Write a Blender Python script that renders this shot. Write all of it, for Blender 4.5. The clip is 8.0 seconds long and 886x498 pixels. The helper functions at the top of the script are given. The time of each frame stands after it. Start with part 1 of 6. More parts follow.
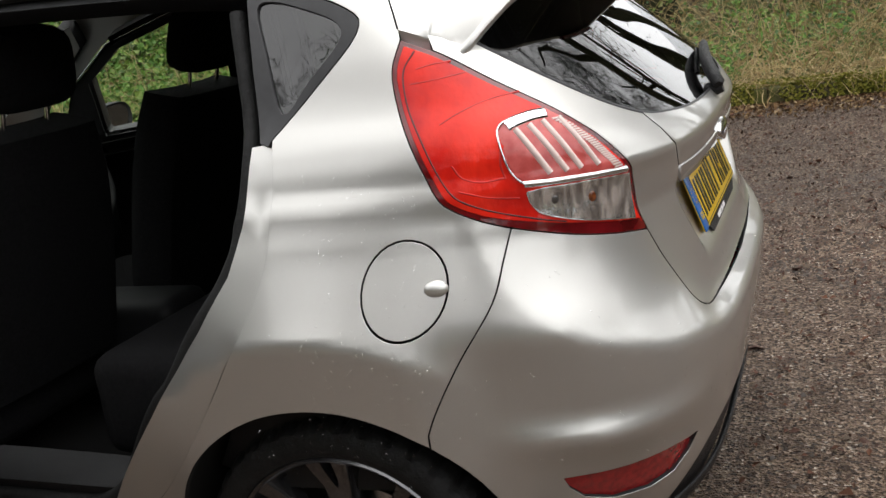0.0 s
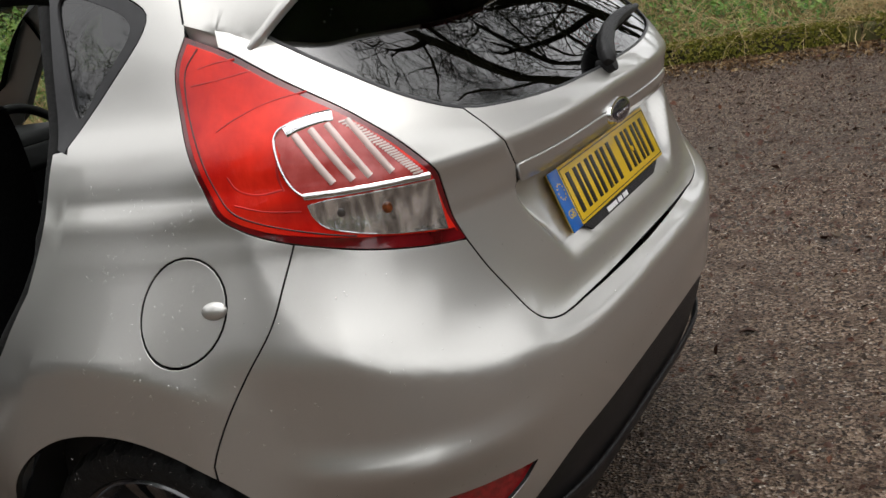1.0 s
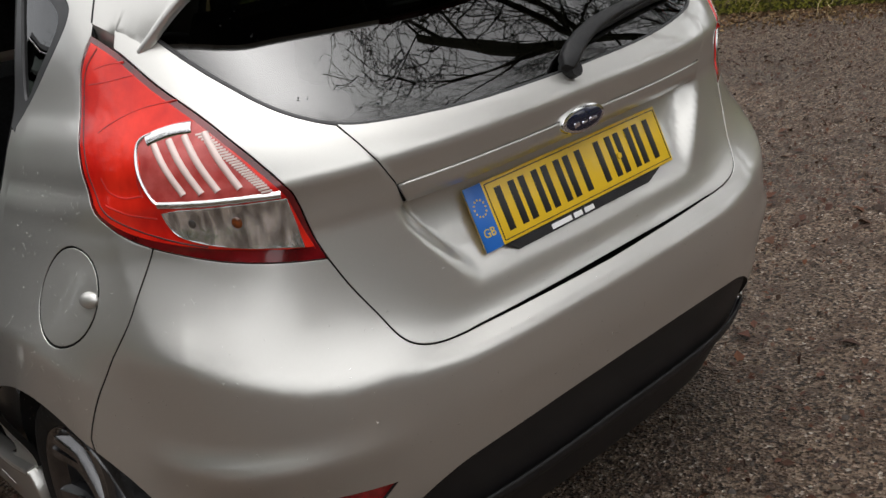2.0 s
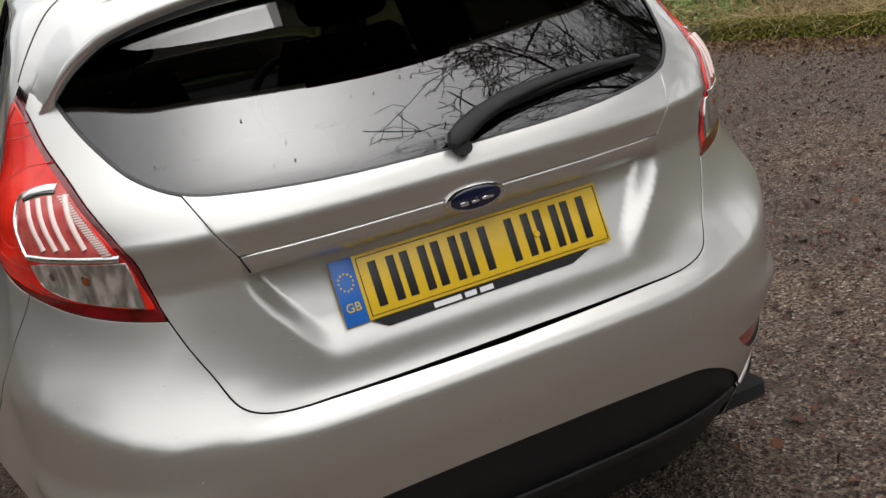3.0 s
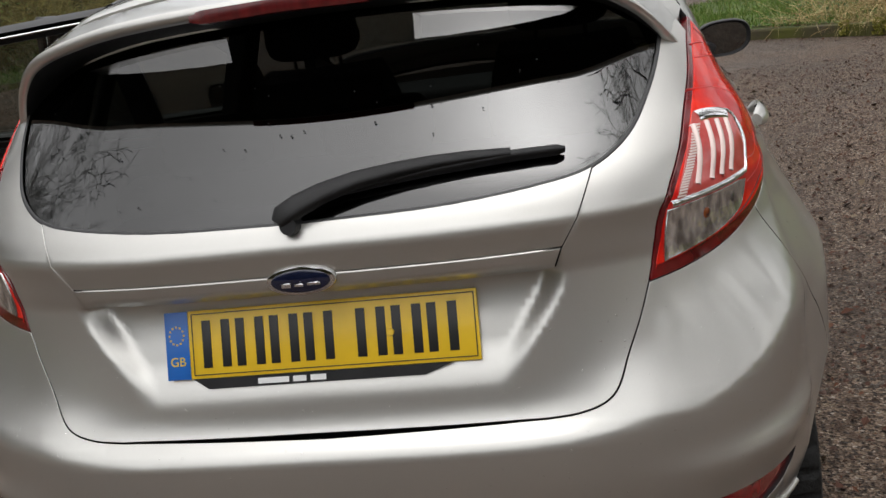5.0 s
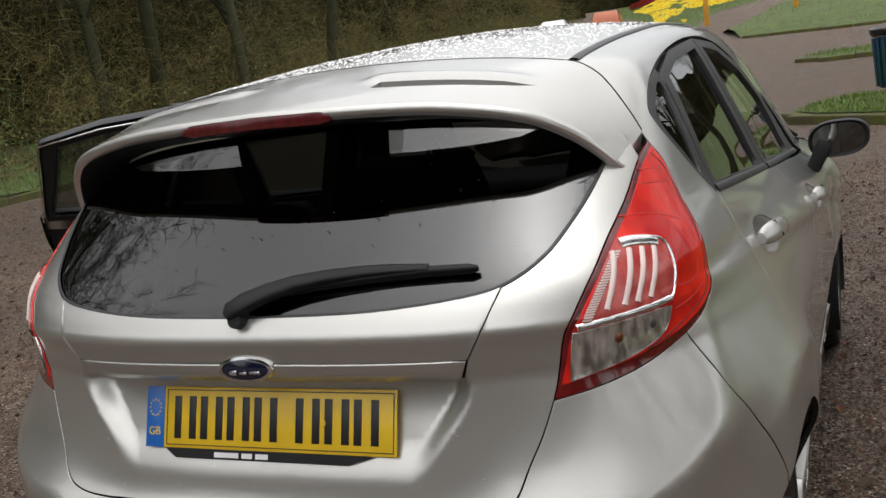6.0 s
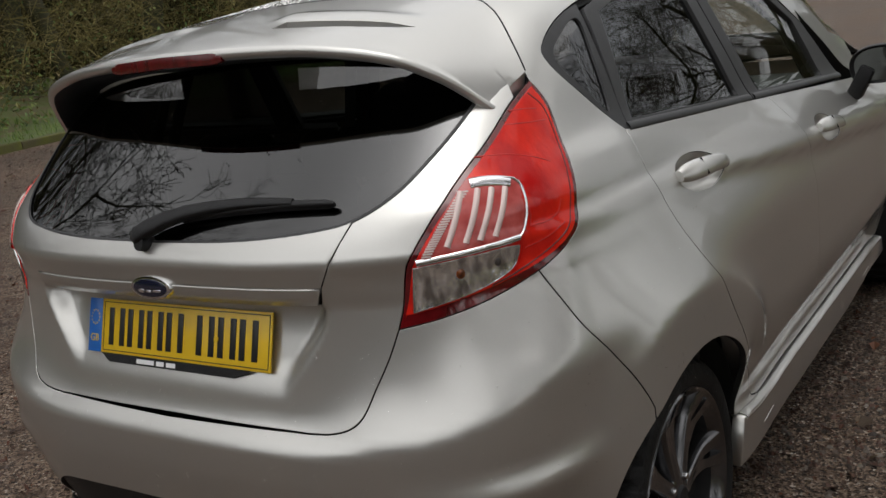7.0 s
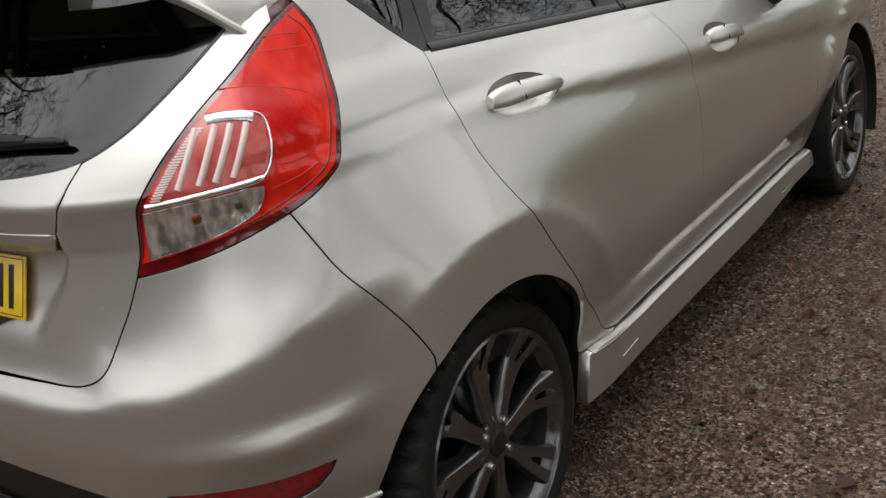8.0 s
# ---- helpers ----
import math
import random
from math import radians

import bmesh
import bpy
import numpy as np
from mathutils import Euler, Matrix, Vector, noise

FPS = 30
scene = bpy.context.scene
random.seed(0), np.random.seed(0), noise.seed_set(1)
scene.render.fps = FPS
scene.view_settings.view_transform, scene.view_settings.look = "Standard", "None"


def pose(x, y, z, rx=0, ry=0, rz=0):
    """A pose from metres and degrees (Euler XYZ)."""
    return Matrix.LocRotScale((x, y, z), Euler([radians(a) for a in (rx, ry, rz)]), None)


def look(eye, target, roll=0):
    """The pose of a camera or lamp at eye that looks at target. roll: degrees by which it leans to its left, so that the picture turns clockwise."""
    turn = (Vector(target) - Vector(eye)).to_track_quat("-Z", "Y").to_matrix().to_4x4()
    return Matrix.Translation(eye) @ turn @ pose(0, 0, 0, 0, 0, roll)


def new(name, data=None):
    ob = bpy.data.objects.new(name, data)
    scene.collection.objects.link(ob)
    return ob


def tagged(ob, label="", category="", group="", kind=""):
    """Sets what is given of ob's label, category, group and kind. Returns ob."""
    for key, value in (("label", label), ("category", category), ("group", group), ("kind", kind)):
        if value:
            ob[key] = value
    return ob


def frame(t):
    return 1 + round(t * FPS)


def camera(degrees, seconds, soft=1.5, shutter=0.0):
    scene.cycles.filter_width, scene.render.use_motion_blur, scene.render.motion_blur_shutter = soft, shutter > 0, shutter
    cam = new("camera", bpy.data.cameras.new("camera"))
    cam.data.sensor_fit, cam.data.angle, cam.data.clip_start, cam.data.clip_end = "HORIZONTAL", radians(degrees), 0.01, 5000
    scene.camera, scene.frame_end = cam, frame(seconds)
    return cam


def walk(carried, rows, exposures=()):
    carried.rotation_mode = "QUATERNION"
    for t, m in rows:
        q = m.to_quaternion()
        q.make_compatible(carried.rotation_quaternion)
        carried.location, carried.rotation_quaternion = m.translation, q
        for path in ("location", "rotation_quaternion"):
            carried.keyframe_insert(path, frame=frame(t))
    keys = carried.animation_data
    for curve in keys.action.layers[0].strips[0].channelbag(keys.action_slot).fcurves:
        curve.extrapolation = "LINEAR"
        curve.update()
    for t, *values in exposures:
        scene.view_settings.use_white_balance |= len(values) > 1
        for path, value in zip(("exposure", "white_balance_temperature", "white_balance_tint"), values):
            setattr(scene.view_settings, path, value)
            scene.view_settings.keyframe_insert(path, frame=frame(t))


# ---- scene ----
cam = camera(47.8, 8.0)
PATH = [
    (0, (-2.155, -0.2, 1.285), (-0.377, 0.565, 0.782), -8.3),
    (0.5, (-1.989, -0.424, 1.267), (-0.266, 0.441, 0.735), -9.6),
    (1, (-1.775, -0.602, 1.271), (-0.144, 0.404, 0.697), -11.0),
    (1.2, (-1.697, -0.728, 1.262), (-0.123, 0.371, 0.701), -10.9),
    (2.3, (-1.089, -1.188, 1.335), (-0.039, 0.375, 0.661), -11.0),
    (2.5, (-0.95, -1.278, 1.33), (0.012, 0.352, 0.684), -11.2),
    (3, (-0.677, -1.417, 1.333), (0.049, 0.353, 0.749), -10.7),
    (3.5, (-0.389, -1.397, 1.334), (0.144, 0.452, 0.789), -9.4),
    (4, (-0.035, -1.396, 1.324), (0.245, 0.517, 0.813), -9.8),
    (4.2, (0.101, -1.398, 1.345), (0.259, 0.526, 0.825), -10.0),
    (5.3, (0.664, -1.344, 1.342), (0.138, 0.513, 0.816), -7.8),
    (5.5, (0.792, -1.372, 1.362), (0.182, 0.473, 0.887), -7.8),
    (6, (1.01, -1.314, 1.384), (0.204, 0.482, 1.028), -7.2),
    (6.3, (1.12, -1.24, 1.415), (0.2, 0.499, 1.055), -6.9),
    (6.5, (1.22, -1.215, 1.399), (0.235, 0.489, 1.043), -7.1),
    (7, (1.525, -1.142, 1.383), (0.411, 0.446, 0.893), -7.9),
    (7.3, (1.624, -1.035, 1.385), (0.47, 0.475, 0.763), -8.3),
    (7.5, (1.676, -0.979, 1.348), (0.513, 0.519, 0.712), -8.8),
    (8, (1.824, -0.753, 1.35), (0.663, 0.73, 0.675), -9.0),
]
walk(cam, [(t, look(eye, target, roll)) for t, eye, target, roll in PATH], [(0, 1.02), (1, 0.72), (2.5, 0.66), (3, 0.72), (4, 0.66), (5.5, 0.58), (6, 0.52), (6.5, 0.40), (7, 0.20), (7.5, 0.42), (8, 0.66)])

# ---- world and sun: an overcast sky ----
world = bpy.data.worlds.new("overcast_sky")
scene.world = world
world.use_nodes = True
wn, wl = world.node_tree.nodes, world.node_tree.links
wn.clear()
sky = wn.new("ShaderNodeTexSky")
sky.sky_type = "NISHITA"
sky.sun_disc = False
sky.sun_elevation, sky.sun_rotation = radians(80), radians(135)
sky.air_density, sky.dust_density, sky.ozone_density = 1.0, 3.0, 1.0
grey = wn.new("ShaderNodeHueSaturation")
grey.inputs["Saturation"].default_value = 0.12
coords = wn.new("ShaderNodeTexCoord")
cloud = wn.new("ShaderNodeTexNoise")
cloud.inputs["Scale"].default_value, cloud.inputs["Detail"].default_value = 2.2, 5
ramp = wn.new("ShaderNodeMapRange")
ramp.inputs["From Min"].default_value, ramp.inputs["From Max"].default_value = 0.3, 0.7
ramp.inputs["To Min"].default_value, ramp.inputs["To Max"].default_value = 0.75, 1.2
mixer = wn.new("ShaderNodeVectorMath")
mixer.operation = "SCALE"
back = wn.new("ShaderNodeBackground")
back.inputs["Strength"].default_value = 0.15
out = wn.new("ShaderNodeOutputWorld")
wl.new(sky.outputs[0], grey.inputs["Color"])
wl.new(coords.outputs["Generated"], cloud.inputs["Vector"])
wl.new(cloud.outputs["Fac"], ramp.inputs["Value"])
wl.new(grey.outputs[0], mixer.inputs[0])
wl.new(ramp.outputs[0], mixer.inputs["Scale"])
wl.new(mixer.outputs[0], back.inputs["Color"])
wl.new(back.outputs[0], out.inputs["Surface"])

sun = new("sun", bpy.data.lights.new("sun", "SUN"))
sun.data.energy, sun.data.angle, sun.data.color = 1.1, radians(150), (1.0, 0.97, 0.93)
sun.matrix_world = look((1.5, -1.5, 14), (0, 0, 0))

# ---- materials ----
def material(name, colour, rough=0.5, metal=0.0, coat=0.0, vary=0.0, scale=8.0, bump=0.0, bump_scale=60.0, second=None, spec=0.5, detail=6.0, stretch=(1, 1, 1), island=0.0):
    """A procedural surface: two scales of noise mix two colours, a fine one gives relief."""
    m = bpy.data.materials.new(name)
    m.use_nodes = True
    nt = m.node_tree
    b = nt.nodes["Principled BSDF"]
    b.inputs["Base Color"].default_value = (*colour, 1)
    b.inputs["Roughness"].default_value, b.inputs["Metallic"].default_value = rough, metal
    b.inputs["Coat Weight"].default_value, b.inputs["Coat Roughness"].default_value = coat, 0.04
    b.inputs["Specular IOR Level"].default_value = spec
    if not (vary or bump or second or island):
        return m
    tc = nt.nodes.new("ShaderNodeTexCoord")
    mp = nt.nodes.new("ShaderNodeMapping")
    mp.inputs["Scale"].default_value = stretch
    nt.links.new(tc.outputs["Object"], mp.inputs["Vector"])
    big = nt.nodes.new("ShaderNodeTexNoise")
    big.inputs["Scale"].default_value, big.inputs["Detail"].default_value = scale, detail
    nt.links.new(mp.outputs[0], big.inputs["Vector"])
    r = nt.nodes.new("ShaderNodeMapRange")
    r.inputs["From Min"].default_value, r.inputs["From Max"].default_value = 0.35, 0.65
    nt.links.new(big.outputs["Fac"], r.inputs["Value"])
    mix = nt.nodes.new("ShaderNodeMix")
    mix.data_type = "RGBA"
    lo = second or tuple(c * (1 - vary) for c in colour)
    mix.inputs["A"].default_value, mix.inputs["B"].default_value = (*colour, 1), (*lo, 1)
    nt.links.new(r.outputs[0], mix.inputs["Factor"])
    source = mix.outputs["Result"]
    if island:
        geo = nt.nodes.new("ShaderNodeNewGeometry")
        hs = nt.nodes.new("ShaderNodeHueSaturation")
        mr = nt.nodes.new("ShaderNodeMapRange")
        mr.inputs["To Min"].default_value, mr.inputs["To Max"].default_value = 1 - island, 1 + island
        nt.links.new(geo.outputs["Random Per Island"], mr.inputs["Value"])
        nt.links.new(mr.outputs[0], hs.inputs["Value"])
        nt.links.new(source, hs.inputs["Color"])
        source = hs.outputs[0]
    nt.links.new(source, b.inputs["Base Color"])
    if bump:
        fine = nt.nodes.new("ShaderNodeTexNoise")
        fine.inputs["Scale"].default_value, fine.inputs["Detail"].default_value = bump_scale, 4
        nt.links.new(mp.outputs[0], fine.inputs["Vector"])
        bp = nt.nodes.new("ShaderNodeBump")
        bp.inputs["Strength"].default_value, bp.inputs["Distance"].default_value = bump, 0.01
        nt.links.new(fine.outputs["Fac"], bp.inputs["Height"])
        nt.links.new(bp.outputs[0], b.inputs["Normal"])
    return m


def glass(name, tint, mirror_part=0.05, rough=0.0):
    """Tinted pane: see-through by its tint, with a mirror layer that grows towards grazing views."""
    m = bpy.data.materials.new(name)
    m.use_nodes = True
    nt = m.node_tree
    nt.nodes.remove(nt.nodes["Principled BSDF"])
    o = nt.nodes["Material Output"]
    see = nt.nodes.new("ShaderNodeBsdfTransparent")
    see.inputs[0].default_value = (*tint, 1)
    gl = nt.nodes.new("ShaderNodeBsdfGlossy")
    gl.inputs["Roughness"].default_value = rough
    gl.inputs["Color"].default_value = (1, 1, 1, 1)
    lw = nt.nodes.new("ShaderNodeLayerWeight")
    lw.inputs["Blend"].default_value = 0.5
    fifth = nt.nodes.new("ShaderNodeMath")
    fifth.operation, fifth.inputs[1].default_value = "POWER", 5.0
    share = nt.nodes.new("ShaderNodeMath")
    share.operation = "MULTIPLY_ADD"
    share.inputs[1].default_value, share.inputs[2].default_value = 1 - mirror_part, mirror_part
    mx = nt.nodes.new("ShaderNodeMixShader")
    nt.links.new(lw.outputs["Facing"], fifth.inputs[0])
    nt.links.new(fifth.outputs[0], share.inputs[0])
    nt.links.new(share.outputs[0], mx.inputs[0])
    nt.links.new(see.outputs[0], mx.inputs[1])
    nt.links.new(gl.outputs[0], mx.inputs[2])
    nt.links.new(mx.outputs[0], o.inputs["Surface"])
    return m


PAINT = material("silver_paint", (0.61, 0.60, 0.57), 0.35, 0.80, 1.0, vary=0.05, scale=900, bump=0.0)
BLACK = material("black_plastic", (0.012, 0.012, 0.013), 0.5, spec=0.35, bump=0.25, bump_scale=500, vary=0.3, scale=30)
TRIM = material("satin_black_trim", (0.030, 0.030, 0.032), 0.42, vary=0.25, scale=40)
GAP = material("dark_void", (0.01, 0.01, 0.01), 0.9)
RUBBER = material("tyre_rubber", (0.012, 0.012, 0.012), 0.7, spec=0.3, vary=0.4, scale=25, bump=0.3, bump_scale=120)
MIRROR = material("mirror_silver", (0.20, 0.21, 0.21), 0.03, 1.0)
CHROME = material("chrome", (0.85, 0.85, 0.86), 0.08, 1.0)
RED = material("red_lens", (0.93, 0.036, 0.016), 0.22, 0.0, 0.7, second=(0.52, 0.007, 0.006), scale=11, spec=0.06, stretch=(1, 1, 0.55), detail=4, bump=0.10, bump_scale=70)
LENSDARK = material("red_lens_dark_strip", (0.70, 0.018, 0.011), 0.45, 0.0, 0.0, second=(0.40, 0.008, 0.007), scale=22, detail=3)
BRAKE = material("brake_light_red", (0.13, 0.008, 0.009), 0.25, 0.0, 0.6, vary=0.4, scale=60, stretch=(1, 0.1, 0.1))
DARKBULB = material("dark_bulb_holder", (0.12, 0.11, 0.105), 0.2, 0.6, 0.5)
# barrel darker than the rim: the shade behind the spokes is painted in
BARREL_SHADE = material("shaded_rim_barrel", (0.035, 0.035, 0.036), 0.5, 0.3, vary=0.4, scale=20)
DEEP = material("dark_red_rim", (0.16, 0.005, 0.008), 0.12, 0.0, 1.0, second=(0.07, 0.003, 0.004), scale=20)
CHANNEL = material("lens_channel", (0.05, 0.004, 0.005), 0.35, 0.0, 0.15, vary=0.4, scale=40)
PINK = material("ribbed_pink_lens", (0.60, 0.115, 0.105), 0.15, 0.0, 0.5, second=(0.42, 0.045, 0.040), vary=0.3, scale=30)
PALE = material("pale_light_bar", (0.78, 0.62, 0.58), 0.2, 0.0, 1.0)
CLEAR = material("clear_lamp_bowl", (0.97, 0.96, 0.94), 0.12, 0.8, 1.0, second=(0.30, 0.285, 0.27), scale=30, bump=0.35, bump_scale=45, detail=1, stretch=(2.4, 2.4, 0.8))
AMBER = material("amber_bulb", (0.22, 0.050, 0.010), 0.15, 0.0, 1.0, second=(0.07, 0.02, 0.008), scale=90)
REFLECT = material("red_reflector", (0.35, 0.012, 0.015), 0.2, 0.0, 1.0, vary=0.4, scale=90)
REARGLASS = glass("privacy_glass", (0.066, 0.070, 0.067), 0.085)
SIDEGLASS = glass("side_glass", (0.20, 0.22, 0.20), 0.085)
FRONTGLASS = glass("front_glass", (0.84, 0.89, 0.84), 0.07)
RIM = material("grey_alloy", (0.125, 0.125, 0.13), 0.20, 0.9, 0.8, vary=0.2, scale=20)
MACHINED = material("machined_alloy", (0.55, 0.55, 0.56), 0.25, 1.0)
YELLOW = material("plate_yellow", (0.80, 0.52, 0.015), 0.4, 0.0, 0.3, vary=0.06, scale=25)
BLUE = material("plate_blue", (0.01, 0.13, 0.50), 0.4, 0.0, 0.3)
INK = material("plate_black", (0.012, 0.012, 0.012), 0.4)
WHITE = material("white_print", (0.8, 0.8, 0.8), 0.5)
NAVY = material("navy_enamel", (0.006, 0.009, 0.03), 0.15, 0.0, 1.0)
FABRIC = material("charcoal_fabric", (0.013, 0.013, 0.014), 0.95, spec=0.15, vary=0.4, scale=120, bump=0.5, bump_scale=700)
INTERIOR = material("interior_plastic", (0.011, 0.0115, 0.0125), 0.6, spec=0.3, vary=0.2, scale=60)
GREYTRIM = material("grey_interior_trim", (0.20, 0.22, 0.22), 0.5, vary=0.1, scale=30)

from mathutils import geometry

# ---- the car's skin: one implicit solid, from which panels are cut ----
def curve_of(pts):
    """A smooth monotone curve through (u, v)."""
    u = np.array([p[0] for p in pts], float)
    v = np.array([p[1] for p in pts], float)
    d = np.diff(v) / np.diff(u)
    m = np.zeros_like(u)
    m[0], m[-1] = d[0], d[-1]
    for i in range(1, len(u) - 1):
        m[i] = 0 if d[i - 1] * d[i] <= 0 else 2 * d[i - 1] * d[i] / (d[i - 1] + d[i])

    def at(t):
        t = np.clip(np.asarray(t, float), u[0], u[-1])
        i = np.clip(np.searchsorted(u, t) - 1, 0, len(u) - 2)
        h = u[i + 1] - u[i]
        s = (t - u[i]) / h
        return ((1 + 2 * s) * (1 - s) ** 2 * v[i] + s * (1 - s) ** 2 * h * m[i]
                + s * s * (3 - 2 * s) * v[i + 1] + s * s * (s - 1) * h * m[i + 1])
    return at


def step(a, b, t):
    s = np.clip((t - a) / (b - a), 0, 1)
    return s * s * (3 - 2 * s)


CZ, CY, CR, PR = 0.80, 0.75, 0.75, 0.70
def ramp_up(t, soft):
    """max(t, 0) with a rounded corner."""
    return 0.5 * (t + np.sqrt(t * t + soft * soft))


AXLE_R, AXLE_F, HUB_Z, WHEEL_R, ARCH_R = 0.65, 3.14, 0.30, 0.305, 0.352
# the rear window's even curve, then the roof's edge
GLASS_RAKE = [(1.03 + u, 0.091 + 0.97 * u + 0.25 * u * u) for u in np.arange(0, 0.40, 0.03)] + [(1.6, 0.77)]
rear_profile = curve_of([(0.15, 0.16), (0.28, 0.085), (0.40, 0.035), (0.50, 0.014), (0.58, 0.002), (0.635, 0.0), (0.650, 0.012), (0.668, 0.034), (0.70, 0.046),
                         (0.76, 0.055), (0.84, 0.064), (0.885, 0.066), (0.91, 0.060), (0.945, 0.052), (0.968, 0.047), (0.985, 0.055)] + GLASS_RAKE)
# the same towards the corners, where the narrow ledge widens into a scoop
scoop_profile = curve_of([(0.15, 0.16), (0.28, 0.085), (0.40, 0.035), (0.50, 0.014), (0.58, 0.003), (0.632, 0.0), (0.645, 0.003), (0.67, 0.017), (0.70, 0.033), (0.73, 0.045),
                          (0.76, 0.053), (0.80, 0.060), (0.84, 0.064), (0.885, 0.066), (0.91, 0.060), (0.945, 0.052), (0.968, 0.047), (0.985, 0.055)] + GLASS_RAKE)
rear_depth = curve_of([(0.2, 0.50), (0.5, 0.62), (0.7, 0.72), (0.92, 0.74), (1.04, 0.46), (1.2, 0.31), (1.4, 0.25)])
rear_power = curve_of([(0.2, 3.3), (0.6, 3.4), (0.85, 3.4), (1.05, 3.3), (1.2, 2.85), (1.4, 2.5)])
side_profile = curve_of([(0.15, 0.80), (0.25, 0.812), (0.36, 0.822), (0.45, 0.842), (0.55, 0.846), (0.70, 0.848), (0.82, 0.851), (0.90, 0.848), (0.95, 0.838),
                         (1.0, 0.806), (1.05, 0.765), (1.10, 0.727), (1.2, 0.686), (1.3, 0.645), (1.4, 0.604), (1.5, 0.56)])
plan_taper = curve_of([(0, 0.94), (0.4, 0.965), (0.7, 0.985), (1.2, 1.0), (2.4, 1.0), (3.0, 0.985), (3.4, 0.96), (3.97, 0.88)])
roof_profile = curve_of([(0, 1.30), (0.25, 1.365), (0.6, 1.41), (1.0, 1.445), (1.5, 1.466), (2.0, 1.452), (2.3, 1.395), (2.6, 1.27), (2.95, 1.08),
                         (3.2, 1.02), (3.5, 0.97), (3.8, 0.88), (3.97, 0.76)])
# the bumper's two creases: their height and strength by the angle round the corner, in degrees
crease_z = curve_of([(0, 0.638), (17, 0.640), (27, 0.640), (34, 0.650), (41, 0.662), (47, 0.688), (53, 0.722), (57, 0.765), (59.5, 0.815), (61.2, 0.87), (62.5, 0.93), (90, 1.3)])
crease_a = curve_of([(0, 0.0), (15, 0.0), (30, 0.003), (42, 0.009), (50, 0.010), (55, 0.009), (58, 0.007), (61, 0.004), (64, 0.0), (90, 0.0)])
ridge_z = curve_of([(0, 0.560), (36, 0.558), (50, 0.562), (60, 0.576), (90, 0.59)])
ridge_a = curve_of([(0, 0.0), (32, 0.0), (40, 0.007), (51, 0.016), (58, 0.011), (65, 0.0), (90, 0.0)])


def half_width(y, z):
    drop_by = 0.08 * np.clip(y - 0.66, 0, 2.1) * step(0.55, 0.9, z)
    shoulder = 0.060 * step(0.76, 0.97, z) * (1 - step(0.98, 1.09, z)) + 0.022 * step(1.0, 1.09, z)
    w = side_profile(z + drop_by) * plan_taper(y) * (1 - shoulder * (1 - step(0.5, 1.7, y)))
    for ya in (AXLE_R, AXLE_F):
        r = np.hypot(y - ya, z - HUB_Z)
        on_wing = step(0.33, 0.47, y)
        w = w + 0.033 * on_wing * np.exp(-ramp_up(r - 0.47, 0.008) / 0.05) * (1 - step(0.16, 0.34, y - ya if ya < 1 else ya - y) * (1 - step(0.42, 0.66, z)))
    below = (0.962 - 0.115 * np.maximum(y - 0.69, 0)) - z
    b = ramp_up(below, 0.011)
    w = w - 0.015 * b / 0.028 * np.exp(1 - b / 0.028) * step(0.50, 1.15, y)
    w = w - 0.020 * (1 - step(0.36, 0.56, z)) * step(0.82, 0.98, y) * (1 - step(2.80, 2.98, y))
    low = z - 0.44
    return w - 0.010 * (1 - np.exp(-ramp_up(-low, 0.012) / 0.03)) * step(1.0, 1.5, y) * (1 - step(2.5, 2.75, y))


def ridges(x, y, z):
    """How far the bumper's creases stand out."""
    th = np.degrees(np.arctan2(np.abs(x), np.maximum(CY - y, 1e-3)))
    total = 0
    for zc, amp, up, down in ((crease_z, crease_a, 0.15, 0.17), (ridge_z, ridge_a, 0.046, 0.05)):
        t = z - zc(th)
        total = total + amp(th) * np.maximum(0, 1 - ramp_up(t, 0.008) / up) ** 2 * np.exp(-(np.minimum(t, 0) / down) ** 2)
    return total


def tail(x, z, y=0.05):
    """How far forward the tail lies at a height, with the recess for the plate."""
    ax = np.abs(x)
    th = np.degrees(np.arctan2(ax, np.maximum(CY - y, 1e-3)))
    rise = np.clip(crease_z(th) - 0.637, 0, 0.10) * (1 - step(0.74, 0.90, z))
    out = step(0.30, 0.52, ax)
    flat = rear_profile(z) * (1 - out) + scoop_profile(z - rise) * out
    wide = 0.285 + 0.085 * step(0.72, 0.89, z)
    pocket = (1 - step(wide - 0.012, wide + 0.036, ax)) * step(0.715, 0.785, z) * (1 - step(0.885, 0.897, z))
    return flat + (0.018 + 0.022 * step(0.74, 0.87, z)) * pocket


def solid(p):
    x, y, z = p[:, 0], p[:, 1], p[:, 2]
    ax = np.abs(x)
    w = half_width(y, z)
    n = rear_power(z)
    d = rear_depth(z)
    back = np.maximum(0, tail(x, z, y) + d - y) / d
    front = np.maximum(0, y - 3.30) / 0.66
    g = ((np.maximum(ax, 1e-6) / w) ** n + back ** n + front ** n) ** (1 / n)
    a = (g - 1) * 0.7 - ridges(x, y, z)
    b = z - (roof_profile(y) - 0.15 * x * x)
    k = 0.05
    return 0.5 * (a + b + np.sqrt((a - b) ** 2 + k * k))


def normals_of(p):
    e = 0.004
    g = np.stack([solid(p + e * v) - solid(p - e * v) for v in np.eye(3)], 1)
    return g / np.linalg.norm(g, axis=1)[:, None]


def cast(o, d, far=1.6):
    """Where rays from inside leave the solid."""
    lo, hi = np.zeros(len(o)), np.full(len(o), far)
    for _ in range(24):
        mid = (lo + hi) / 2
        inside = solid(o + mid[:, None] * d) < 0
        lo, hi = np.where(inside, mid, lo), np.where(inside, hi, mid)
    return o + lo[:, None] * d




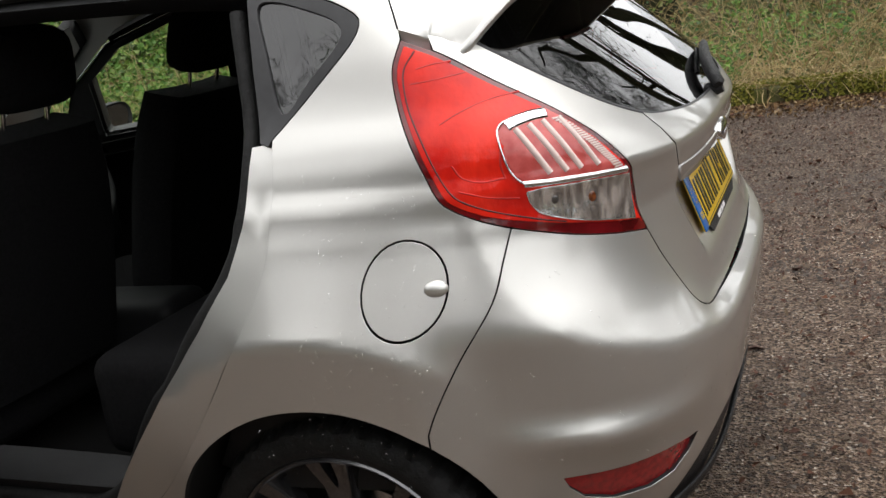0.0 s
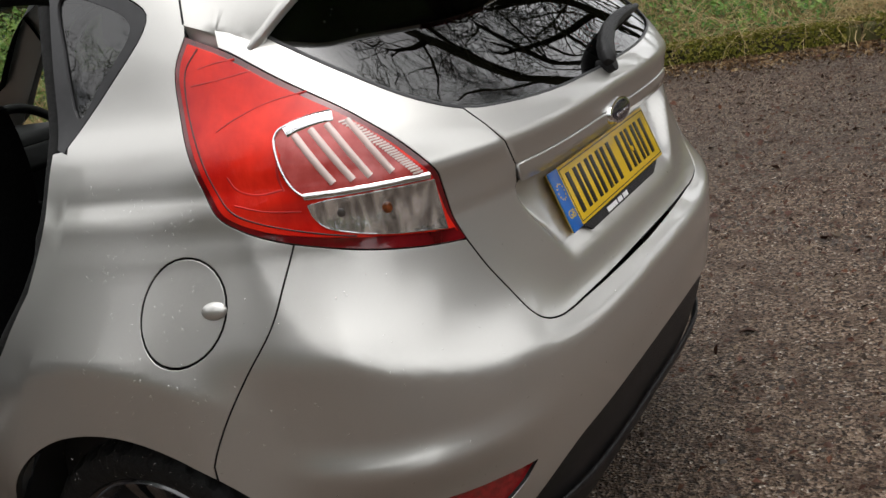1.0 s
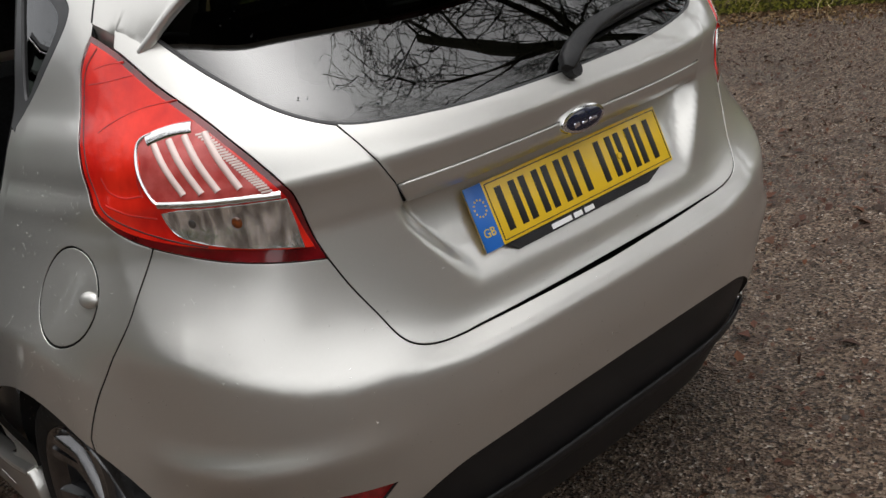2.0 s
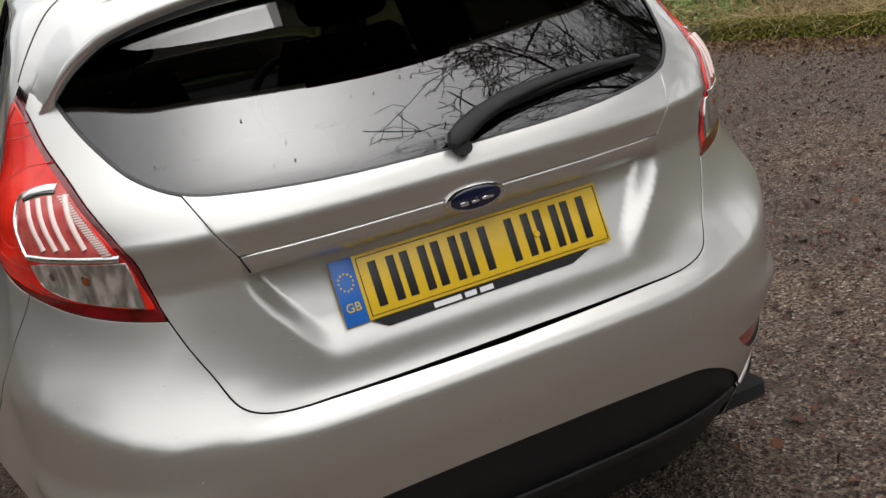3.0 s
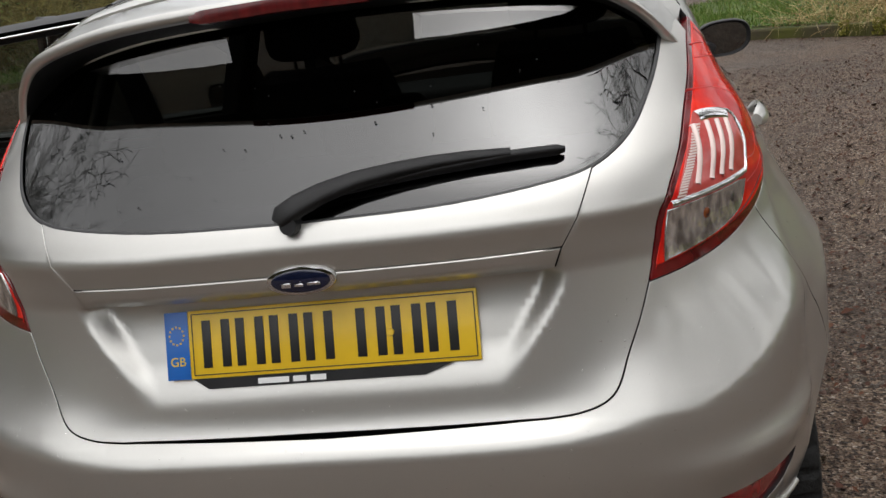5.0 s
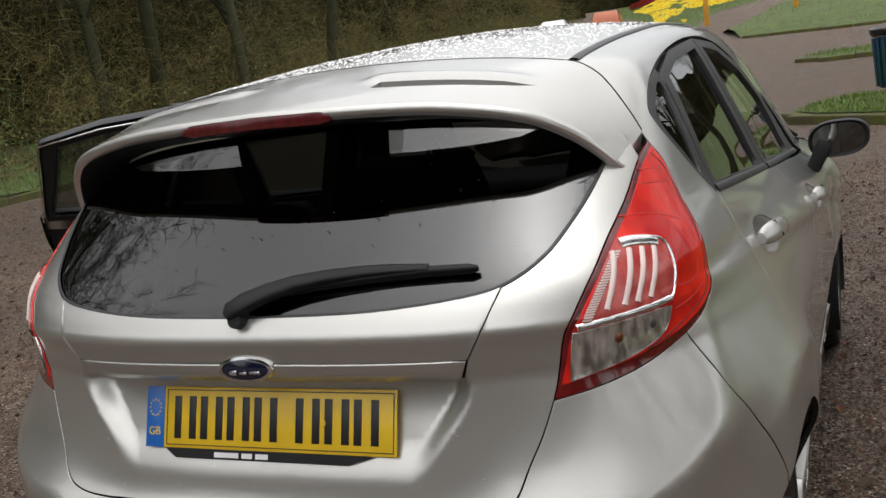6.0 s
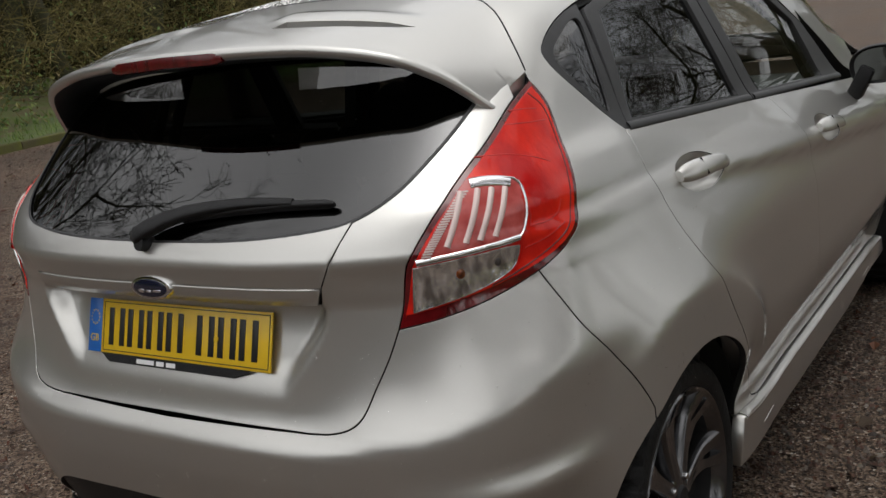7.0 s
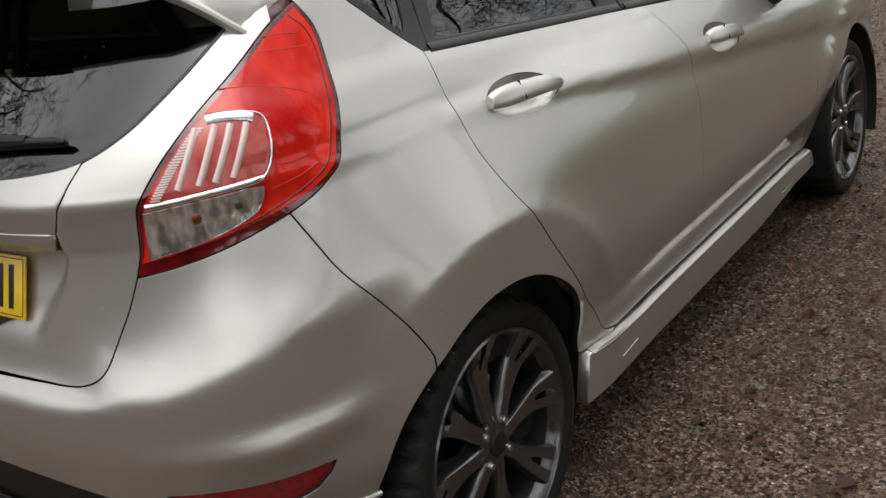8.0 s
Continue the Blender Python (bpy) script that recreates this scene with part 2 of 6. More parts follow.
def lift(kind, uv):
    """Surface points for plan coordinates of one of the four unrollings."""
    uv = np.atleast_2d(np.asarray(uv, float))
    u, v = uv[:, 0], uv[:, 1]
    zero, one = np.zeros_like(u), np.ones_like(u)
    if kind == "round":    # about a lengthwise axis: u = y, v = angle
        f = v / CR
        return cast(np.stack([zero, u, CZ * one], 1), np.stack([np.cos(f), zero, np.sin(f)], 1))
    if kind == "corner":   # about an upright axis: u = angle, v = z
        f = u / PR
        return cast(np.stack([zero, CY * one, v], 1), np.stack([np.sin(f), -np.cos(f), zero], 1))
    if kind == "rear":
        return cast(np.stack([u, 1.1 * one, v], 1), np.stack([zero, -one, zero], 1))
    return cast(np.stack([u, v, 0.7 * one], 1), np.stack([zero, zero, one], 1))


def drop(kind, p):
    p = np.atleast_2d(np.asarray(p, float))
    x, y, z = p[:, 0], p[:, 1], p[:, 2]
    if kind == "round":
        a = np.arctan2(z - CZ, x)
        return np.stack([y, np.where(a < -math.pi / 2, a + 2 * math.pi, a) * CR], 1)
    if kind == "corner":
        return np.stack([np.arctan2(x, CY - y) * PR, z], 1)
    if kind == "rear":
        return np.stack([x, z], 1)
    return np.stack([x, y], 1)


def snap(pts, kind="corner"):
    """The points moved onto the skin."""
    return [tuple(q) for q in lift(kind, drop(kind, pts))]


def on_side(s, y, z):
    """The point of the flank at y, z; s is +1 for the right, -1 for the left."""
    p = cast(np.array([[0, y, z]], float), np.array([[s, 0, 0]], float))[0]
    return tuple(p)


def on_rear(x, z):
    return tuple(lift("rear", [(x, z)])[0])


def spline(pts, n=8, closed=False):
    """Catmull-Rom through the points."""
    pts = [np.asarray(p, float) for p in pts]
    if closed:
        ext = [pts[-1], *pts, pts[0], pts[1]]
    else:
        ext = [2 * pts[0] - pts[1], *pts, 2 * pts[-1] - pts[-2]]
    res = []
    for i in range(1, len(ext) - 2):
        a, b, c, d = ext[i - 1:i + 3]
        for k in range(n):
            t = k / n
            res.append(0.5 * (2 * b + (c - a) * t + (2 * a - 5 * b + 4 * c - d) * t * t + (3 * b - a - 3 * c + d) * t ** 3))
    if not closed:
        res.append(pts[-1])
    return res


def dense(poly, gap=0.03):
    res = []
    for a, b in zip(poly, [*poly[1:], poly[0]]):
        a, b = np.asarray(a, float), np.asarray(b, float)
        n = max(1, int(np.linalg.norm(b - a) / gap))
        res += [a + (b - a) * k / n for k in range(n)]
    return res


def shrink(poly, d):
    """A closed polygon moved inwards by d."""
    p = np.array(poly, float)
    keep = np.linalg.norm(p - np.roll(p, 1, 0), axis=1) > 1e-5
    p = p[keep]
    x, y = p[:, 0], p[:, 1]
    area = np.sum(x * np.roll(y, -1) - np.roll(x, -1) * y)
    e1, e2 = p - np.roll(p, 1, 0), np.roll(p, -1, 0) - p
    n1 = np.stack([-e1[:, 1], e1[:, 0]], 1) / np.linalg.norm(e1, axis=1)[:, None]
    n2 = np.stack([-e2[:, 1], e2[:, 0]], 1) / np.linalg.norm(e2, axis=1)[:, None]
    m = n1 + n2
    m = m / np.maximum(np.sum(m * n1, 1), 0.4)[:, None]
    return p + m * d * (1 if area > 0 else -1)


def finish(name, verts, faces, norms, mat, parent, label="", smooth=True):
    me = bpy.data.meshes.new(name)
    me.from_pydata([tuple(map(float, v)) for v in verts], [], faces)
    me.materials.append(mat)
    if smooth:
        me.shade_smooth()
    if norms is not None:
        me.normals_split_custom_set_from_vertices([tuple(map(float, n)) for n in norms])
    ob = new(name, me)
    ob.parent = parent
    if label:
        tagged(ob, label)
    return ob


def panel(name, kind, outline, mat, parent, label="", holes=(), cell=0.025, gap=0.0019, depth=0.014, off=0.0, edge=0.0010, dark=True):
    """A piece of the skin inside an outline of 3D points, with rounded, folded edges."""
    loops = [shrink(dense(drop(kind, np.array(outline, float))), gap)]
    loops += [shrink(dense(drop(kind, np.array(hole, float)), 0.02), -gap) for hole in holes]
    pts, edges, faces_in = [], [], []
    for lp in loops:
        k = len(pts)
        pts += [tuple(q) for q in lp]
        edges += [(k + i, k + (i + 1) % len(lp)) for i in range(len(lp))]
    bound = np.array(pts)
    lo, hi = bound.min(0), bound.max(0)
    gx, gy = np.meshgrid(np.arange(math.floor(lo[0] / cell) * cell, hi[0], cell), np.arange(math.floor(lo[1] / cell) * cell, hi[1], cell))
    grid = np.stack([gx.ravel(), gy.ravel()], 1)
    inside = np.zeros(len(grid), int)
    clear = np.ones(len(grid), bool)
    for i, j in edges:
        a, b = bound[i], bound[j]
        cross = (a[1] > grid[:, 1]) != (b[1] > grid[:, 1])
        dy = b[1] - a[1] if abs(b[1] - a[1]) > 1e-12 else 1e-12
        inside += cross & (grid[:, 0] < (b[0] - a[0]) * (grid[:, 1] - a[1]) / dy + a[0])
        ab = b - a
        t = np.clip(((grid - a) @ ab) / max(ab @ ab, 1e-12), 0, 1)
        clear &= np.linalg.norm(grid - a - t[:, None] * ab, axis=1) > 0.35 * cell
    grid = grid[(inside % 2 == 1) & clear]
    co, _, tris, _, _, _ = geometry.delaunay_2d_cdt([Vector(q) for q in pts] + [Vector(q) for q in grid], edges, [], 2, 1e-6)
    uv = np.array([tuple(q) for q in co])
    mid = uv[np.array([list(t) for t in tris])].mean(1)
    within = np.zeros(len(mid), bool)
    for i, j in edges:
        a, b = bound[i], bound[j]
        cross = (a[1] > mid[:, 1]) != (b[1] > mid[:, 1])
        dy = b[1] - a[1] if abs(b[1] - a[1]) > 1e-12 else 1e-12
        within ^= cross & (mid[:, 0] < (b[0] - a[0]) * (mid[:, 1] - a[1]) / dy + a[0])
    faces = [list(t) for t, ok in zip(tris, within) if ok]
    half = {}
    for t in faces:
        for a, b in zip(t, t[1:] + t[:1]):
            half[(a, b)] = 1
    rim = [(a, b) for a, b in half if (b, a) not in half]
    p = lift(kind, uv)
    n = normals_of(p)
    tri = np.array(faces)
    fn = np.cross(p[tri[:, 1]] - p[tri[:, 0]], p[tri[:, 2]] - p[tri[:, 0]])
    if np.sum(fn * n[tri[:, 0]]) < 0:
        faces = [f[::-1] for f in faces]
        rim = [(b, a) for a, b in rim]
    p = p + off * n
    outw = {}
    for a, b in rim:
        t = np.cross(p[b] - p[a], n[a])
        ln = np.linalg.norm(t)
        if ln > 1e-9:
            for i in (a, b):
                outw[i] = outw.get(i, 0) + t / ln
    verts, norms = [*p], [*n]
    ring1, ring2 = {}, {}
    for i, t in outw.items():
        t = t / max(np.linalg.norm(t), 1e-6)
        ring1[i] = len(verts)
        verts.append(p[i] + edge * t - edge * n[i])
        norms.append((t + 0.3 * n[i]) / np.linalg.norm(t + 0.3 * n[i]))
        ring2[i] = len(verts)
        verts.append(p[i] + edge * t - depth * n[i])
        norms.append(t)
    deep = []
    for a, b in rim:
        if a in ring1 and b in ring1:
            faces.append([b, a, ring1[a], ring1[b]])
            deep.append([ring1[b], ring1[a], ring2[a], ring2[b]])
    ob = finish(name, verts, faces + deep, norms, mat, parent, label)
    if mat is PAINT and dark:
        ob.data.materials.append(GAP)
        for f in ob.data.polygons[len(faces):]:
            f.material_index = 1
    return ob


def mesh_part(name, bm, mat, parent, label="", smooth=True):
    me = bpy.data.meshes.new(name)
    bmesh.ops.recalc_face_normals(bm, faces=bm.faces[:])
    bm.to_mesh(me)
    bm.free()
    me.materials.append(mat)
    if smooth:
        me.shade_smooth()
        me.set_sharp_from_angle(angle=radians(38))
    ob = new(name, me)
    ob.parent = parent
    if label:
        tagged(ob, label)
    return ob


def box_bm(lo, hi, bevel=0.0, seg=2, m=None):
    bm = bmesh.new()
    bmesh.ops.create_cube(bm, size=1)
    for v in bm.verts:
        v.co = Vector([l + (h - l) * (c + 0.5) for l, h, c in zip(lo, hi, v.co)])
    if bevel:
        bmesh.ops.bevel(bm, geom=bm.edges[:], offset=bevel, segments=seg, affect="EDGES", profile=0.5)
    if m is not None:
        bm.transform(m)
    return bm


def strip_on(name, pts, width, thick, mat, parent, label="", closed=False):
    """A moulding of flattened round section that follows the points on the skin."""
    pts = [np.array(p, float) for p in pts]
    n = normals_of(np.array(pts))
    verts, faces, norms = [], [], []
    m = 10
    N = len(pts)
    for i, p in enumerate(pts):
        a, b = pts[(i - 1) % N if closed else max(i - 1, 0)], pts[(i + 1) % N if closed else min(i + 1, N - 1)]
        t = (b - a) / np.linalg.norm(b - a)
        s = np.cross(t, n[i])
        s /= np.linalg.norm(s)
        for k in range(m):
            f = 2 * math.pi * k / m
            verts.append(p + s * math.cos(f) * width / 2 + n[i] * math.sin(f) * thick)
            q = s * math.cos(f) * thick + n[i] * math.sin(f) * width / 2
            norms.append(q / np.linalg.norm(q))
    for i in range(N if closed else N - 1):
        j = (i + 1) % N
        for k in range(m):
            l = (k + 1) % m
            faces.append([i * m + k, j * m + k, j * m + l, i * m + l])
    if not closed:
        faces += [list(range(m))[::-1], [(N - 1) * m + k for k in range(m)]]
    return finish(name, verts, faces, norms, mat, parent, label)


def lathe_bm(profile, seg=48, axis="x"):
    """Turns (radius, along) about the x axis."""
    bm = bmesh.new()
    rings = []
    for r, a in profile:
        rings.append([bm.verts.new((a, r * math.cos(2 * math.pi * k / seg), r * math.sin(2 * math.pi * k / seg))) for k in range(seg)])
    for p, q in zip(rings, rings[1:]):
        for k in range(seg):
            bm.faces.new((p[k], p[(k + 1) % seg], q[(k + 1) % seg], q[k]))
    return bm


car = new("hatchback_car")
tagged(car, "silver five-door hatchback with two side doors standing open, wet with rain", "car")


def side_pts(s, pts):
    pts = np.array([tuple(q) for q in pts], float)
    o = np.column_stack([np.zeros(len(pts)), pts])
    return [tuple(q) for q in cast(o, np.tile([float(s), 0.0, 0.0], (len(pts), 1)))]


def flip(s, pts):
    return [(s * p[0], p[1], p[2]) for p in pts]


def both(right):
    """A closed outline from its right half, which begins and ends on the middle line."""
    return right + [(-x, y, z) for x, y, z in right[-2:0:-1]]


def arch(ya, r, a0, a1, n=24):
    return [(ya + r * math.cos(radians(a0 + (a1 - a0) * k / n)), HUB_Z + r * math.sin(radians(a0 + (a1 - a0) * k / n))) for k in range(n + 1)]


# -- outlines shared by neighbouring panels (right-hand side; x is mirrored for the left) --
def bearing(pts):
    """Directions from the upright axis inside the tail: degrees round the corner and height."""
    return [(math.sin(radians(a)), CY - math.cos(radians(a)), z) for a, z in pts]


LIGHT_IN = bearing([(39.9, 0.846), (40.9, 0.885), (41.6, 0.940), (42.3, 0.968), (45.0, 1.015), (47.3, 1.046), (50.4, 1.081), (56.0, 1.131), (61.5, 1.180), (66.6, 1.212)])
LIGHT_OUT = bearing([(66.6, 1.212), (68.3, 1.165), (68.2, 1.110), (67.4, 1.055), (66.1, 1.000), (64.9, 0.960), (63.2, 0.940), (60.6, 0.921)])
LIGHT_LOW = bearing([(60.6, 0.921), (57.6, 0.905), (51.0, 0.877), (45.0, 0.858), (39.9, 0.846)])
BUMPER_SEAM = bearing([(57.6, 0.905), (59.3, 0.855), (61.2, 0.800), (64.5, 0.735), (67.0, 0.680), (68.7, 0.635), (69.6, 0.605)])
GATE_SIDE = bearing([(39.9, 0.846), (38.2, 0.797), (36.1, 0.748), (34.2, 0.705), (32.3, 0.683), (29.6, 0.671), (26.5, 0.667)])

LIGHT_IN, LIGHT_OUT, LIGHT_LOW, BUMPER_SEAM = (snap(spline(q, 4)) for q in (LIGHT_IN, LIGHT_OUT, LIGHT_LOW, BUMPER_SEAM))
GATE_SIDE = snap(spline(GATE_SIDE, 4))

# rear bumper
top_edge = BUMPER_SEAM[::-1] + LIGHT_LOW[5:] + GATE_SIDE[1:]
low_side = side_pts(1, [(AXLE_R + q * math.cos(radians(a)), HUB_Z + q * math.sin(radians(a))) for a in np.linspace(127, 205, 15) for q in [float(np.interp(a, [127, 150, 165], [ARCH_R, 0.342, 0.334]))]])
black_edge = [(0.63, 0.17, 0.262), (0.605, 0.14, 0.318), (0.555, 0.105, 0.370), (0.50, 0.075, 0.412), (0.44, 0.055, 0.444), (0.37, 0.04, 0.462), (0.20, 0.02, 0.474), (0.0, 0.012, 0.476)]
bumper_right = [(0.0, 0.04, 0.663)] + top_edge[::-1] + low_side + [on_side(1, 0.32, 0.20), (0.70, 0.15, 0.215)] + spline(black_edge, 5)
REFL = bearing([(37.8, 0.475), (42.5, 0.481), (48.8, 0.484), (56.2, 0.490), (55.6, 0.470), (54.0, 0.446), (50.5, 0.426), (45.8, 0.419), (42.0, 0.427), (39.5, 0.450)])
bumper = panel("rear_bumper", "corner", both(bumper_right), PAINT, car, "silver painted rear bumper", holes=[flip(s, REFL) for s in (1, -1)], cell=0.0125)
for s in (1, -1):
    panel("reflector", "corner", flip(s, REFL), REFLECT, bumper, "dark red reflector", off=-0.007, gap=-0.002, cell=0.02)
for s in (1, -1):
    edge_line = bearing([(44.2, 0.325), (48.0, 0.345), (52.5, 0.366), (57.0, 0.376), (61.0, 0.378)])
    strip_on("corner_lip", snap(flip(s, spline(edge_line, 5))), 0.012, 0.006, PAINT, bumper, "raised lip along the foot of the corner")
black_right = spline(black_edge[::-1], 5) + [(0.60, 0.11, 0.25), (0.45, 0.09, 0.215), (0.0, 0.08, 0.205)]
panel("diffuser", "corner", both(black_right), BLACK, car, "textured black lower bumper insert", cell=0.02, off=-0.010, gap=-0.004)
strip_on("diffuser_lip", [tuple(q) for q in lift("corner", [(u, 0.335 - 0.012 * abs(u)) for u in np.linspace(-0.5, 0.5, 40)])], 0.035, 0.006, BLACK, car)

# tailgate
GLASS = [(0.0, 0.09, 1.004), (0.22, 0.10, 1.008), (0.38, 0.11, 1.020), (0.455, 0.128, 1.034), (0.512, 0.18, 1.068), (0.548, 0.26, 1.118), (0.570, 0.34, 1.165), (0.582, 0.42, 1.21), (0.588, 0.48, 1.26)]
SEAM = [(0.455, 0.12, 1.034), (0.427, 0.08, 0.970), (0.400, 0.08, 0.926), (0.386, 0.08, 0.893)]
gate = new("tailgate")
gate.parent = car
tagged(gate, "silver painted tailgate with a recess for the plate")
gate_edge = [(0.0, 0.05, 0.668)] + GATE_SIDE[::-1] + LIGHT_IN[1:-3] + [(0.604, 0.46, 1.225)]
lower = gate_edge + spline(GLASS[3:8][::-1], 5) + SEAM[1:] + [(0.0, 0.08, 0.893)]
panel("gate_skin", "rear", both(lower), PAINT, gate, cell=0.01)
garnish = [(0.0, 0.08, 0.927)] + SEAM[::-1][1:] + spline(GLASS[:4][::-1], 4)[1:]
panel("garnish", "rear", both(garnish), PAINT, gate, "silver trim panel above the plate", cell=0.01, off=0.0012, gap=0.0015)
lip = [(0.0, 0.08, 0.895), (0.385, 0.08, 0.895), (0.398, 0.08, 0.925), (0.0, 0.08, 0.925)]
panel("grab_strip", "rear", both(lip), PAINT, gate, "silver strip over the plate", cell=0.0125, off=0.004, edge=0.003, dark=False)
pane_right = spline(GLASS, 6) + [(0.585, 0.52, 1.31), (0.0, 0.4, 1.31)]
panel("rear_window", "rear", both(pane_right), REARGLASS, gate, "dark tinted rear window with rain specks", off=-0.003, depth=0.004, cell=0.02, gap=-0.001)
border = [q for q in spline(GLASS, 6) if q[2] < 1.20]
strip_on("window_seal", [tuple(q) for q in lift("rear", [(x, z) for x, _, z in ([(-x, y, z) for x, y, z in border[:0:-1]] + border)])], 0.007, 0.0015, TRIM, gate)

# tail lights
def corner_pts(s, pts):
    """Points given as degrees round the corner and height."""
    return [tuple(q) for q in lift("corner", [(s * radians(a) * PR, z) for a, z in pts])]


def light_patch(name, s, pts, mat, parent, off, label="", depth=0.006):
    return panel(name, "corner", corner_pts(s, pts), mat, parent, label, cell=0.012, off=off, gap=0, depth=depth, edge=0.001)


for s in (1, -1):
    light = new("tail_light")
    light.parent = car
    tagged(light, "red and clear wrap-around tail light")
    rim = LIGHT_IN + LIGHT_OUT[1:] + LIGHT_LOW[1:-1]
    panel("lens_rim", "corner", flip(s, rim), DEEP, light, "dark red rim", cell=0.012, off=0.001)
    body = shrink(drop("corner", np.array(flip(s, rim))), 0.0095)
    body = [(q[0], q[1] + 0.011 * (1 - step(0.87, 0.94, q[1]))) for q in body]
    red = panel("red_lens", "corner", lift("corner", body), RED, light, "bright red lens", cell=0.012, off=0.0025, gap=0, depth=0.004)
    ang_in = lambda z: float(np.interp(z, [0.885, 0.940, 0.968, 1.015, 1.046, 1.081], [40.9, 41.6, 42.3, 45.0, 47.3, 50.4]))
    panel_in = light_patch("ribbed_panel", s, [(51.0, 1.074), (53.5, 1.073), (56.2, 1.067), (57.2, 1.052), (57.0, 1.012), (56.3, 0.986), (55.3, 0.972), (50, 0.967), (43.6, 0.963), (44.3, 0.980), (46.2, 1.015), (48.4, 1.046)], PINK, light, 0.0045, "pale pink ribbed light guide panel")
    for name, path, wide in (("top", [(51.2, 1.068), (53, 1.068), (55, 1.064), (56.2, 1.059)], 0.025),
                             ("edge", [(55.6, 1.067), (56.8, 1.062), (57.4, 1.050), (57.4, 1.026), (57.0, 1.0), (56.3, 0.980), (55.4, 0.969)], 0.0060),
                             ("base", [(55.6, 0.970), (53, 0.968), (50, 0.966), (46, 0.963), (43.0, 0.960)], 0.0125)):
        strip_on("chrome_frame", corner_pts(s, [tuple(q) for q in spline(path, 5)]), wide, 0.0075, CHROME, light, "chrome frame")
    for a0, a1, z0, z1 in ((49.8, 46.7, 1.058, 0.978), (51.9, 48.9, 1.058, 0.979), (53.6, 50.6, 1.056, 0.979), (55.3, 52.5, 1.053, 0.980)):
        strip_on("light_bar", corner_pts(s, [(a0 + (a1 - a0) * f, z0 + (z1 - z0) * f) for f in np.linspace(0, 1, 16)]), 0.0130, 0.0082, PALE, panel_in, "pale frosted bar")
    for k in range(26):
        z = 1.058 - 0.088 * k / 25
        a = ang_in(z) + 1.3
        light_patch("rib", s, [(a, z), (a + 1.0, z - 0.0004), (a + 1.0, z - 0.0020), (a, z - 0.0016)], PALE, panel_in, 0.0058, depth=0.001)
    # darker strips: steps moulded into the lens, and its inner shadows as colour
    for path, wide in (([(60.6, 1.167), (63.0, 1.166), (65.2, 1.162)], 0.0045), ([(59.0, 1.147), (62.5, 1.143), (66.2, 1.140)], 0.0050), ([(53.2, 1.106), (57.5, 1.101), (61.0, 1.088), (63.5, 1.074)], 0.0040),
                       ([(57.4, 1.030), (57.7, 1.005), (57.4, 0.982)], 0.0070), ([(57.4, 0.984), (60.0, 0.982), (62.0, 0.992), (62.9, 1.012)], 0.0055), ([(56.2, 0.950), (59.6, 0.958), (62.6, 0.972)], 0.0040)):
        strip_on("lens_dark_strip", corner_pts(s, [tuple(q) for q in spline(path, 6)]), wide, 0.0031, LENSDARK, red, "darker strip of the red lens, for moulded steps and painted inner shadow")
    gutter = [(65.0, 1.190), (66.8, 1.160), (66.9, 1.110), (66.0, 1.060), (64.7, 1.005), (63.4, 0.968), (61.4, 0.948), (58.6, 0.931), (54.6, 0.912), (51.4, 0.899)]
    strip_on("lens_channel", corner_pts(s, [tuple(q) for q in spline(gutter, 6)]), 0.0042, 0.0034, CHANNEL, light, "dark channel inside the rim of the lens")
    bowl = light_patch("clear_lamp", s, [(42.6, 0.952), (48, 0.957), (53.6, 0.960), (55.4, 0.958), (55.0, 0.936), (53.6, 0.916), (48.5, 0.892), (42.0, 0.873)], CLEAR, light, 0.0056, "clear lower lamp with chrome bowl")
    strip_on("chrome_edge", corner_pts(s, [tuple(q) for q in spline([(42.0, 0.873), (48.5, 0.892), (53.6, 0.916), (55.0, 0.936), (55.4, 0.956)], 5)]), 0.0045, 0.005, CHROME, bowl, "bright lower edge")
    for a, z, r, m in ((47.9, 0.930, 0.0085, AMBER), (52.4, 0.938, 0.007, DARKBULB)):
        p = np.array(corner_pts(s, [(a, z)]))
        nn = normals_of(p)[0]
        bm = bmesh.new()
        bmesh.ops.create_uvsphere(bm, u_segments=16, v_segments=8, radius=r)
        bm.transform(Matrix.Translation(p[0] + nn * 0.004) @ Vector(nn).to_track_quat("Z", "Y").to_matrix().to_4x4() @ Matrix.Diagonal((1, 1.2, 0.5, 1)))
        mesh_part("bulb", bm, m, bowl, "amber bulb" if m is AMBER else "chromed bulb holder")

# flanks
BELT = lambda y: 1.076 - 0.080 * (y - 0.66)
DLO_TOP = [(0.703, 1.077), (0.622, 1.154), (0.552, 1.230), (0.572, 1.272), (0.70, 1.318), (1.0, 1.362), (1.4, 1.382), (1.75, 1.362), (2.05, 1.285), (2.3, 1.14), (2.50, 0.96)]
DOOR_REAR = [(0.703, 1.077), (0.696, 1.01), (0.698, 0.945), (0.704, 0.880), (0.736, 0.794), (0.784, 0.716), (0.840, 0.635), (0.902, 0.555), (0.966, 0.488), (1.066, 0.395), (1.115, 0.340), (1.18, 0.320)]
B_SEAM = [(1.58, BELT(1.58)), (1.625, 0.890), (1.642, 0.716), (1.636, 0.46), (1.65, 0.318)]
F_SEAM = [(2.66, BELT(2.66) - 0.01), (2.68, 0.764), (2.66, 0.446), (2.67, 0.318)]


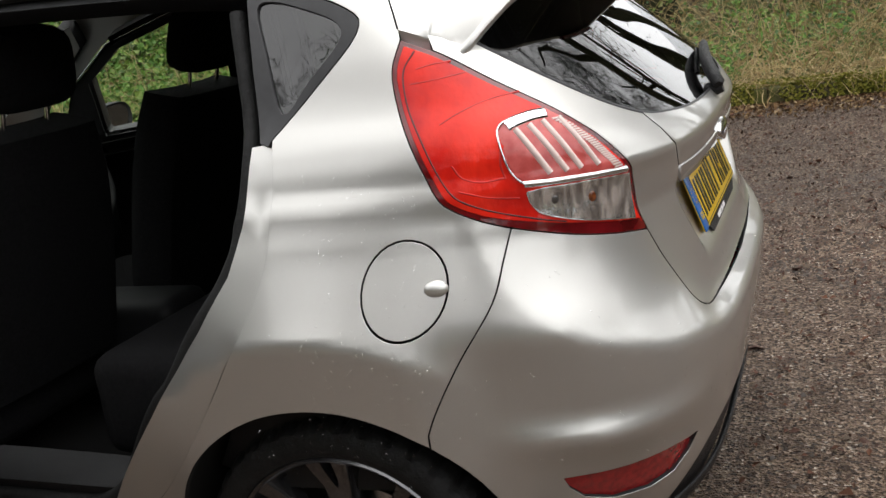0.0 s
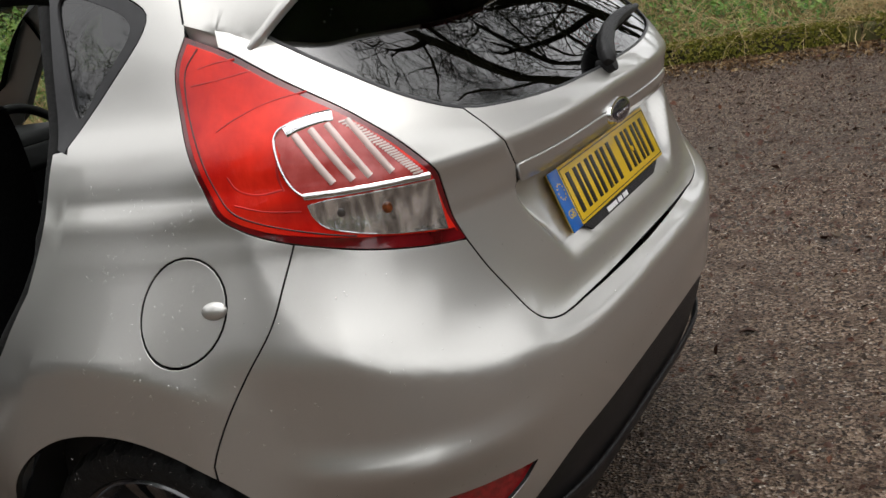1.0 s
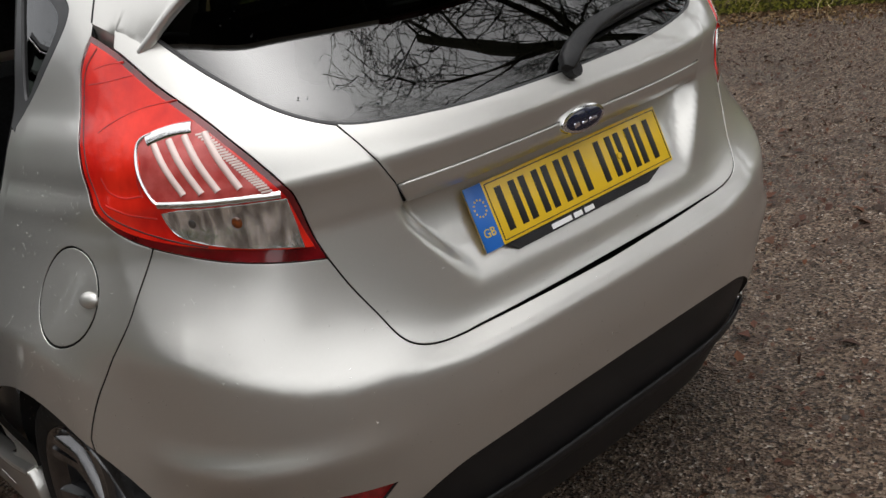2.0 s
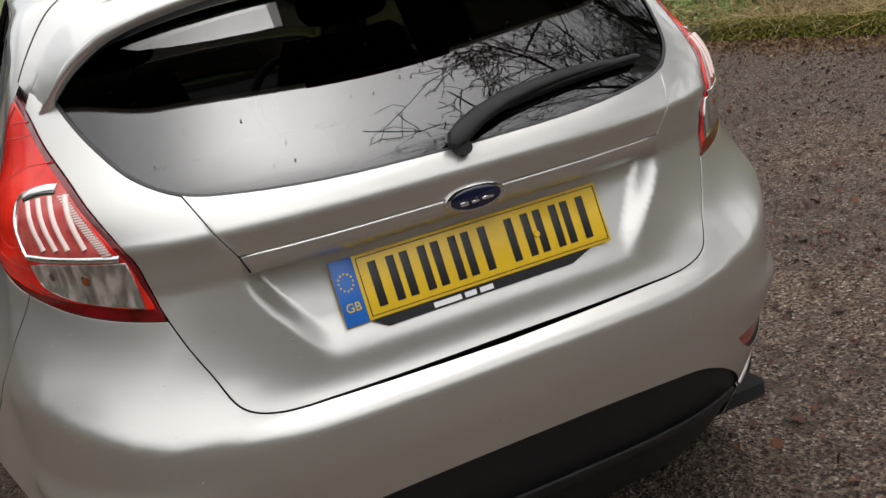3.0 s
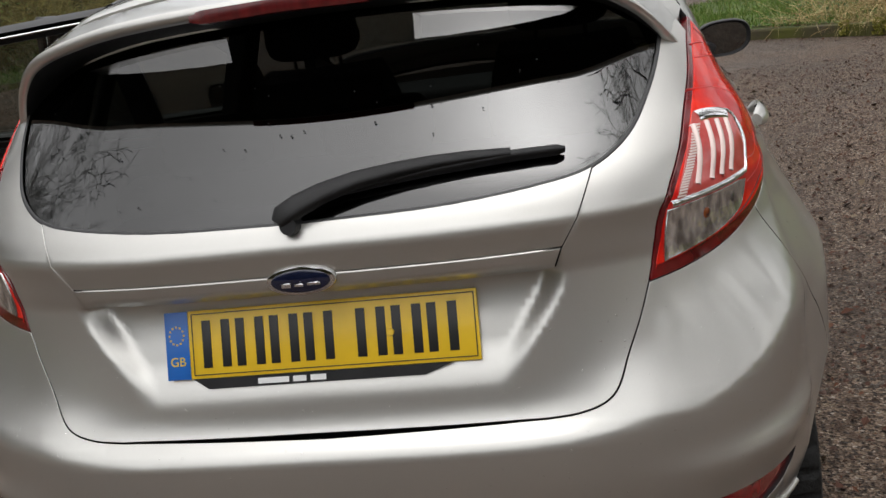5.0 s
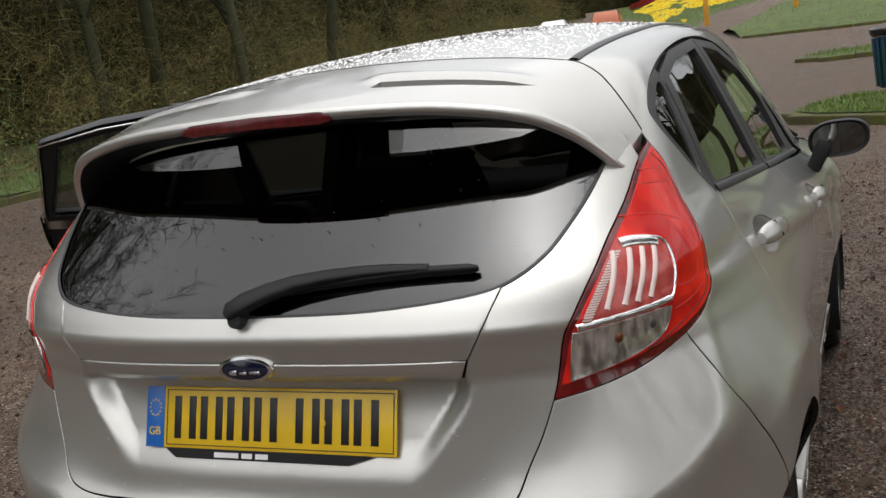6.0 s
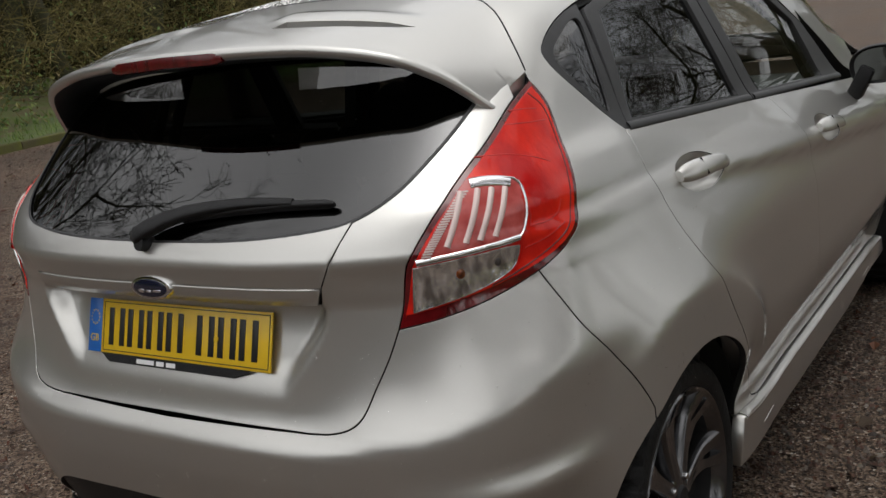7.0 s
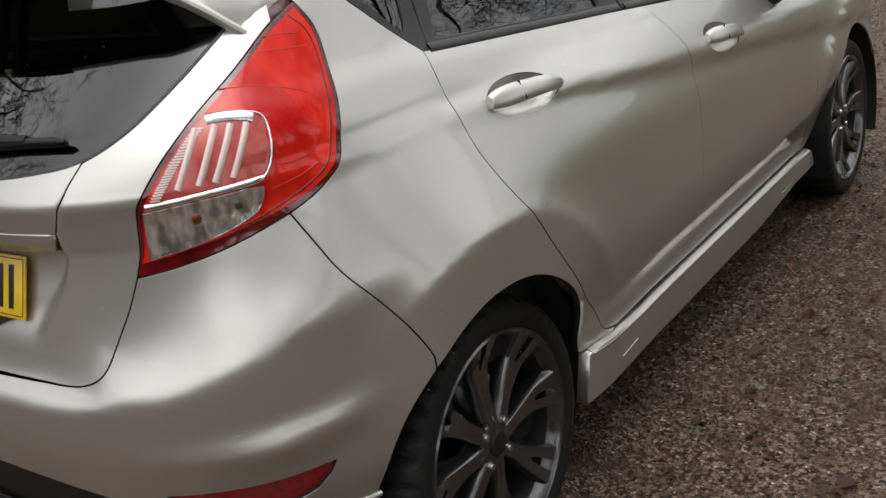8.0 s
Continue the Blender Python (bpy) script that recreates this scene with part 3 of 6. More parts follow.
def flank(s):
    q = flip(s, LIGHT_OUT + LIGHT_LOW[1:4]) + flip(s, BUMPER_SEAM)
    q += side_pts(s, [(AXLE_R + r * math.cos(radians(a)), HUB_Z + r * math.sin(radians(a))) for a in np.linspace(127, 7, 40) for r in [float(np.interp(a, [5, 40, 75, 100], [0.337, 0.334, 0.347, ARCH_R]))]])
    q += side_pts(s, [(1.0, 0.334), (1.10, 0.322), (1.17, 0.312)] + spline(DOOR_REAR[::-1], 4)[1:])
    q += side_pts(s, spline(DLO_TOP[:10], 4))
    q += [(s * 0.55, 2.30, 1.28), (s * 0.515, 2.10, 1.34), (s * 0.487, 1.6, 1.42), (s * 0.487, 1.0, 1.40), (s * 0.482, 0.575, 1.36), (s * 0.524, 0.543, 1.33), (s * 0.590, 0.492, 1.25)]
    filler = side_pts(s, [(0.462 + 0.068 * math.cos(a), 0.834 + 0.074 * math.sin(a)) for a in np.linspace(0, 2 * math.pi, 33)[:-1]])
    panel("rear_quarter", "round", q, PAINT, car, "silver rear quarter panel", holes=[filler] if s < 0 else [], cell=0.0125)
    if s < 0:
        flap = panel("filler_flap", "round", filler, PAINT, car, "round silver fuel filler flap", cell=0.02, gap=0.003)
        g = np.array([on_side(s, 0.412, 0.832)])
        bm = bmesh.new()
        bmesh.ops.create_uvsphere(bm, u_segments=20, v_segments=10, radius=1)
        bm.transform(Matrix.Translation(g[0]) @ Vector(normals_of(g)[0]).to_track_quat("Z", "Y").to_matrix().to_4x4() @ Matrix.Diagonal((0.020, 0.0135, 0.009, 1)))
        mesh_part("finger_grip", bm, PAINT, flap, "raised silver finger grip")
    wing = side_pts(s, F_SEAM + arch(AXLE_F, ARCH_R, 168, 30, 20) + [(3.62, 0.5), (3.70, 0.72), (3.4, 0.86), (3.0, 0.92)])
    panel("front_wing", "round", wing, PAINT, car, "silver front wing", cell=0.03)
    sill = side_pts(s, [(1.06, 0.326), (1.12, 0.318), (1.3, 0.307), (1.65, 0.308), (2.60, 0.309), (2.70, 0.300), (2.74, 0.24), (2.2, 0.20), (1.5, 0.195), (1.1, 0.20), (0.990, 0.208), (1.004, 0.328)])
    skirt = panel("side_skirt", "round", sill, PAINT, car, "silver side skirt", cell=0.02, off=0.020, depth=0.03, edge=0.004, dark=False)
    strip_on("skirt_ledge", side_pts(s, [(y, float(np.interp(y, [1.02, 1.12, 1.3, 1.65, 2.67], [0.324, 0.311, 0.3035, 0.304, 0.304]))) for y in np.linspace(1.02, 2.68, 60)]), 0.017, 0.0225, PAINT, skirt)
    for y in (1.17, 2.40):
        strip_on("skirt_notch", side_pts(s, [(y, 0.245), (y + 0.09, 0.250)]), 0.004, 0.0220, WHITE, skirt)
    # moulding in the roof ditch
    strip_on("roof_moulding", [tuple(v) for v in lift("top", [(s * (0.482 + 0.004 * math.sin(t * 3)), y) for t, y in zip(np.linspace(0, 1, 30), np.linspace(0.585, 2.15, 30))])], 0.022, 0.004, TRIM, car, "black roof ditch moulding")
    # quarter window
    quarter = spline(DLO_TOP[:6], 4)[:17] + [(0.770, 1.330), (0.728, 1.074), (0.708, 1.067)]
    glassq = spline([(0.688, 1.118), (0.640, 1.164), (0.584, 1.224), (0.593, 1.254), (0.65, 1.280), (0.71, 1.299), (0.742, 1.292), (0.722, 1.22)], 4, True)
    panel("quarter_frame", "round", side_pts(s, quarter), TRIM, car, "black surround of the small fixed window", holes=[side_pts(s, glassq)], cell=0.03, off=-0.001)
    panel("quarter_pane", "round", side_pts(s, glassq), REARGLASS, car, "dark tinted fixed pane", cell=0.05, off=-0.006, gap=-0.004, depth=0.003)


def handle(door, s, y0, y1, z0, z1, swap=False):
    """A pull handle over a scooped cup, from its rear to its front end."""
    a, b = np.array(on_side(s, y0, z0)), np.array(on_side(s, y1, z1))
    mid = (a + b) / 2
    n = normals_of(mid[None])[0]
    along = (b - a) / np.linalg.norm(b - a)
    up = np.cross(along, n) * -s
    up /= np.linalg.norm(up)
    if up[2] < 0:
        up = -up
    half = np.linalg.norm(b - a) / 2
    m = Matrix((tuple(along), tuple(up), tuple(n))).transposed().to_4x4()
    m.translation = Vector(mid)
    bm = bmesh.new()
    rings = []
    for r, d in ((1.035, 0.0), (1.0, -0.0004), (0.95, -0.004), (0.86, -0.013), (0.68, -0.023), (0.40, -0.029), (0.02, -0.031)):
        pts = np.array(ellipse_hole(s, y0, y1, z0, z1, r, 40))
        rings.append([bm.verts.new(q) for q in pts + normals_of(pts) * (d - 0.0006)])
    for p, q in zip(rings, rings[1:]):
        for k in range(40):
            bm.faces.new((p[k], p[(k + 1) % 40], q[(k + 1) % 40], q[k]))
    cup = mesh_part("handle_cup", bm, PAINT, door, "scooped silver cup")
    bm = bmesh.new()
    rings = []
    for t in np.linspace(-1, 1, 25):
        w = 0.0165 * (1 - 0.45 * abs(t) ** 6) * (1.2 - 0.2 * t)
        h = 0.026 - 0.020 * abs(t) ** 3
        rings.append([bm.verts.new((half * 0.99 * t, w * math.cos(f) + 0.002, h + 0.009 * math.sin(f))) for f in np.linspace(0, 2 * math.pi, 17)[:-1]])
    for p, q in zip(rings, rings[1:]):
        for k in range(16):
            bm.faces.new((p[k], p[(k + 1) % 16], q[(k + 1) % 16], q[k]))
    bm.faces.new(rings[0])
    bm.faces.new(rings[-1][::-1])
    bm.transform(m)
    pull = mesh_part("pull_handle", bm, PAINT, door, "silver pull handle")
    bm = box_bm((-half * 0.353, -0.017, 0.015), (-half * 0.345, 0.021, 0.0335), 0.0002, 1)
    bm.transform(m)
    mesh_part("joint", bm, GAP, pull)


def ellipse_hole(s, y0, y1, z0, z1, k=1.0, n=32):
    c = ((y0 + y1) / 2, (z0 + z1) / 2)
    dy, dz = (y1 - y0) / 2, (z1 - z0) / 2
    ln = math.hypot(dy, dz)
    return side_pts(s, [(c[0] + k * (dy * math.cos(t) - 0.040 * dz / ln * math.sin(t)), c[1] + k * (dz * math.cos(t) + 0.040 * dy / ln * math.sin(t))) for t in np.linspace(0, 2 * math.pi, n + 1)[:-1]])


def make_door(s, which, swing):
    """A door with its window, turned about its front edge."""
    hinge = (s * 0.76, 1.58, 0.7) if which == "rear" else (s * 0.80, 2.67, 0.7)
    door = new("rear_door" if which == "rear" else "front_door")
    door.parent = car
    tagged(door, "silver door with black window frame, " + ("standing open" if swing else "shut"))
    if which == "rear":
        skin = side_pts(s, spline(DOOR_REAR, 4) + spline(B_SEAM[::-1], 4))
        edge = [(0.722, BELT(0.722) + 0.004), (0.785, 1.318), (1.0, 1.358), (1.40, 1.378), (1.47, BELT(1.5) + 0.004)]
        inner = [(0.760, BELT(0.76) + 0.022), (0.845, 1.305), (1.0, 1.333), (1.34, 1.350), (1.385, BELT(1.4) + 0.022)]
        grip = (0.788, 1.028, 0.954, 0.938)
    else:
        skin = side_pts(s, spline(B_SEAM, 4) + spline(F_SEAM[::-1], 4))
        edge = [(1.475, BELT(1.48) + 0.004), (1.405, 1.378), (1.75, 1.358), (2.05, 1.282), (2.3, 1.137), (2.46, BELT(2.46) + 0.004)]
        inner = [(1.55, BELT(1.55) + 0.022), (1.48, 1.350), (1.74, 1.330), (2.02, 1.258), (2.20, 1.155), (2.24, BELT(2.24) + 0.022)]
        grip = (1.745, 1.975, 0.879, 0.852)
    panel("door_skin", "round", skin, PAINT, door, cell=0.0175, depth=0.03, holes=[ellipse_hole(s, *grip, 0.955)])
    panel("window_frame", "round", side_pts(s, edge), TRIM, door, "satin black window frame", holes=[side_pts(s, inner)], off=0.0, depth=0.03, cell=0.04)
    panel("pane", "round", side_pts(s, inner), SIDEGLASS if which == "rear" else FRONTGLASS, door, "tinted side pane", off=-0.009, depth=0.004, gap=-0.004, cell=0.05)
    y0, y1 = edge[0][0], edge[-1][0]
    strip_on("waist_seal", side_pts(s, [(y, BELT(y) + 0.008) for y in np.linspace(y0 + (0.0 if which == "rear" else 0.01), y1 - 0.01, 14)]), 0.020, 0.0035, TRIM, door, "black rubber waist seal")
    panel("door_card", "round", skin, INTERIOR, door, "black inner door trim", off=-0.06, depth=0.004, gap=0.03, cell=0.06)
    inside = side_pts(s, [(y + (0.012 if y < sum(e[0] for e in edge) / len(edge) else -0.012), z) for y, z in edge])
    panel("inner_frame", "round", inside, BLACK, door, holes=[side_pts(s, inner)], off=-0.05, depth=0.004, cell=0.05)
    strip_on("bright_seal", [np.array(p) - 0.053 * normals_of(np.array([p]))[0] for p in side_pts(s, [edge[0]] + edge[1:-1])], 0.006, 0.003, CHROME, door, "thin bright edge of the frame seal")
    handle(door, s, *grip)
    if which == "front":
        mirror(door, s)
    if swing:
        door.matrix_basis = Matrix.Translation(hinge) @ Matrix.Rotation(radians(swing), 4, "Z") @ Matrix.Translation([-c for c in hinge])
    return door


def mirror(door, s):
    base = np.array(on_side(s, 2.34, BELT(2.34) + 0.01))
    shell = new("door_mirror")
    shell.parent = door
    tagged(shell, "black door mirror")
    c = Vector((s * 0.885, 2.36, 0.978))
    bm = bmesh.new()
    rings = []
    for f, k in ((0.0, 1.0), (0.03, 1.03), (0.06, 0.97), (0.085, 0.75), (0.10, 0.35)):
        rings.append([bm.verts.new((s * 0.098 * k * math.copysign(abs(math.cos(t)) ** 0.75, math.cos(t)), f, 0.062 * k * math.copysign(abs(math.sin(t)) ** 0.8, math.sin(t)) + 0.008 * math.cos(t))) for t in np.linspace(0, 2 * math.pi, 37)[:-1]])
    for p, q in zip(rings, rings[1:]):
        for i in range(36):
            bm.faces.new((p[i], p[(i + 1) % 36], q[(i + 1) % 36], q[i]))
    bm.faces.new(rings[-1])
    bm.transform(Matrix.Translation(c))
    mesh_part("mirror_cap", bm, BLACK, shell, "black cap")
    bm = bmesh.new()
    rings = []
    for f, k in ((-0.002, 1.0), (-0.006, 0.97), (0.004, 0.86)):
        rings.append([bm.verts.new((s * 0.098 * k * math.copysign(abs(math.cos(t)) ** 0.75, math.cos(t)), f, 0.062 * k * math.copysign(abs(math.sin(t)) ** 0.8, math.sin(t)) + 0.008 * math.cos(t))) for t in np.linspace(0, 2 * math.pi, 37)[:-1]])
    for p, q in zip(rings, rings[1:]):
        for i in range(36):
            bm.faces.new((p[i], p[(i + 1) % 36], q[(i + 1) % 36], q[i]))
    bm.transform(Matrix.Translation(c))
    mesh_part("mirror_rim", bm, BLACK, shell, "black rim")
    bm = bmesh.new()
    bm.faces.new([bm.verts.new((s * 0.084 * math.copysign(abs(math.cos(t)) ** 0.75, math.cos(t)), 0.003, 0.053 * math.copysign(abs(math.sin(t)) ** 0.8, math.sin(t)) + 0.007 * math.cos(t))) for t in np.linspace(0, 2 * math.pi, 37)[:-1]])
    bm.transform(Matrix.Translation(c) @ Matrix.Rotation(radians(5), 4, "X"))
    mesh_part("mirror_glass", bm, MIRROR, shell, "mirror glass")
    bm = box_bm((-0.025, -0.03, -0.06), (0.025, 0.03, 0.05), 0.012, 2)
    bm.transform(Matrix.Translation((s * 0.822, 2.375, 0.925)) @ Matrix.Rotation(s * radians(28), 4, "Y"))
    mesh_part("mirror_foot", bm, BLACK, shell, "black foot")


for s in (1, -1):
    flank(s)
make_door(1, "rear", 0)
make_door(1, "front", 0)
make_door(-1, "rear", -66)
make_door(-1, "front", -26)

roof = [(0.0, 0.575, 1.4), (0.30, 0.575, 1.40), (0.474, 0.585, 1.36), (0.479, 1.0, 1.42), (0.479, 1.6, 1.44), (0.505, 2.1, 1.36), (0.0, 2.22, 1.4)]
panel("roof", "top", both(roof), PAINT, car, "silver roof beaded with rain", cell=0.03)
screen = [(0.0, 2.24, 1.4), (0.53, 2.16, 1.33), (0.66, 2.62, 1.1), (0.66, 2.83, 1.0), (0.0, 2.98, 1.1)]
panel("windscreen", "top", both(screen), FRONTGLASS, car, "clear windscreen", cell=0.06, depth=0.004)
for s in (1, -1):
    panel("windscreen_pillar", "top", [(s * 0.535, 2.15, 1.33), (s * 0.60, 2.16, 1.3), (s * 0.72, 2.60, 1.1), (s * 0.75, 2.80, 1.0), (s * 0.67, 2.83, 1.0), (s * 0.665, 2.62, 1.1)], PAINT, car, cell=0.04, depth=0.05)
bonnet = [(0.0, 3.0, 1.05), (0.66, 2.86, 1.0), (0.70, 3.2, 0.9), (0.62, 3.6, 0.85), (0.0, 3.80, 0.85)]
panel("bonnet", "top", both(bonnet), PAINT, car, "silver bonnet", cell=0.05)
gx, gz = np.meshgrid(np.linspace(-0.70, 0.70, 29), np.linspace(0.22, 0.86, 15))
nose = cast(np.stack([gx.ravel(), np.full(gx.size, 3.0), gz.ravel()], 1), np.tile([0.0, 1.0, 0.0], (gx.size, 1)))
finish("front_bumper", nose, [(j * 29 + i + 1, j * 29 + i, (j + 1) * 29 + i, (j + 1) * 29 + i + 1) for j in range(14) for i in range(28)], normals_of(nose), PAINT, car, "silver front bumper")


# spoiler: a wing with two slots through it
def wing_top(x, y):
    ax = np.abs(x)
    return 1.352 + 0.115 * (y - 0.2) - 0.19 * x * x - 9.0 * np.maximum(ax - 0.49, 0) ** 2 - 6.0 * np.maximum(0.23 + 0.3 * x * x - y, 0) ** 2


def tail_line(x):
    ax = np.abs(x)
    return 0.195 + 0.34 * x * x + 3.2 * np.maximum(ax - 0.45, 0) ** 2


def spoiler():
    thing = new("roof_spoiler")
    thing.parent = car
    tagged(thing, "silver roof spoiler with two slots")
    # front seam and trailing edge of the right half, by the share of the way out
    share = np.array([0.0, 0.25, 0.5, 0.75, 0.88, 0.95, 1.0])
    seam = np.array([(0.0, 0.572), (0.16, 0.572), (0.32, 0.572), (0.475, 0.574), (0.530, 0.549), (0.588, 0.507), (0.622, 0.483)])
    fx, fy = (curve_of(list(zip(share, seam[:, k]))) for k in (0, 1))
    ends = [0.0, 0.15, 0.30, 0.45, 0.53, 0.572, 0.600]
    tx = curve_of(list(zip(share, ends)))
    tail_z = curve_of([(0.0, 1.344), (0.163, 1.340), (0.30, 1.332), (0.411, 1.315), (0.479, 1.296), (0.535, 1.261), (0.568, 1.227), (0.60, 1.183)])

    def wing(uv):
        """Upper surface: from the seam (v = 0) to the trailing edge (v = 1)."""
        u, v = uv[:, 0], uv[:, 1]
        au, sg = np.minimum(np.abs(u), 1), np.sign(u)
        plan = np.stack([fx(au), fy(au)], 1)
        f = lift("top", plan)
        n = normals_of(f)
        x = tx(au)
        y = tail_line(x)
        t = np.stack([x, y, tail_z(x)], 1)
        c = t - f
        m0 = c - np.sum(c * n, 1)[:, None] * n
        m1 = c + np.array([0, 0, -0.06]) * np.linalg.norm(c, axis=1)[:, None]
        v = v[:, None]
        q = (1 + 2 * v) * (1 - v) ** 2 * f + v * (1 - v) ** 2 * m0 + v * v * (3 - 2 * v) * t + v * v * (v - 1) * m1 + 0.0008 * n
        ridge = step(0.12, 0.16, np.abs(q[:, 0])) * (1 - step(0.42, 0.48, np.abs(q[:, 0])))
        q[:, 2] += 0.008 * ridge * np.exp(-((q[:, 1] - 0.405) / 0.026) ** 2)
        q[:, 0] *= sg
        return q

    def below(uv):
        """Underside: from the lip forward and down to the window."""
        u, v = uv[:, 0], uv[:, 1]
        q = wing(uv)
        au = np.minimum(np.abs(u), 1)
        x = tx(au)
        y = tail_line(x)
        z = tail_z(x) - 0.022
        run = np.maximum(q[:, 1] - y, 0)
        k = np.minimum(run / 0.06, 1)
        return np.stack([np.sign(u) * (x + (np.abs(q[:, 0]) - x) * 0.5 * (1 - v)), np.minimum(q[:, 1], 0.47), np.minimum(z - 0.085 * run - 0.006 * k * (2 - k), q[:, 2] - 0.010 * (1 - 0.4 * v))], 1)

    us = np.concatenate([np.linspace(-1, 1, 81)])
    outline = [(u, 1.0) for u in us] + [(1.0, v) for v in (0.75, 0.5, 0.25)] + [(u, 0.0) for u in us[::-1]] + [(-1.0, v) for v in (0.25, 0.5, 0.75)]
    slots = []
    for s in (1, -1):
        pts = [(0.17, 0.318), (0.17, 0.340), (0.17, 0.362), (0.23, 0.364), (0.30, 0.367), (0.35, 0.371), (0.40, 0.376), (0.455, 0.384), (0.43, 0.366), (0.38, 0.348), (0.34, 0.338), (0.30, 0.330), (0.23, 0.321)]
        loop = []
        for x, y in pts:
            u = x / 0.60
            loop.append((s * u, (float(fy(u)) - y) / float(fy(u) - tail_line(tx(u)))))
        slots.append(loop)
    pts, edges = [], []
    for lp in [outline, *slots]:
        k = len(pts)
        pts += lp
        edges += [(k + i, k + (i + 1) % len(lp)) for i in range(len(lp))]
    bound = np.array(pts)

    def count(p):
        res = np.zeros(len(p), bool)
        for i, j in edges:
            a, b = bound[i], bound[j]
            c = (a[1] > p[:, 1]) != (b[1] > p[:, 1])
            res ^= c & (p[:, 0] < (b[0] - a[0]) * (p[:, 1] - a[1]) / (b[1] - a[1] + 1e-12) + a[0])
        return res

    gx, gy = np.meshgrid(np.linspace(-0.985, 0.985, 80), np.linspace(0.04, 0.96, 18))
    g = np.stack([gx.ravel(), gy.ravel()], 1)
    g = g[count(g)]
    co, _, tris, _, _, _ = geometry.delaunay_2d_cdt([Vector(q) for q in pts] + [Vector(q) for q in g], edges, [], 2, 1e-6)
    uv = np.array([tuple(q) for q in co])
    tri = np.array([list(t) for t in tris])
    tri = tri[count(uv[tri].mean(1))]
    top, low = wing(uv), below(uv)
    half = {(a, b) for t in tri.tolist() for a, b in zip(t, t[1:] + t[:1])}
    rim = [(a, b) for a, b in half if (b, a) not in half]
    bm = bmesh.new()
    vt = [bm.verts.new(p) for p in top]
    for t in tri:
        bm.faces.new([vt[i] for i in t])
    bl = bmesh.new()
    vl = [bl.verts.new(p) for p in low]
    for t in tri:
        bl.faces.new([vl[i] for i in t])
    edge_of = lambda i: uv[i, 1] > 0.999
    ring = {}
    e = 1e-3
    for a, b in rim:
        for i in (a, b):
            if i in ring:
                continue
            if edge_of(i):
                t = wing(uv[i:i + 1] + [[e, 0]] if uv[i, 0] < 0.99 else uv[i:i + 1])[0] - wing(uv[i:i + 1] - [[e, 0]])[0]
                out = np.array([t[1], -t[0], 0.0])
                out /= np.linalg.norm(out)
                ring[i] = [bm.verts.new(top[i] + out * 0.011 * math.sin(f) + np.array([0, 0, -0.011 * (1 - math.cos(f))])) for f in (0.5, 1.0, 1.57, 2.2, 2.8)] + [bm.verts.new(low[i])]
            else:
                ring[i] = [bm.verts.new(top[i] + (low[i] - top[i]) * f) for f in (0.08, 0.2, 0.4, 0.6, 0.8, 1.0)]
    for a, b in rim:
        sa, sb = (vt[a], *ring[a]), (vt[b], *ring[b])
        for k in range(6):
            bm.faces.new((sa[k], sa[k + 1], sb[k + 1], sb[k]))
    mesh_part("wing", bm, PAINT, thing)
    mesh_part("underside", bl, BLACK, thing, "dark underside")
    # dark joint between spoiler, roof and pillars
    for lo, hi in ((-0.999, -0.745), (-0.735, 0.735), (0.745, 0.999)):
        line = wing(np.column_stack([np.linspace(lo, hi, 40), np.zeros(40)]))
        strip_on("joint", [tuple(q) for q in line], 0.0035, 0.0010, GAP, thing)
    # high brake light set into the trailing edge
    bm = bmesh.new()
    rows = []
    for px in np.linspace(-0.155, 0.155, 31):
        ty, z = float(tail_line(np.array(px))), float(tail_z(abs(px)))
        t = min(1.0, (0.163 - abs(px)) / 0.03) ** 0.5
        rows.append([bm.verts.new((px, ty + dy, z - 0.016 + dz * t)) for dy, dz in ((0.0, 0.011), (-0.0105, 0.010), (-0.0128, 0.0), (-0.0115, -0.011), (0.0, -0.0135))])
    for p, q in zip(rows, rows[1:]):
        for k in range(4):
            bm.faces.new((p[k], p[k + 1], q[k + 1], q[k]))
    bm.faces.new(rows[0])
    bm.faces.new(rows[-1][::-1])
    mesh_part("brake_light", bm, BRAKE, thing, "dark red high brake light")


spoiler()


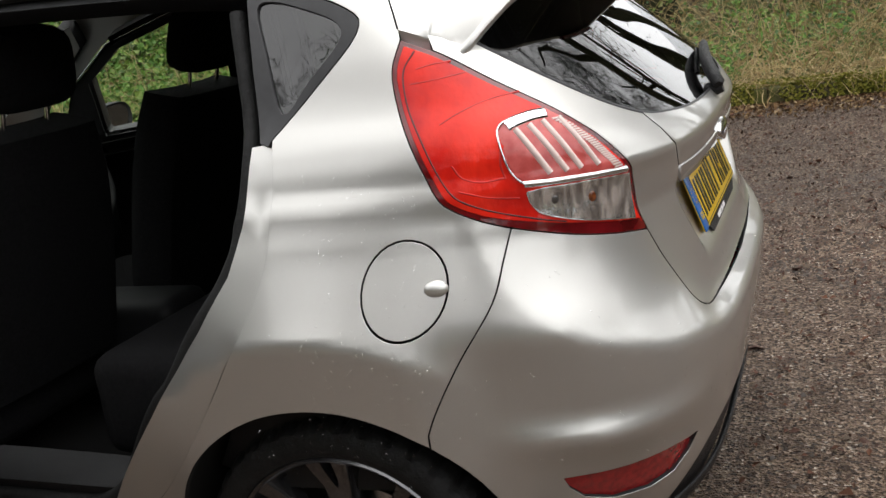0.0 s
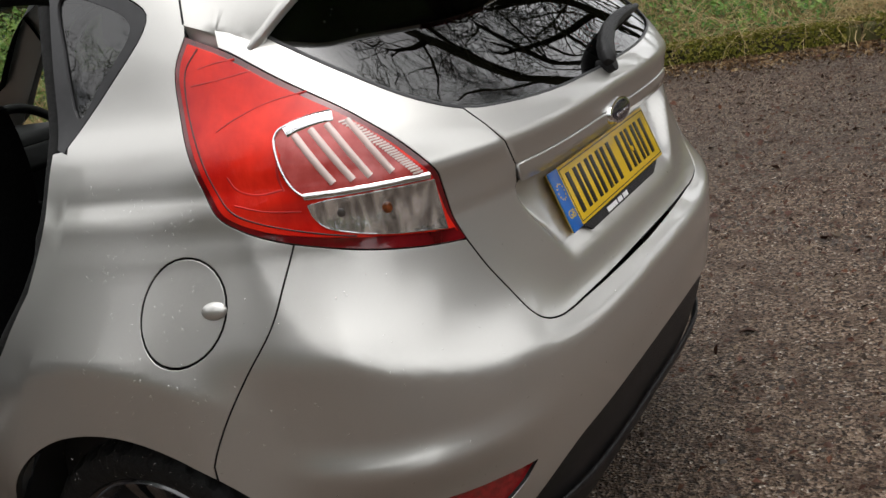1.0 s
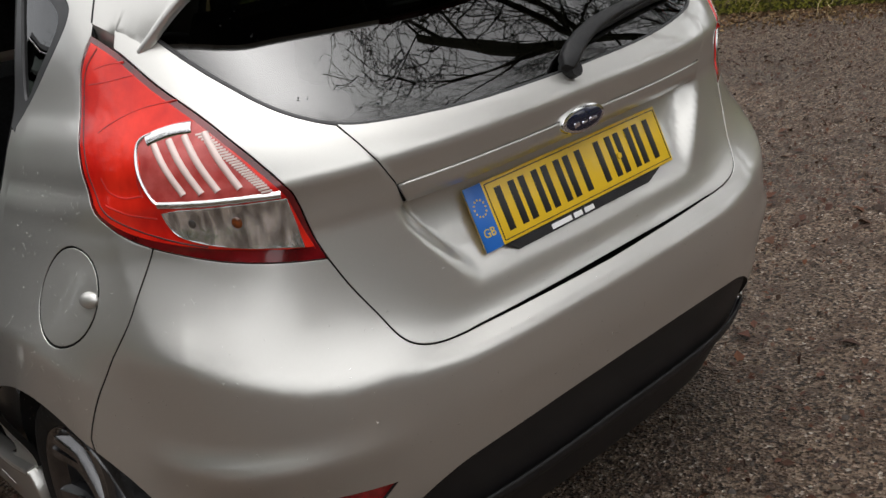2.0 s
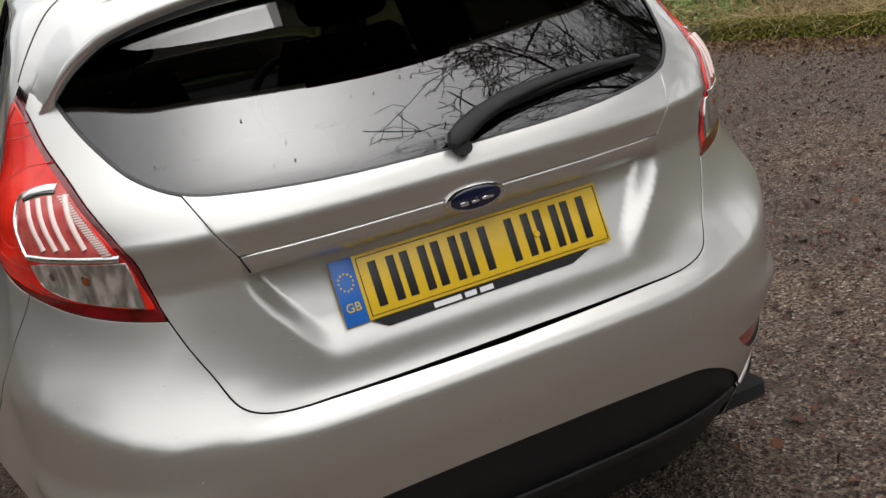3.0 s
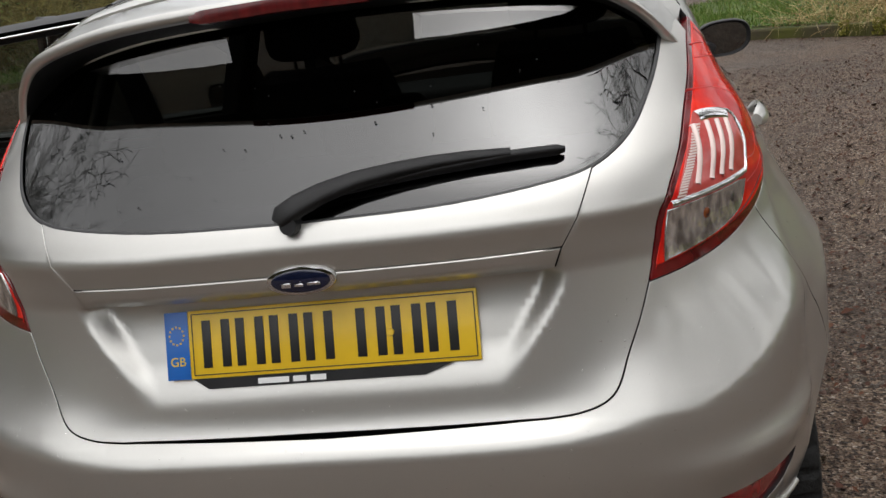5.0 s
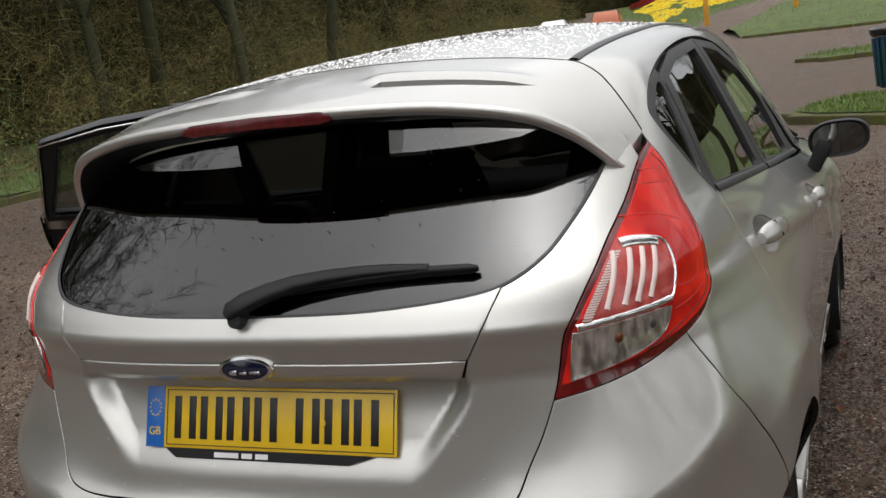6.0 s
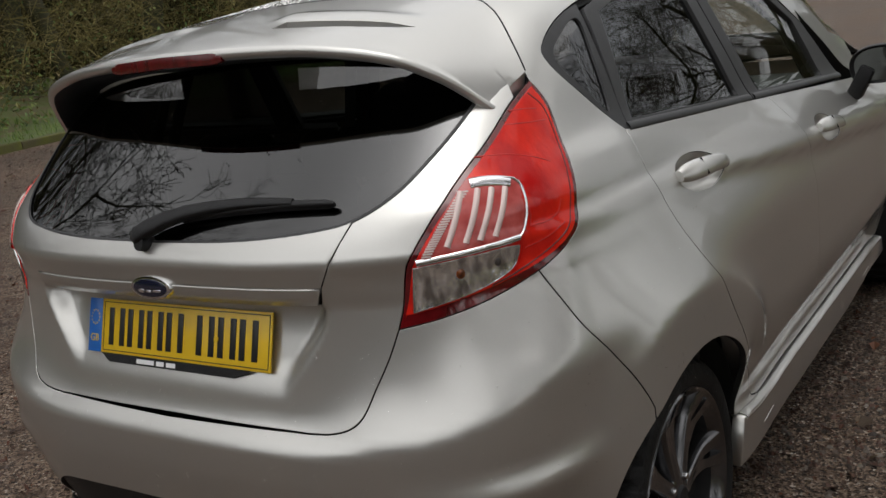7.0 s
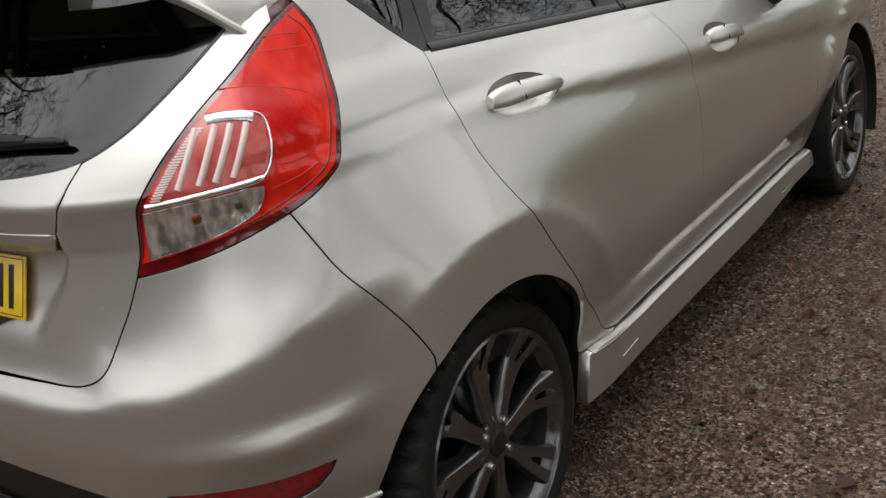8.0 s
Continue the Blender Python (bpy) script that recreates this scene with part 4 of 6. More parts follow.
# number plate
def plate():
    base = new("number_plate")
    base.parent = car
    tagged(base, "yellow rear number plate with blue band")
    lo, hi = Vector((0, 0.066, 0.7645)), Vector((0, 0.100, 0.8665))
    up = (hi - lo).normalized()
    out = Vector((1, 0, 0)).cross(up)
    m = Matrix((Vector((1, 0, 0)), up, out)).transposed().to_4x4()
    m.translation = (lo + hi) / 2
    if out.y > 0:
        m = m @ Matrix.Diagonal((1, 1, -1, 1))

    def slab(name, x0, x1, y0, y1, z0, z1, mat, bevel=0.0, label="", parent=base):
        bm = box_bm((x0, y0, z0), (x1, y1, z1), bevel, 2)
        bm.transform(m)
        return mesh_part(name, bm, mat, parent, label)

    slab("backing", -0.260, 0.260, -0.0555, 0.0555, -0.004, 0.0, YELLOW, 0.0015, "reflective yellow sheet")
    band = slab("country_band", -0.260, -0.2195, -0.0555, 0.0555, -0.002, 0.0012, BLUE, 0.0005, "blue country band")
    for y in (-0.0495, 0.0495):
        slab("border_line", -0.213, 0.255, y - 0.0008, y + 0.0008, 0.0, 0.0008, INK)
    for x in (-0.2130, 0.2546):
        slab("border_line", x - 0.0008, x + 0.0008, -0.0495, 0.0495, 0.0, 0.0008, INK)
    # plain bars where the characters stand
    for x in (-0.172, -0.114, -0.056, 0.002, 0.088, 0.146, 0.203):
        for dx in (-0.0165, 0.0165):
            slab("bar", x + dx - 0.0075, x + dx + 0.0075, -0.0385, 0.0385, 0.0, 0.0012, INK, 0.0003, "plain black bar")
    for k in range(12):
        a = 2 * math.pi * k / 12
        cx, cy = -0.240 + 0.0125 * math.cos(a), 0.0165 + 0.0145 * math.sin(a)
        slab("star", cx - 0.0015, cx + 0.0015, cy - 0.0015, cy + 0.0015, 0.001, 0.0017, YELLOW, 0, "", band)
    txt = bpy.data.curves.new("country_letters", "FONT")
    txt.body, txt.size, txt.align_x, txt.extrude = "GB", 0.021, "CENTER", 0.0003
    ob = new("country_letters", txt)
    txt.materials.append(YELLOW)
    ob.parent = band
    ob.matrix_basis = m @ pose(-0.240, -0.033, 0.0016)
    tagged(ob, "yellow letters GB")
    bm = bmesh.new()
    bmesh.ops.create_cone(bm, segments=20, radius1=0.0065, radius2=0.0055, depth=0.003, cap_ends=True)
    bm.transform(m @ pose(0.119, -0.003, 0.0015))
    mesh_part("screw_cap", bm, YELLOW, base, "yellow screw cap")
    # holder below with the supplier's line as plain bars
    bm = bmesh.new()
    pts = [(-0.215, -0.056), (0.215, -0.056), (0.170, -0.073), (-0.190, -0.073)]
    f = bm.faces.new([bm.verts.new((x, y, -0.003)) for x, y in pts])
    ext = bmesh.ops.extrude_face_region(bm, geom=[f])
    bmesh.ops.translate(bm, verts=[v for v in ext["geom"] if isinstance(v, bmesh.types.BMVert)], vec=(0, 0, 0.004))
    bm.transform(m)
    holder = mesh_part("plate_holder", bm, BLACK, base, "black plate holder", smooth=False)
    x = -0.105
    for w in (0.052, 0.022, 0.026):
        slab("print_bar", x, x + w, -0.0695, -0.0605, 0.001, 0.0016, WHITE, 0, "plain white bar", holder)
        x += w + 0.007


plate()


def badge():
    c = np.array([on_rear(0, 0.918)])
    n = normals_of(c)[0]
    m = Matrix.Translation(Vector(c[0]) + Vector((0, -0.001, 0))) @ Vector((0, -1, 0.05)).to_track_quat("Z", "Y").to_matrix().to_4x4()
    ring = new("maker_badge")
    ring.parent = gate
    tagged(ring, "oval blue badge in a chrome ring")
    for name, a, h, mat in (("chrome_ring", 1.0, 0.010, CHROME), ("enamel", 0.86, 0.0115, NAVY)):
        bm = bmesh.new()
        rows = []
        for r, d in ((1.0, -0.006), (1.0, h * 0.5), (0.95, h * 0.9), (0.80, h), (0.03, h * 1.06)):
            rows.append([bm.verts.new((0.058 * a * r * math.cos(t), 0.0235 * (a if a == 1 else 0.80) * r * math.sin(t), d)) for t in np.linspace(0, 2 * math.pi, 49)[:-1]])
        for p, q in zip(rows, rows[1:]):
            for k in range(48):
                bm.faces.new((p[k], p[(k + 1) % 48], q[(k + 1) % 48], q[k]))
        bm.transform(m)
        part_ob = mesh_part(name, bm, mat, ring)
    for k, (x0, x1, y0, y1) in enumerate(((-0.031, -0.016, -0.009, 0.011), (-0.010, 0.004, -0.008, 0.004), (0.010, 0.031, -0.007, 0.006))):
        bm = box_bm((x0, y0, 0.0115), (x1, y0 + (y1 - y0) * 0.35, 0.0127), 0.0005, 1)
        bm.transform(m)
        mesh_part("silver_mark", bm, CHROME, ring, "plain silver mark")


badge()


def wiper():
    thing = new("rear_wiper")
    thing.parent = gate
    tagged(thing, "black rear wiper at rest")

    def run(name, stations, label=""):
        bm = bmesh.new()
        rows = []
        pts = [np.array(on_rear(x, z)) for x, z, *_ in stations]
        for i, (x, z, lift_by, wide, tall) in enumerate(stations):
            n = normals_of(pts[i][None])[0]
            t = pts[min(i + 1, len(pts) - 1)] - pts[max(i - 1, 0)]
            t /= np.linalg.norm(t)
            sdir = np.cross(t, n)
            c = pts[i] + n * lift_by
            rows.append([bm.verts.new(c + sdir * wide / 2 * math.copysign(abs(math.cos(f)) ** 0.6, math.cos(f)) + n * tall / 2 * math.copysign(abs(math.sin(f)) ** 0.6, math.sin(f))) for f in np.linspace(0, 2 * math.pi, 17)[:-1]])
        for p, q in zip(rows, rows[1:]):
            for k in range(16):
                bm.faces.new((p[k], p[(k + 1) % 16], q[(k + 1) % 16], q[k]))
        bm.faces.new(rows[0])
        bm.faces.new(rows[-1][::-1])
        return mesh_part(name, bm, BLACK, thing, label)

    run("wiper_arm", [(-0.022, 1.000, 0.018, 0.020, 0.016), (-0.014, 1.007, 0.021, 0.034, 0.024), (0.012, 1.019, 0.021, 0.036, 0.024), (0.05, 1.032, 0.021, 0.032, 0.022),
                      (0.10, 1.043, 0.021, 0.028, 0.020), (0.16, 1.051, 0.020, 0.024, 0.018), (0.22, 1.056, 0.019, 0.021, 0.016), (0.27, 1.058, 0.018, 0.018, 0.014), (0.335, 1.058, 0.016, 0.014, 0.012)], "black plastic arm")
    run("wiper_blade", [(0.08, 1.036, 0.007, 0.008, 0.010), (0.13, 1.043, 0.008, 0.012, 0.014), (0.22, 1.051, 0.009, 0.014, 0.018), (0.33, 1.056, 0.010, 0.014, 0.020), (0.402, 1.056, 0.010, 0.013, 0.018), (0.415, 1.056, 0.009, 0.006, 0.012)], "rubber blade")
    c = Vector(on_rear(0, 1.006))
    bm = bmesh.new()
    bmesh.ops.create_cone(bm, segments=24, radius1=0.017, radius2=0.013, depth=0.035, cap_ends=True)
    bm.transform(Matrix.Translation(c + Vector((-0.004, -0.008, -0.004))) @ Matrix.Rotation(radians(75), 4, "X"))
    mesh_part("pivot_cap", bm, BLACK, thing, "black pivot cap")


wiper()


# wheels
def wheel(s, ya):
    w = new("wheel")
    w.parent = car
    tagged(w, "dark grey alloy wheel with low-profile tyre")
    seg = 240
    bm = bmesh.new()
    rings = []
    prof = [(0.230, -0.012), (0.240, -0.002), (0.264, 0.004), (0.284, -0.002), (0.2935, -0.014), (0.2985, -0.030), (0.300, -0.055), (0.3005, -0.10), (0.300, -0.15), (0.297, -0.18), (0.285, -0.20), (0.22, -0.20)]
    for i, (r, a) in enumerate(prof):
        ring = []
        for k in range(seg):
            rr = r - (0.008 if 4 <= i <= 9 and k % 6 < 2 else 0)
            f = 2 * math.pi * k / seg + (0.01 if i > 5 else 0)
            ring.append(bm.verts.new((a, rr * math.cos(f), rr * math.sin(f))))
        rings.append(ring)
    for p, q in zip(rings, rings[1:]):
        for k in range(seg):
            bm.faces.new((p[k], p[(k + 1) % seg], q[(k + 1) % seg], q[k]))
    tyre = mesh_part("tyre", bm, RUBBER, w, "black low-profile tyre")
    rim = mesh_part("rim", lathe_bm([(0.233, -0.014), (0.238, -0.004), (0.2345, 0.0), (0.228, -0.004), (0.222, -0.018), (0.214, -0.03)], 72), RIM, w, "dark grey alloy rim")
    mesh_part("barrel", lathe_bm([(0.215, -0.029), (0.206, -0.17), (0.02, -0.175)], 48), BARREL_SHADE, rim, "rim barrel with the shade between spokes in its colour")
    mesh_part("brake_disc", lathe_bm([(0.04, -0.09), (0.135, -0.09), (0.135, -0.10)], 48), MACHINED, w, "steel brake disc")
    mesh_part("hub_cap", lathe_bm([(0.0, -0.014), (0.024, -0.014), (0.027, -0.017), (0.030, -0.03)], 32), BLACK, w, "dark centre cap")
    mesh_part("hub_face", lathe_bm([(0.028, -0.021), (0.044, -0.022), (0.052, -0.028), (0.054, -0.06)], 40), RIM, rim)
    bm = bmesh.new()
    # half sections across a spoke: outer edge, crown and inner edge (the fork opens past the middle)
    def depth(r):
        return -0.022 - 0.008 * math.sin(math.pi * min(max((r - 0.05) / 0.17, 0), 1)) + 0.014 * max(0, (r - 0.17) / 0.05)
    rows = []
    for r, w_out, w_in in ((0.030, 0.0150, 0.0), (0.055, 0.0195, 0.0), (0.08, 0.0185, 0.0), (0.11, 0.0200, 0.0), (0.140, 0.0245, 0.0), (0.165, 0.0295, 0.0), (0.172, 0.0310, 0.0028), (0.190, 0.0360, 0.0062), (0.210, 0.0410, 0.0085), (0.226, 0.0450, 0.0092)):
        d = depth(r)
        dip = 0.002 if r < 0.1 else -0.001
        rows.append([(d - 0.034, w_out * 1.12, r), (d - 0.007, w_out + 0.001, r), (d, w_out - 0.0045, r), (d - 0.001, 0.5 * (w_out + w_in) - 0.002, r), (d + dip, w_in + 0.002 * (w_in > 0), r), (d - 0.030, w_in * 0.85, r)])
    for sign in (1, -1):
        vs = [[bm.verts.new((x, sign * t, z)) for x, t, z in row] for row in rows]
        for p, q in zip(vs, vs[1:]):
            for k in range(5):
                bm.faces.new((p[k], p[k + 1], q[k + 1], q[k]))
    bmesh.ops.remove_doubles(bm, verts=bm.verts[:], dist=0.0002)
    first = mesh_part("spoke", bm, RIM, rim, "forked dark grey spoke")
    for k in range(1, 8):
        ob = new("spoke", first.data)
        ob.parent = rim
        ob.matrix_basis = Matrix.Rotation(2 * math.pi * k / 8, 4, "X")
        tagged(ob, "forked dark grey spoke")
    for k in range(4):
        a = 2 * math.pi * (k + 0.5) / 4
        bm = lathe_bm([(0.0, -0.006), (0.007, -0.007), (0.009, -0.012), (0.009, -0.03)], 12)
        bm.transform(Matrix.Translation((-0.008, 0.048 * math.cos(a), 0.048 * math.sin(a))))
        mesh_part("wheel_bolt", bm, MACHINED, rim, "bright steel bolt")
    w.matrix_basis = Matrix.Translation((s * (0.806 if ya < 1 else 0.822), ya, HUB_Z)) @ (Matrix.Identity(4) if s > 0 else Matrix.Rotation(math.pi, 4, "Z")) @ Matrix.Rotation(radians(3), 4, "X")
    # liner of the wheel arch
    bm = bmesh.new()
    rows = []
    for x in (0.50, 0.70, 0.80 if ya < 1 else 0.84):
        row = []
        for t in np.linspace(-0.4, math.pi + 0.4, 30):
            y, z = ya + (ARCH_R + 0.004) * math.cos(t), HUB_Z + (ARCH_R + 0.004) * math.sin(t)
            within = min(x, abs(on_side(1, y, max(z, 0.2))[0]) - 0.014) if ya < 1 else x
            row.append(bm.verts.new((s * within, y, z)))
        rows.append(row)
    for p, q in zip(rows, rows[1:]):
        for k in range(29):
            bm.faces.new((p[k], p[k + 1], q[k + 1], q[k]))
    bm.faces.new(rows[0])
    mesh_part("arch_liner", bm, GAP, car, "black wheel arch liner")


for s in (1, -1):
    for ya in (AXLE_R, AXLE_F):
        wheel(s, ya)


# ---- inside of the car ----
def cushion(name, lo, hi, bevel, mat, parent, m=None, label=""):
    return mesh_part(name, box_bm(lo, hi, bevel, 4, m), mat, parent, label)


mesh_part("floor_pan", box_bm((-0.74, 0.25, 0.20), (0.74, 3.0, 0.25), 0.01, 1), GAP, car, "dark carpeted floor")
mesh_part("dashboard", box_bm((-0.70, 2.25, 0.55), (0.70, 2.75, 0.93), 0.06, 4), INTERIOR, car, "black dashboard")
mesh_part("load_floor", box_bm((-0.60, 0.18, 0.52), (0.60, 0.78, 0.56), 0.01, 1), FABRIC, car, "dark boot floor")
mesh_part("parcel_shelf", box_bm((-0.58, 0.26, 0.895), (0.58, 0.74, 0.915), 0.006, 2), FABRIC, car, "black parcel shelf")
panel("headlining", "top", both([(0.0, 0.56, 1.4), (0.46, 0.56, 1.36), (0.50, 1.6, 1.4), (0.52, 2.1, 1.36), (0.0, 2.2, 1.4)]), GREYTRIM, car, "grey headlining", off=-0.03, cell=0.08)
for s in (1, -1):
    panel("boot_side_trim", "round", side_pts(s, [(0.33, 0.55), (0.33, 0.92), (0.62, 1.06), (0.62, 0.92), (0.70, 0.80), (0.95, 0.45), (0.4, 0.45)]), INTERIOR, car, off=-0.10, cell=0.06)
    panel("inner_sill", "round", side_pts(s, [(1.12, 0.43), (2.66, 0.42), (2.66, 0.33), (1.10, 0.34)]), BLACK, car, "black door sill", off=-0.035, depth=0.08, cell=0.06)
    panel("centre_pillar", "round", side_pts(s, [(1.44, 1.37), (1.56, 1.37), (1.68, 0.95), (1.72, 0.40), (1.56, 0.40), (1.54, 0.95)]), INTERIOR, car, "black centre pillar", off=-0.05, depth=0.05, cell=0.05)
    panel("rear_pillar_trim", "round", side_pts(s, [(0.50, 1.10), (0.46, 1.22), (0.56, 1.30), (0.52, 1.22), (0.62, 1.11)]), GREYTRIM, car, off=-0.05, cell=0.05)
    panel("cant_rail", "round", side_pts(s, [(0.74, 1.318), (1.0, 1.350), (1.4, 1.370), (1.75, 1.350), (2.02, 1.28), (2.02, 1.31), (1.75, 1.385), (1.4, 1.405), (1.0, 1.385), (0.7, 1.345)]), BLACK, car, "black roof rail with door seal", off=-0.02, depth=0.05, cell=0.05)
    panel("jamb", "round", side_pts(s, [(0.704, 0.870), (0.745, 0.785), (0.86, 0.61), (0.966, 0.488), (1.066, 0.395), (1.115, 0.342), (1.18, 0.355), (1.08, 0.48), (0.95, 0.63), (0.83, 0.785), (0.775, 0.87), (0.750, 0.95), (0.745, 1.07), (0.700, 1.074), (0.697, 0.945)]), PAINT, car, "silver door jamb", off=-0.009, depth=0.05, cell=0.04, gap=-0.002, dark=False)
    seal = side_pts(s, spline([(0.80, 1.30), (0.762, 1.10), (0.765, 0.95), (0.79, 0.87), (0.85, 0.785), (0.96, 0.63), (1.07, 0.48), (1.17, 0.405), (1.30, 0.395), (1.55, 0.395)], 5))
    strip_on("aperture_seal", [np.array(p) - 0.028 * normals_of(np.array([p]))[0] for p in seal], 0.03, 0.016, RUBBER, car, "black rubber door seal")


def seat(name, x, y, label):
    thing = new(name)
    thing.parent = car
    tagged(thing, label)
    cushion("seat_cushion", (x - 0.25, y + 0.10, 0.36), (x + 0.25, y + 0.62, 0.54), 0.06, FABRIC, thing)
    tilt = Matrix.Translation((x, y + 0.12, 0.50)) @ Matrix.Rotation(radians(14), 4, "X")
    bm = bmesh.new()
    bmesh.ops.create_cube(bm, size=1)
    bmesh.ops.subdivide_edges(bm, edges=bm.edges[:], cuts=8, use_grid_fill=True)
    for v in bm.verts:
        px, py, pz = v.co.x * 2, v.co.y * 2, v.co.z + 0.5
        width = 0.25 * (1 - 0.25 * pz ** 4) * (1 - 0.06 * (pz < 0.02))
        k = (1 - 0.18 * abs(px) ** 4) * (1 - 0.25 * max(0, pz - 0.8) * 5 * 0.5)
        v.co = Vector((px * width * (1 - 0.05 * py * py), py * 0.065 * k + 0.03 * abs(px) ** 3 * (py > 0), pz * 0.62))
    bm.transform(tilt)
    mesh_part("backrest", bm, FABRIC, thing)
    head = new("headrest")
    head.parent = thing
    bm = bmesh.new()
    bmesh.ops.create_cube(bm, size=1)
    bmesh.ops.subdivide_edges(bm, edges=bm.edges[:], cuts=6, use_grid_fill=True)
    for v in bm.verts:
        px, py, pz = v.co.x * 2, v.co.y * 2, v.co.z * 2
        q = (abs(px) ** 4 + abs(py) ** 4 + abs(pz) ** 4) ** 0.25
        v.co = Vector((px / q * 0.135 * (1 - 0.1 * pz), py / q * 0.055, pz / q * 0.095 + 0.765))
    bm.transform(tilt)
    mesh_part("headrest_pad", bm, FABRIC, head)
    for dx in (-0.07, 0.07):
        bm = lathe_bm([(0.0, 0), (0.006, 0), (0.006, 0.12), (0.0, 0.12)], 12)
        bm.transform(tilt @ Matrix.Translation((dx, 0, 0.60)) @ Matrix.Rotation(radians(-90), 4, "Y"))
        mesh_part("headrest_post", bm, CHROME, head, "steel post")


seat("front_seat", -0.36, 1.60, "charcoal fabric front seat with headrest")
seat("front_seat", 0.36, 1.60, "charcoal fabric front seat with headrest")
bench = new("rear_seat")
bench.parent = car
tagged(bench, "charcoal fabric rear bench")
cushion("bench_cushion", (-0.61, 0.80, 0.40), (0.61, 1.33, 0.635), 0.045, FABRIC, bench)
cushion("bench_base", (-0.58, 0.85, 0.25), (0.58, 1.24, 0.42), 0.02, INTERIOR, bench)
for x0, x1 in ((-0.62, -0.02), (0.02, 0.62)):
    cushion("bench_backrest", (x0, -0.07, 0.0), (x1, 0.07, 0.50), 0.05, FABRIC, bench, Matrix.Translation((0, 0.82, 0.50)) @ Matrix.Rotation(radians(14), 4, "X"))
for x in (-0.36, 0.0, 0.36):
    cushion("bench_headrest", (x - 0.12, -0.05, 0.0), (x + 0.12, 0.05, 0.12), 0.04, FABRIC, bench, Matrix.Translation((0, 0.70, 0.99)) @ Matrix.Rotation(radians(10), 4, "X"))
bm = bmesh.new()
m = Matrix.Translation((0.36, 2.17, 0.86)) @ Matrix.Rotation(radians(65), 4, "X")
N, K = 40, 10
ring = [[bm.verts.new(((0.18 + 0.016 * math.cos(b)) * math.cos(a), (0.18 + 0.016 * math.cos(b)) * math.sin(a), 0.016 * math.sin(b))) for b in np.linspace(0, 2 * math.pi, K + 1)[:-1]] for a in np.linspace(0, 2 * math.pi, N + 1)[:-1]]
for i in range(N):
    for k in range(K):
        bm.faces.new((ring[i][k], ring[(i + 1) % N][k], ring[(i + 1) % N][(k + 1) % K], ring[i][(k + 1) % K]))
bm.transform(m)
steer = mesh_part("steering_wheel", bm, INTERIOR, car, "black steering wheel")
mesh_part("steering_boss", box_bm((-0.16, -0.04, -0.03), (0.16, 0.05, 0.0), 0.02, 3, m), INTERIOR, steer)
mesh_part("centre_console", box_bm((-0.10, 1.50, 0.30), (0.10, 2.30, 0.58), 0.04, 3), INTERIOR, car, "black centre console")
mesh_part("floor_tub", box_bm((-0.60, 0.30, 0.215), (0.60, 3.3, 0.235), 0.0), GAP, car)


def rain(name, points, sizes, mat, label):
    """Beads of water: small domes on the skin."""
    n = normals_of(points)
    t = np.cross(n, [0.3, 0.5, 0.81])
    t /= np.linalg.norm(t, axis=1)[:, None]
    b = np.cross(n, t)
    verts, faces = [], []
    for i, (p, r) in enumerate(zip(points, sizes)):
        k = len(verts)
        for ring_r, up in ((1.0, -0.02), (0.7, 0.38)):
            for a in range(6):
                f = math.pi * a / 3 + i
                verts.append(p + (t[i] * math.cos(f) + b[i] * math.sin(f)) * r * ring_r + n[i] * up * r)
        verts.append(p + n[i] * 0.5 * r)
        for a in range(6):
            c = (a + 1) % 6
            faces.append((k + a, k + c, k + 6 + c, k + 6 + a))
            faces.append((k + 6 + a, k + 6 + c, k + 12))
    ob = finish(name, verts, faces, None, mat, car, label)
    return tagged(ob, kind="stuff")


WATER = glass("rain_water", (0.97, 0.97, 0.97), 0.20)
rng = np.random.default_rng(5)
uv = np.column_stack([rng.uniform(-0.46, 0.46, 5200), 0.6 + 1.5 * rng.random(5200) ** 1.3])
rain("rain_beads", lift("top", uv), 0.0013 + 0.0042 * rng.random(5200) ** 2.2, WATER, "beads of rain on the roof")
uv = np.column_stack([rng.uniform(-0.5, 0.5, 60), rng.uniform(1.04, 1.22, 60)])
rain("rain_specks", lift("rear", uv), rng.uniform(0.0008, 0.0022, 60), GAP, "dark specks on the rear window")
uv = np.column_stack([rng.uniform(-1.1, 1.1, 420), rng.uniform(0.50, 0.85, 420)])
rain("rain_beads", lift("corner", uv), rng.uniform(0.0008, 0.0022, 420), WATER, "beads of rain on the tail")
for s in (1, -1):
    uv = np.column_stack([rng.uniform(0.45, 2.2, 160), rng.uniform(-0.2, 0.22, 160)])
    if s < 0:
        uv[:, 0] = rng.uniform(0.42, 0.64, 160)
        uv[:, 1] = math.pi * CR - uv[:, 1]
    rain("rain_beads", lift("round", uv), rng.uniform(0.0008, 0.0022, 160), WATER, "beads of rain on the flank")

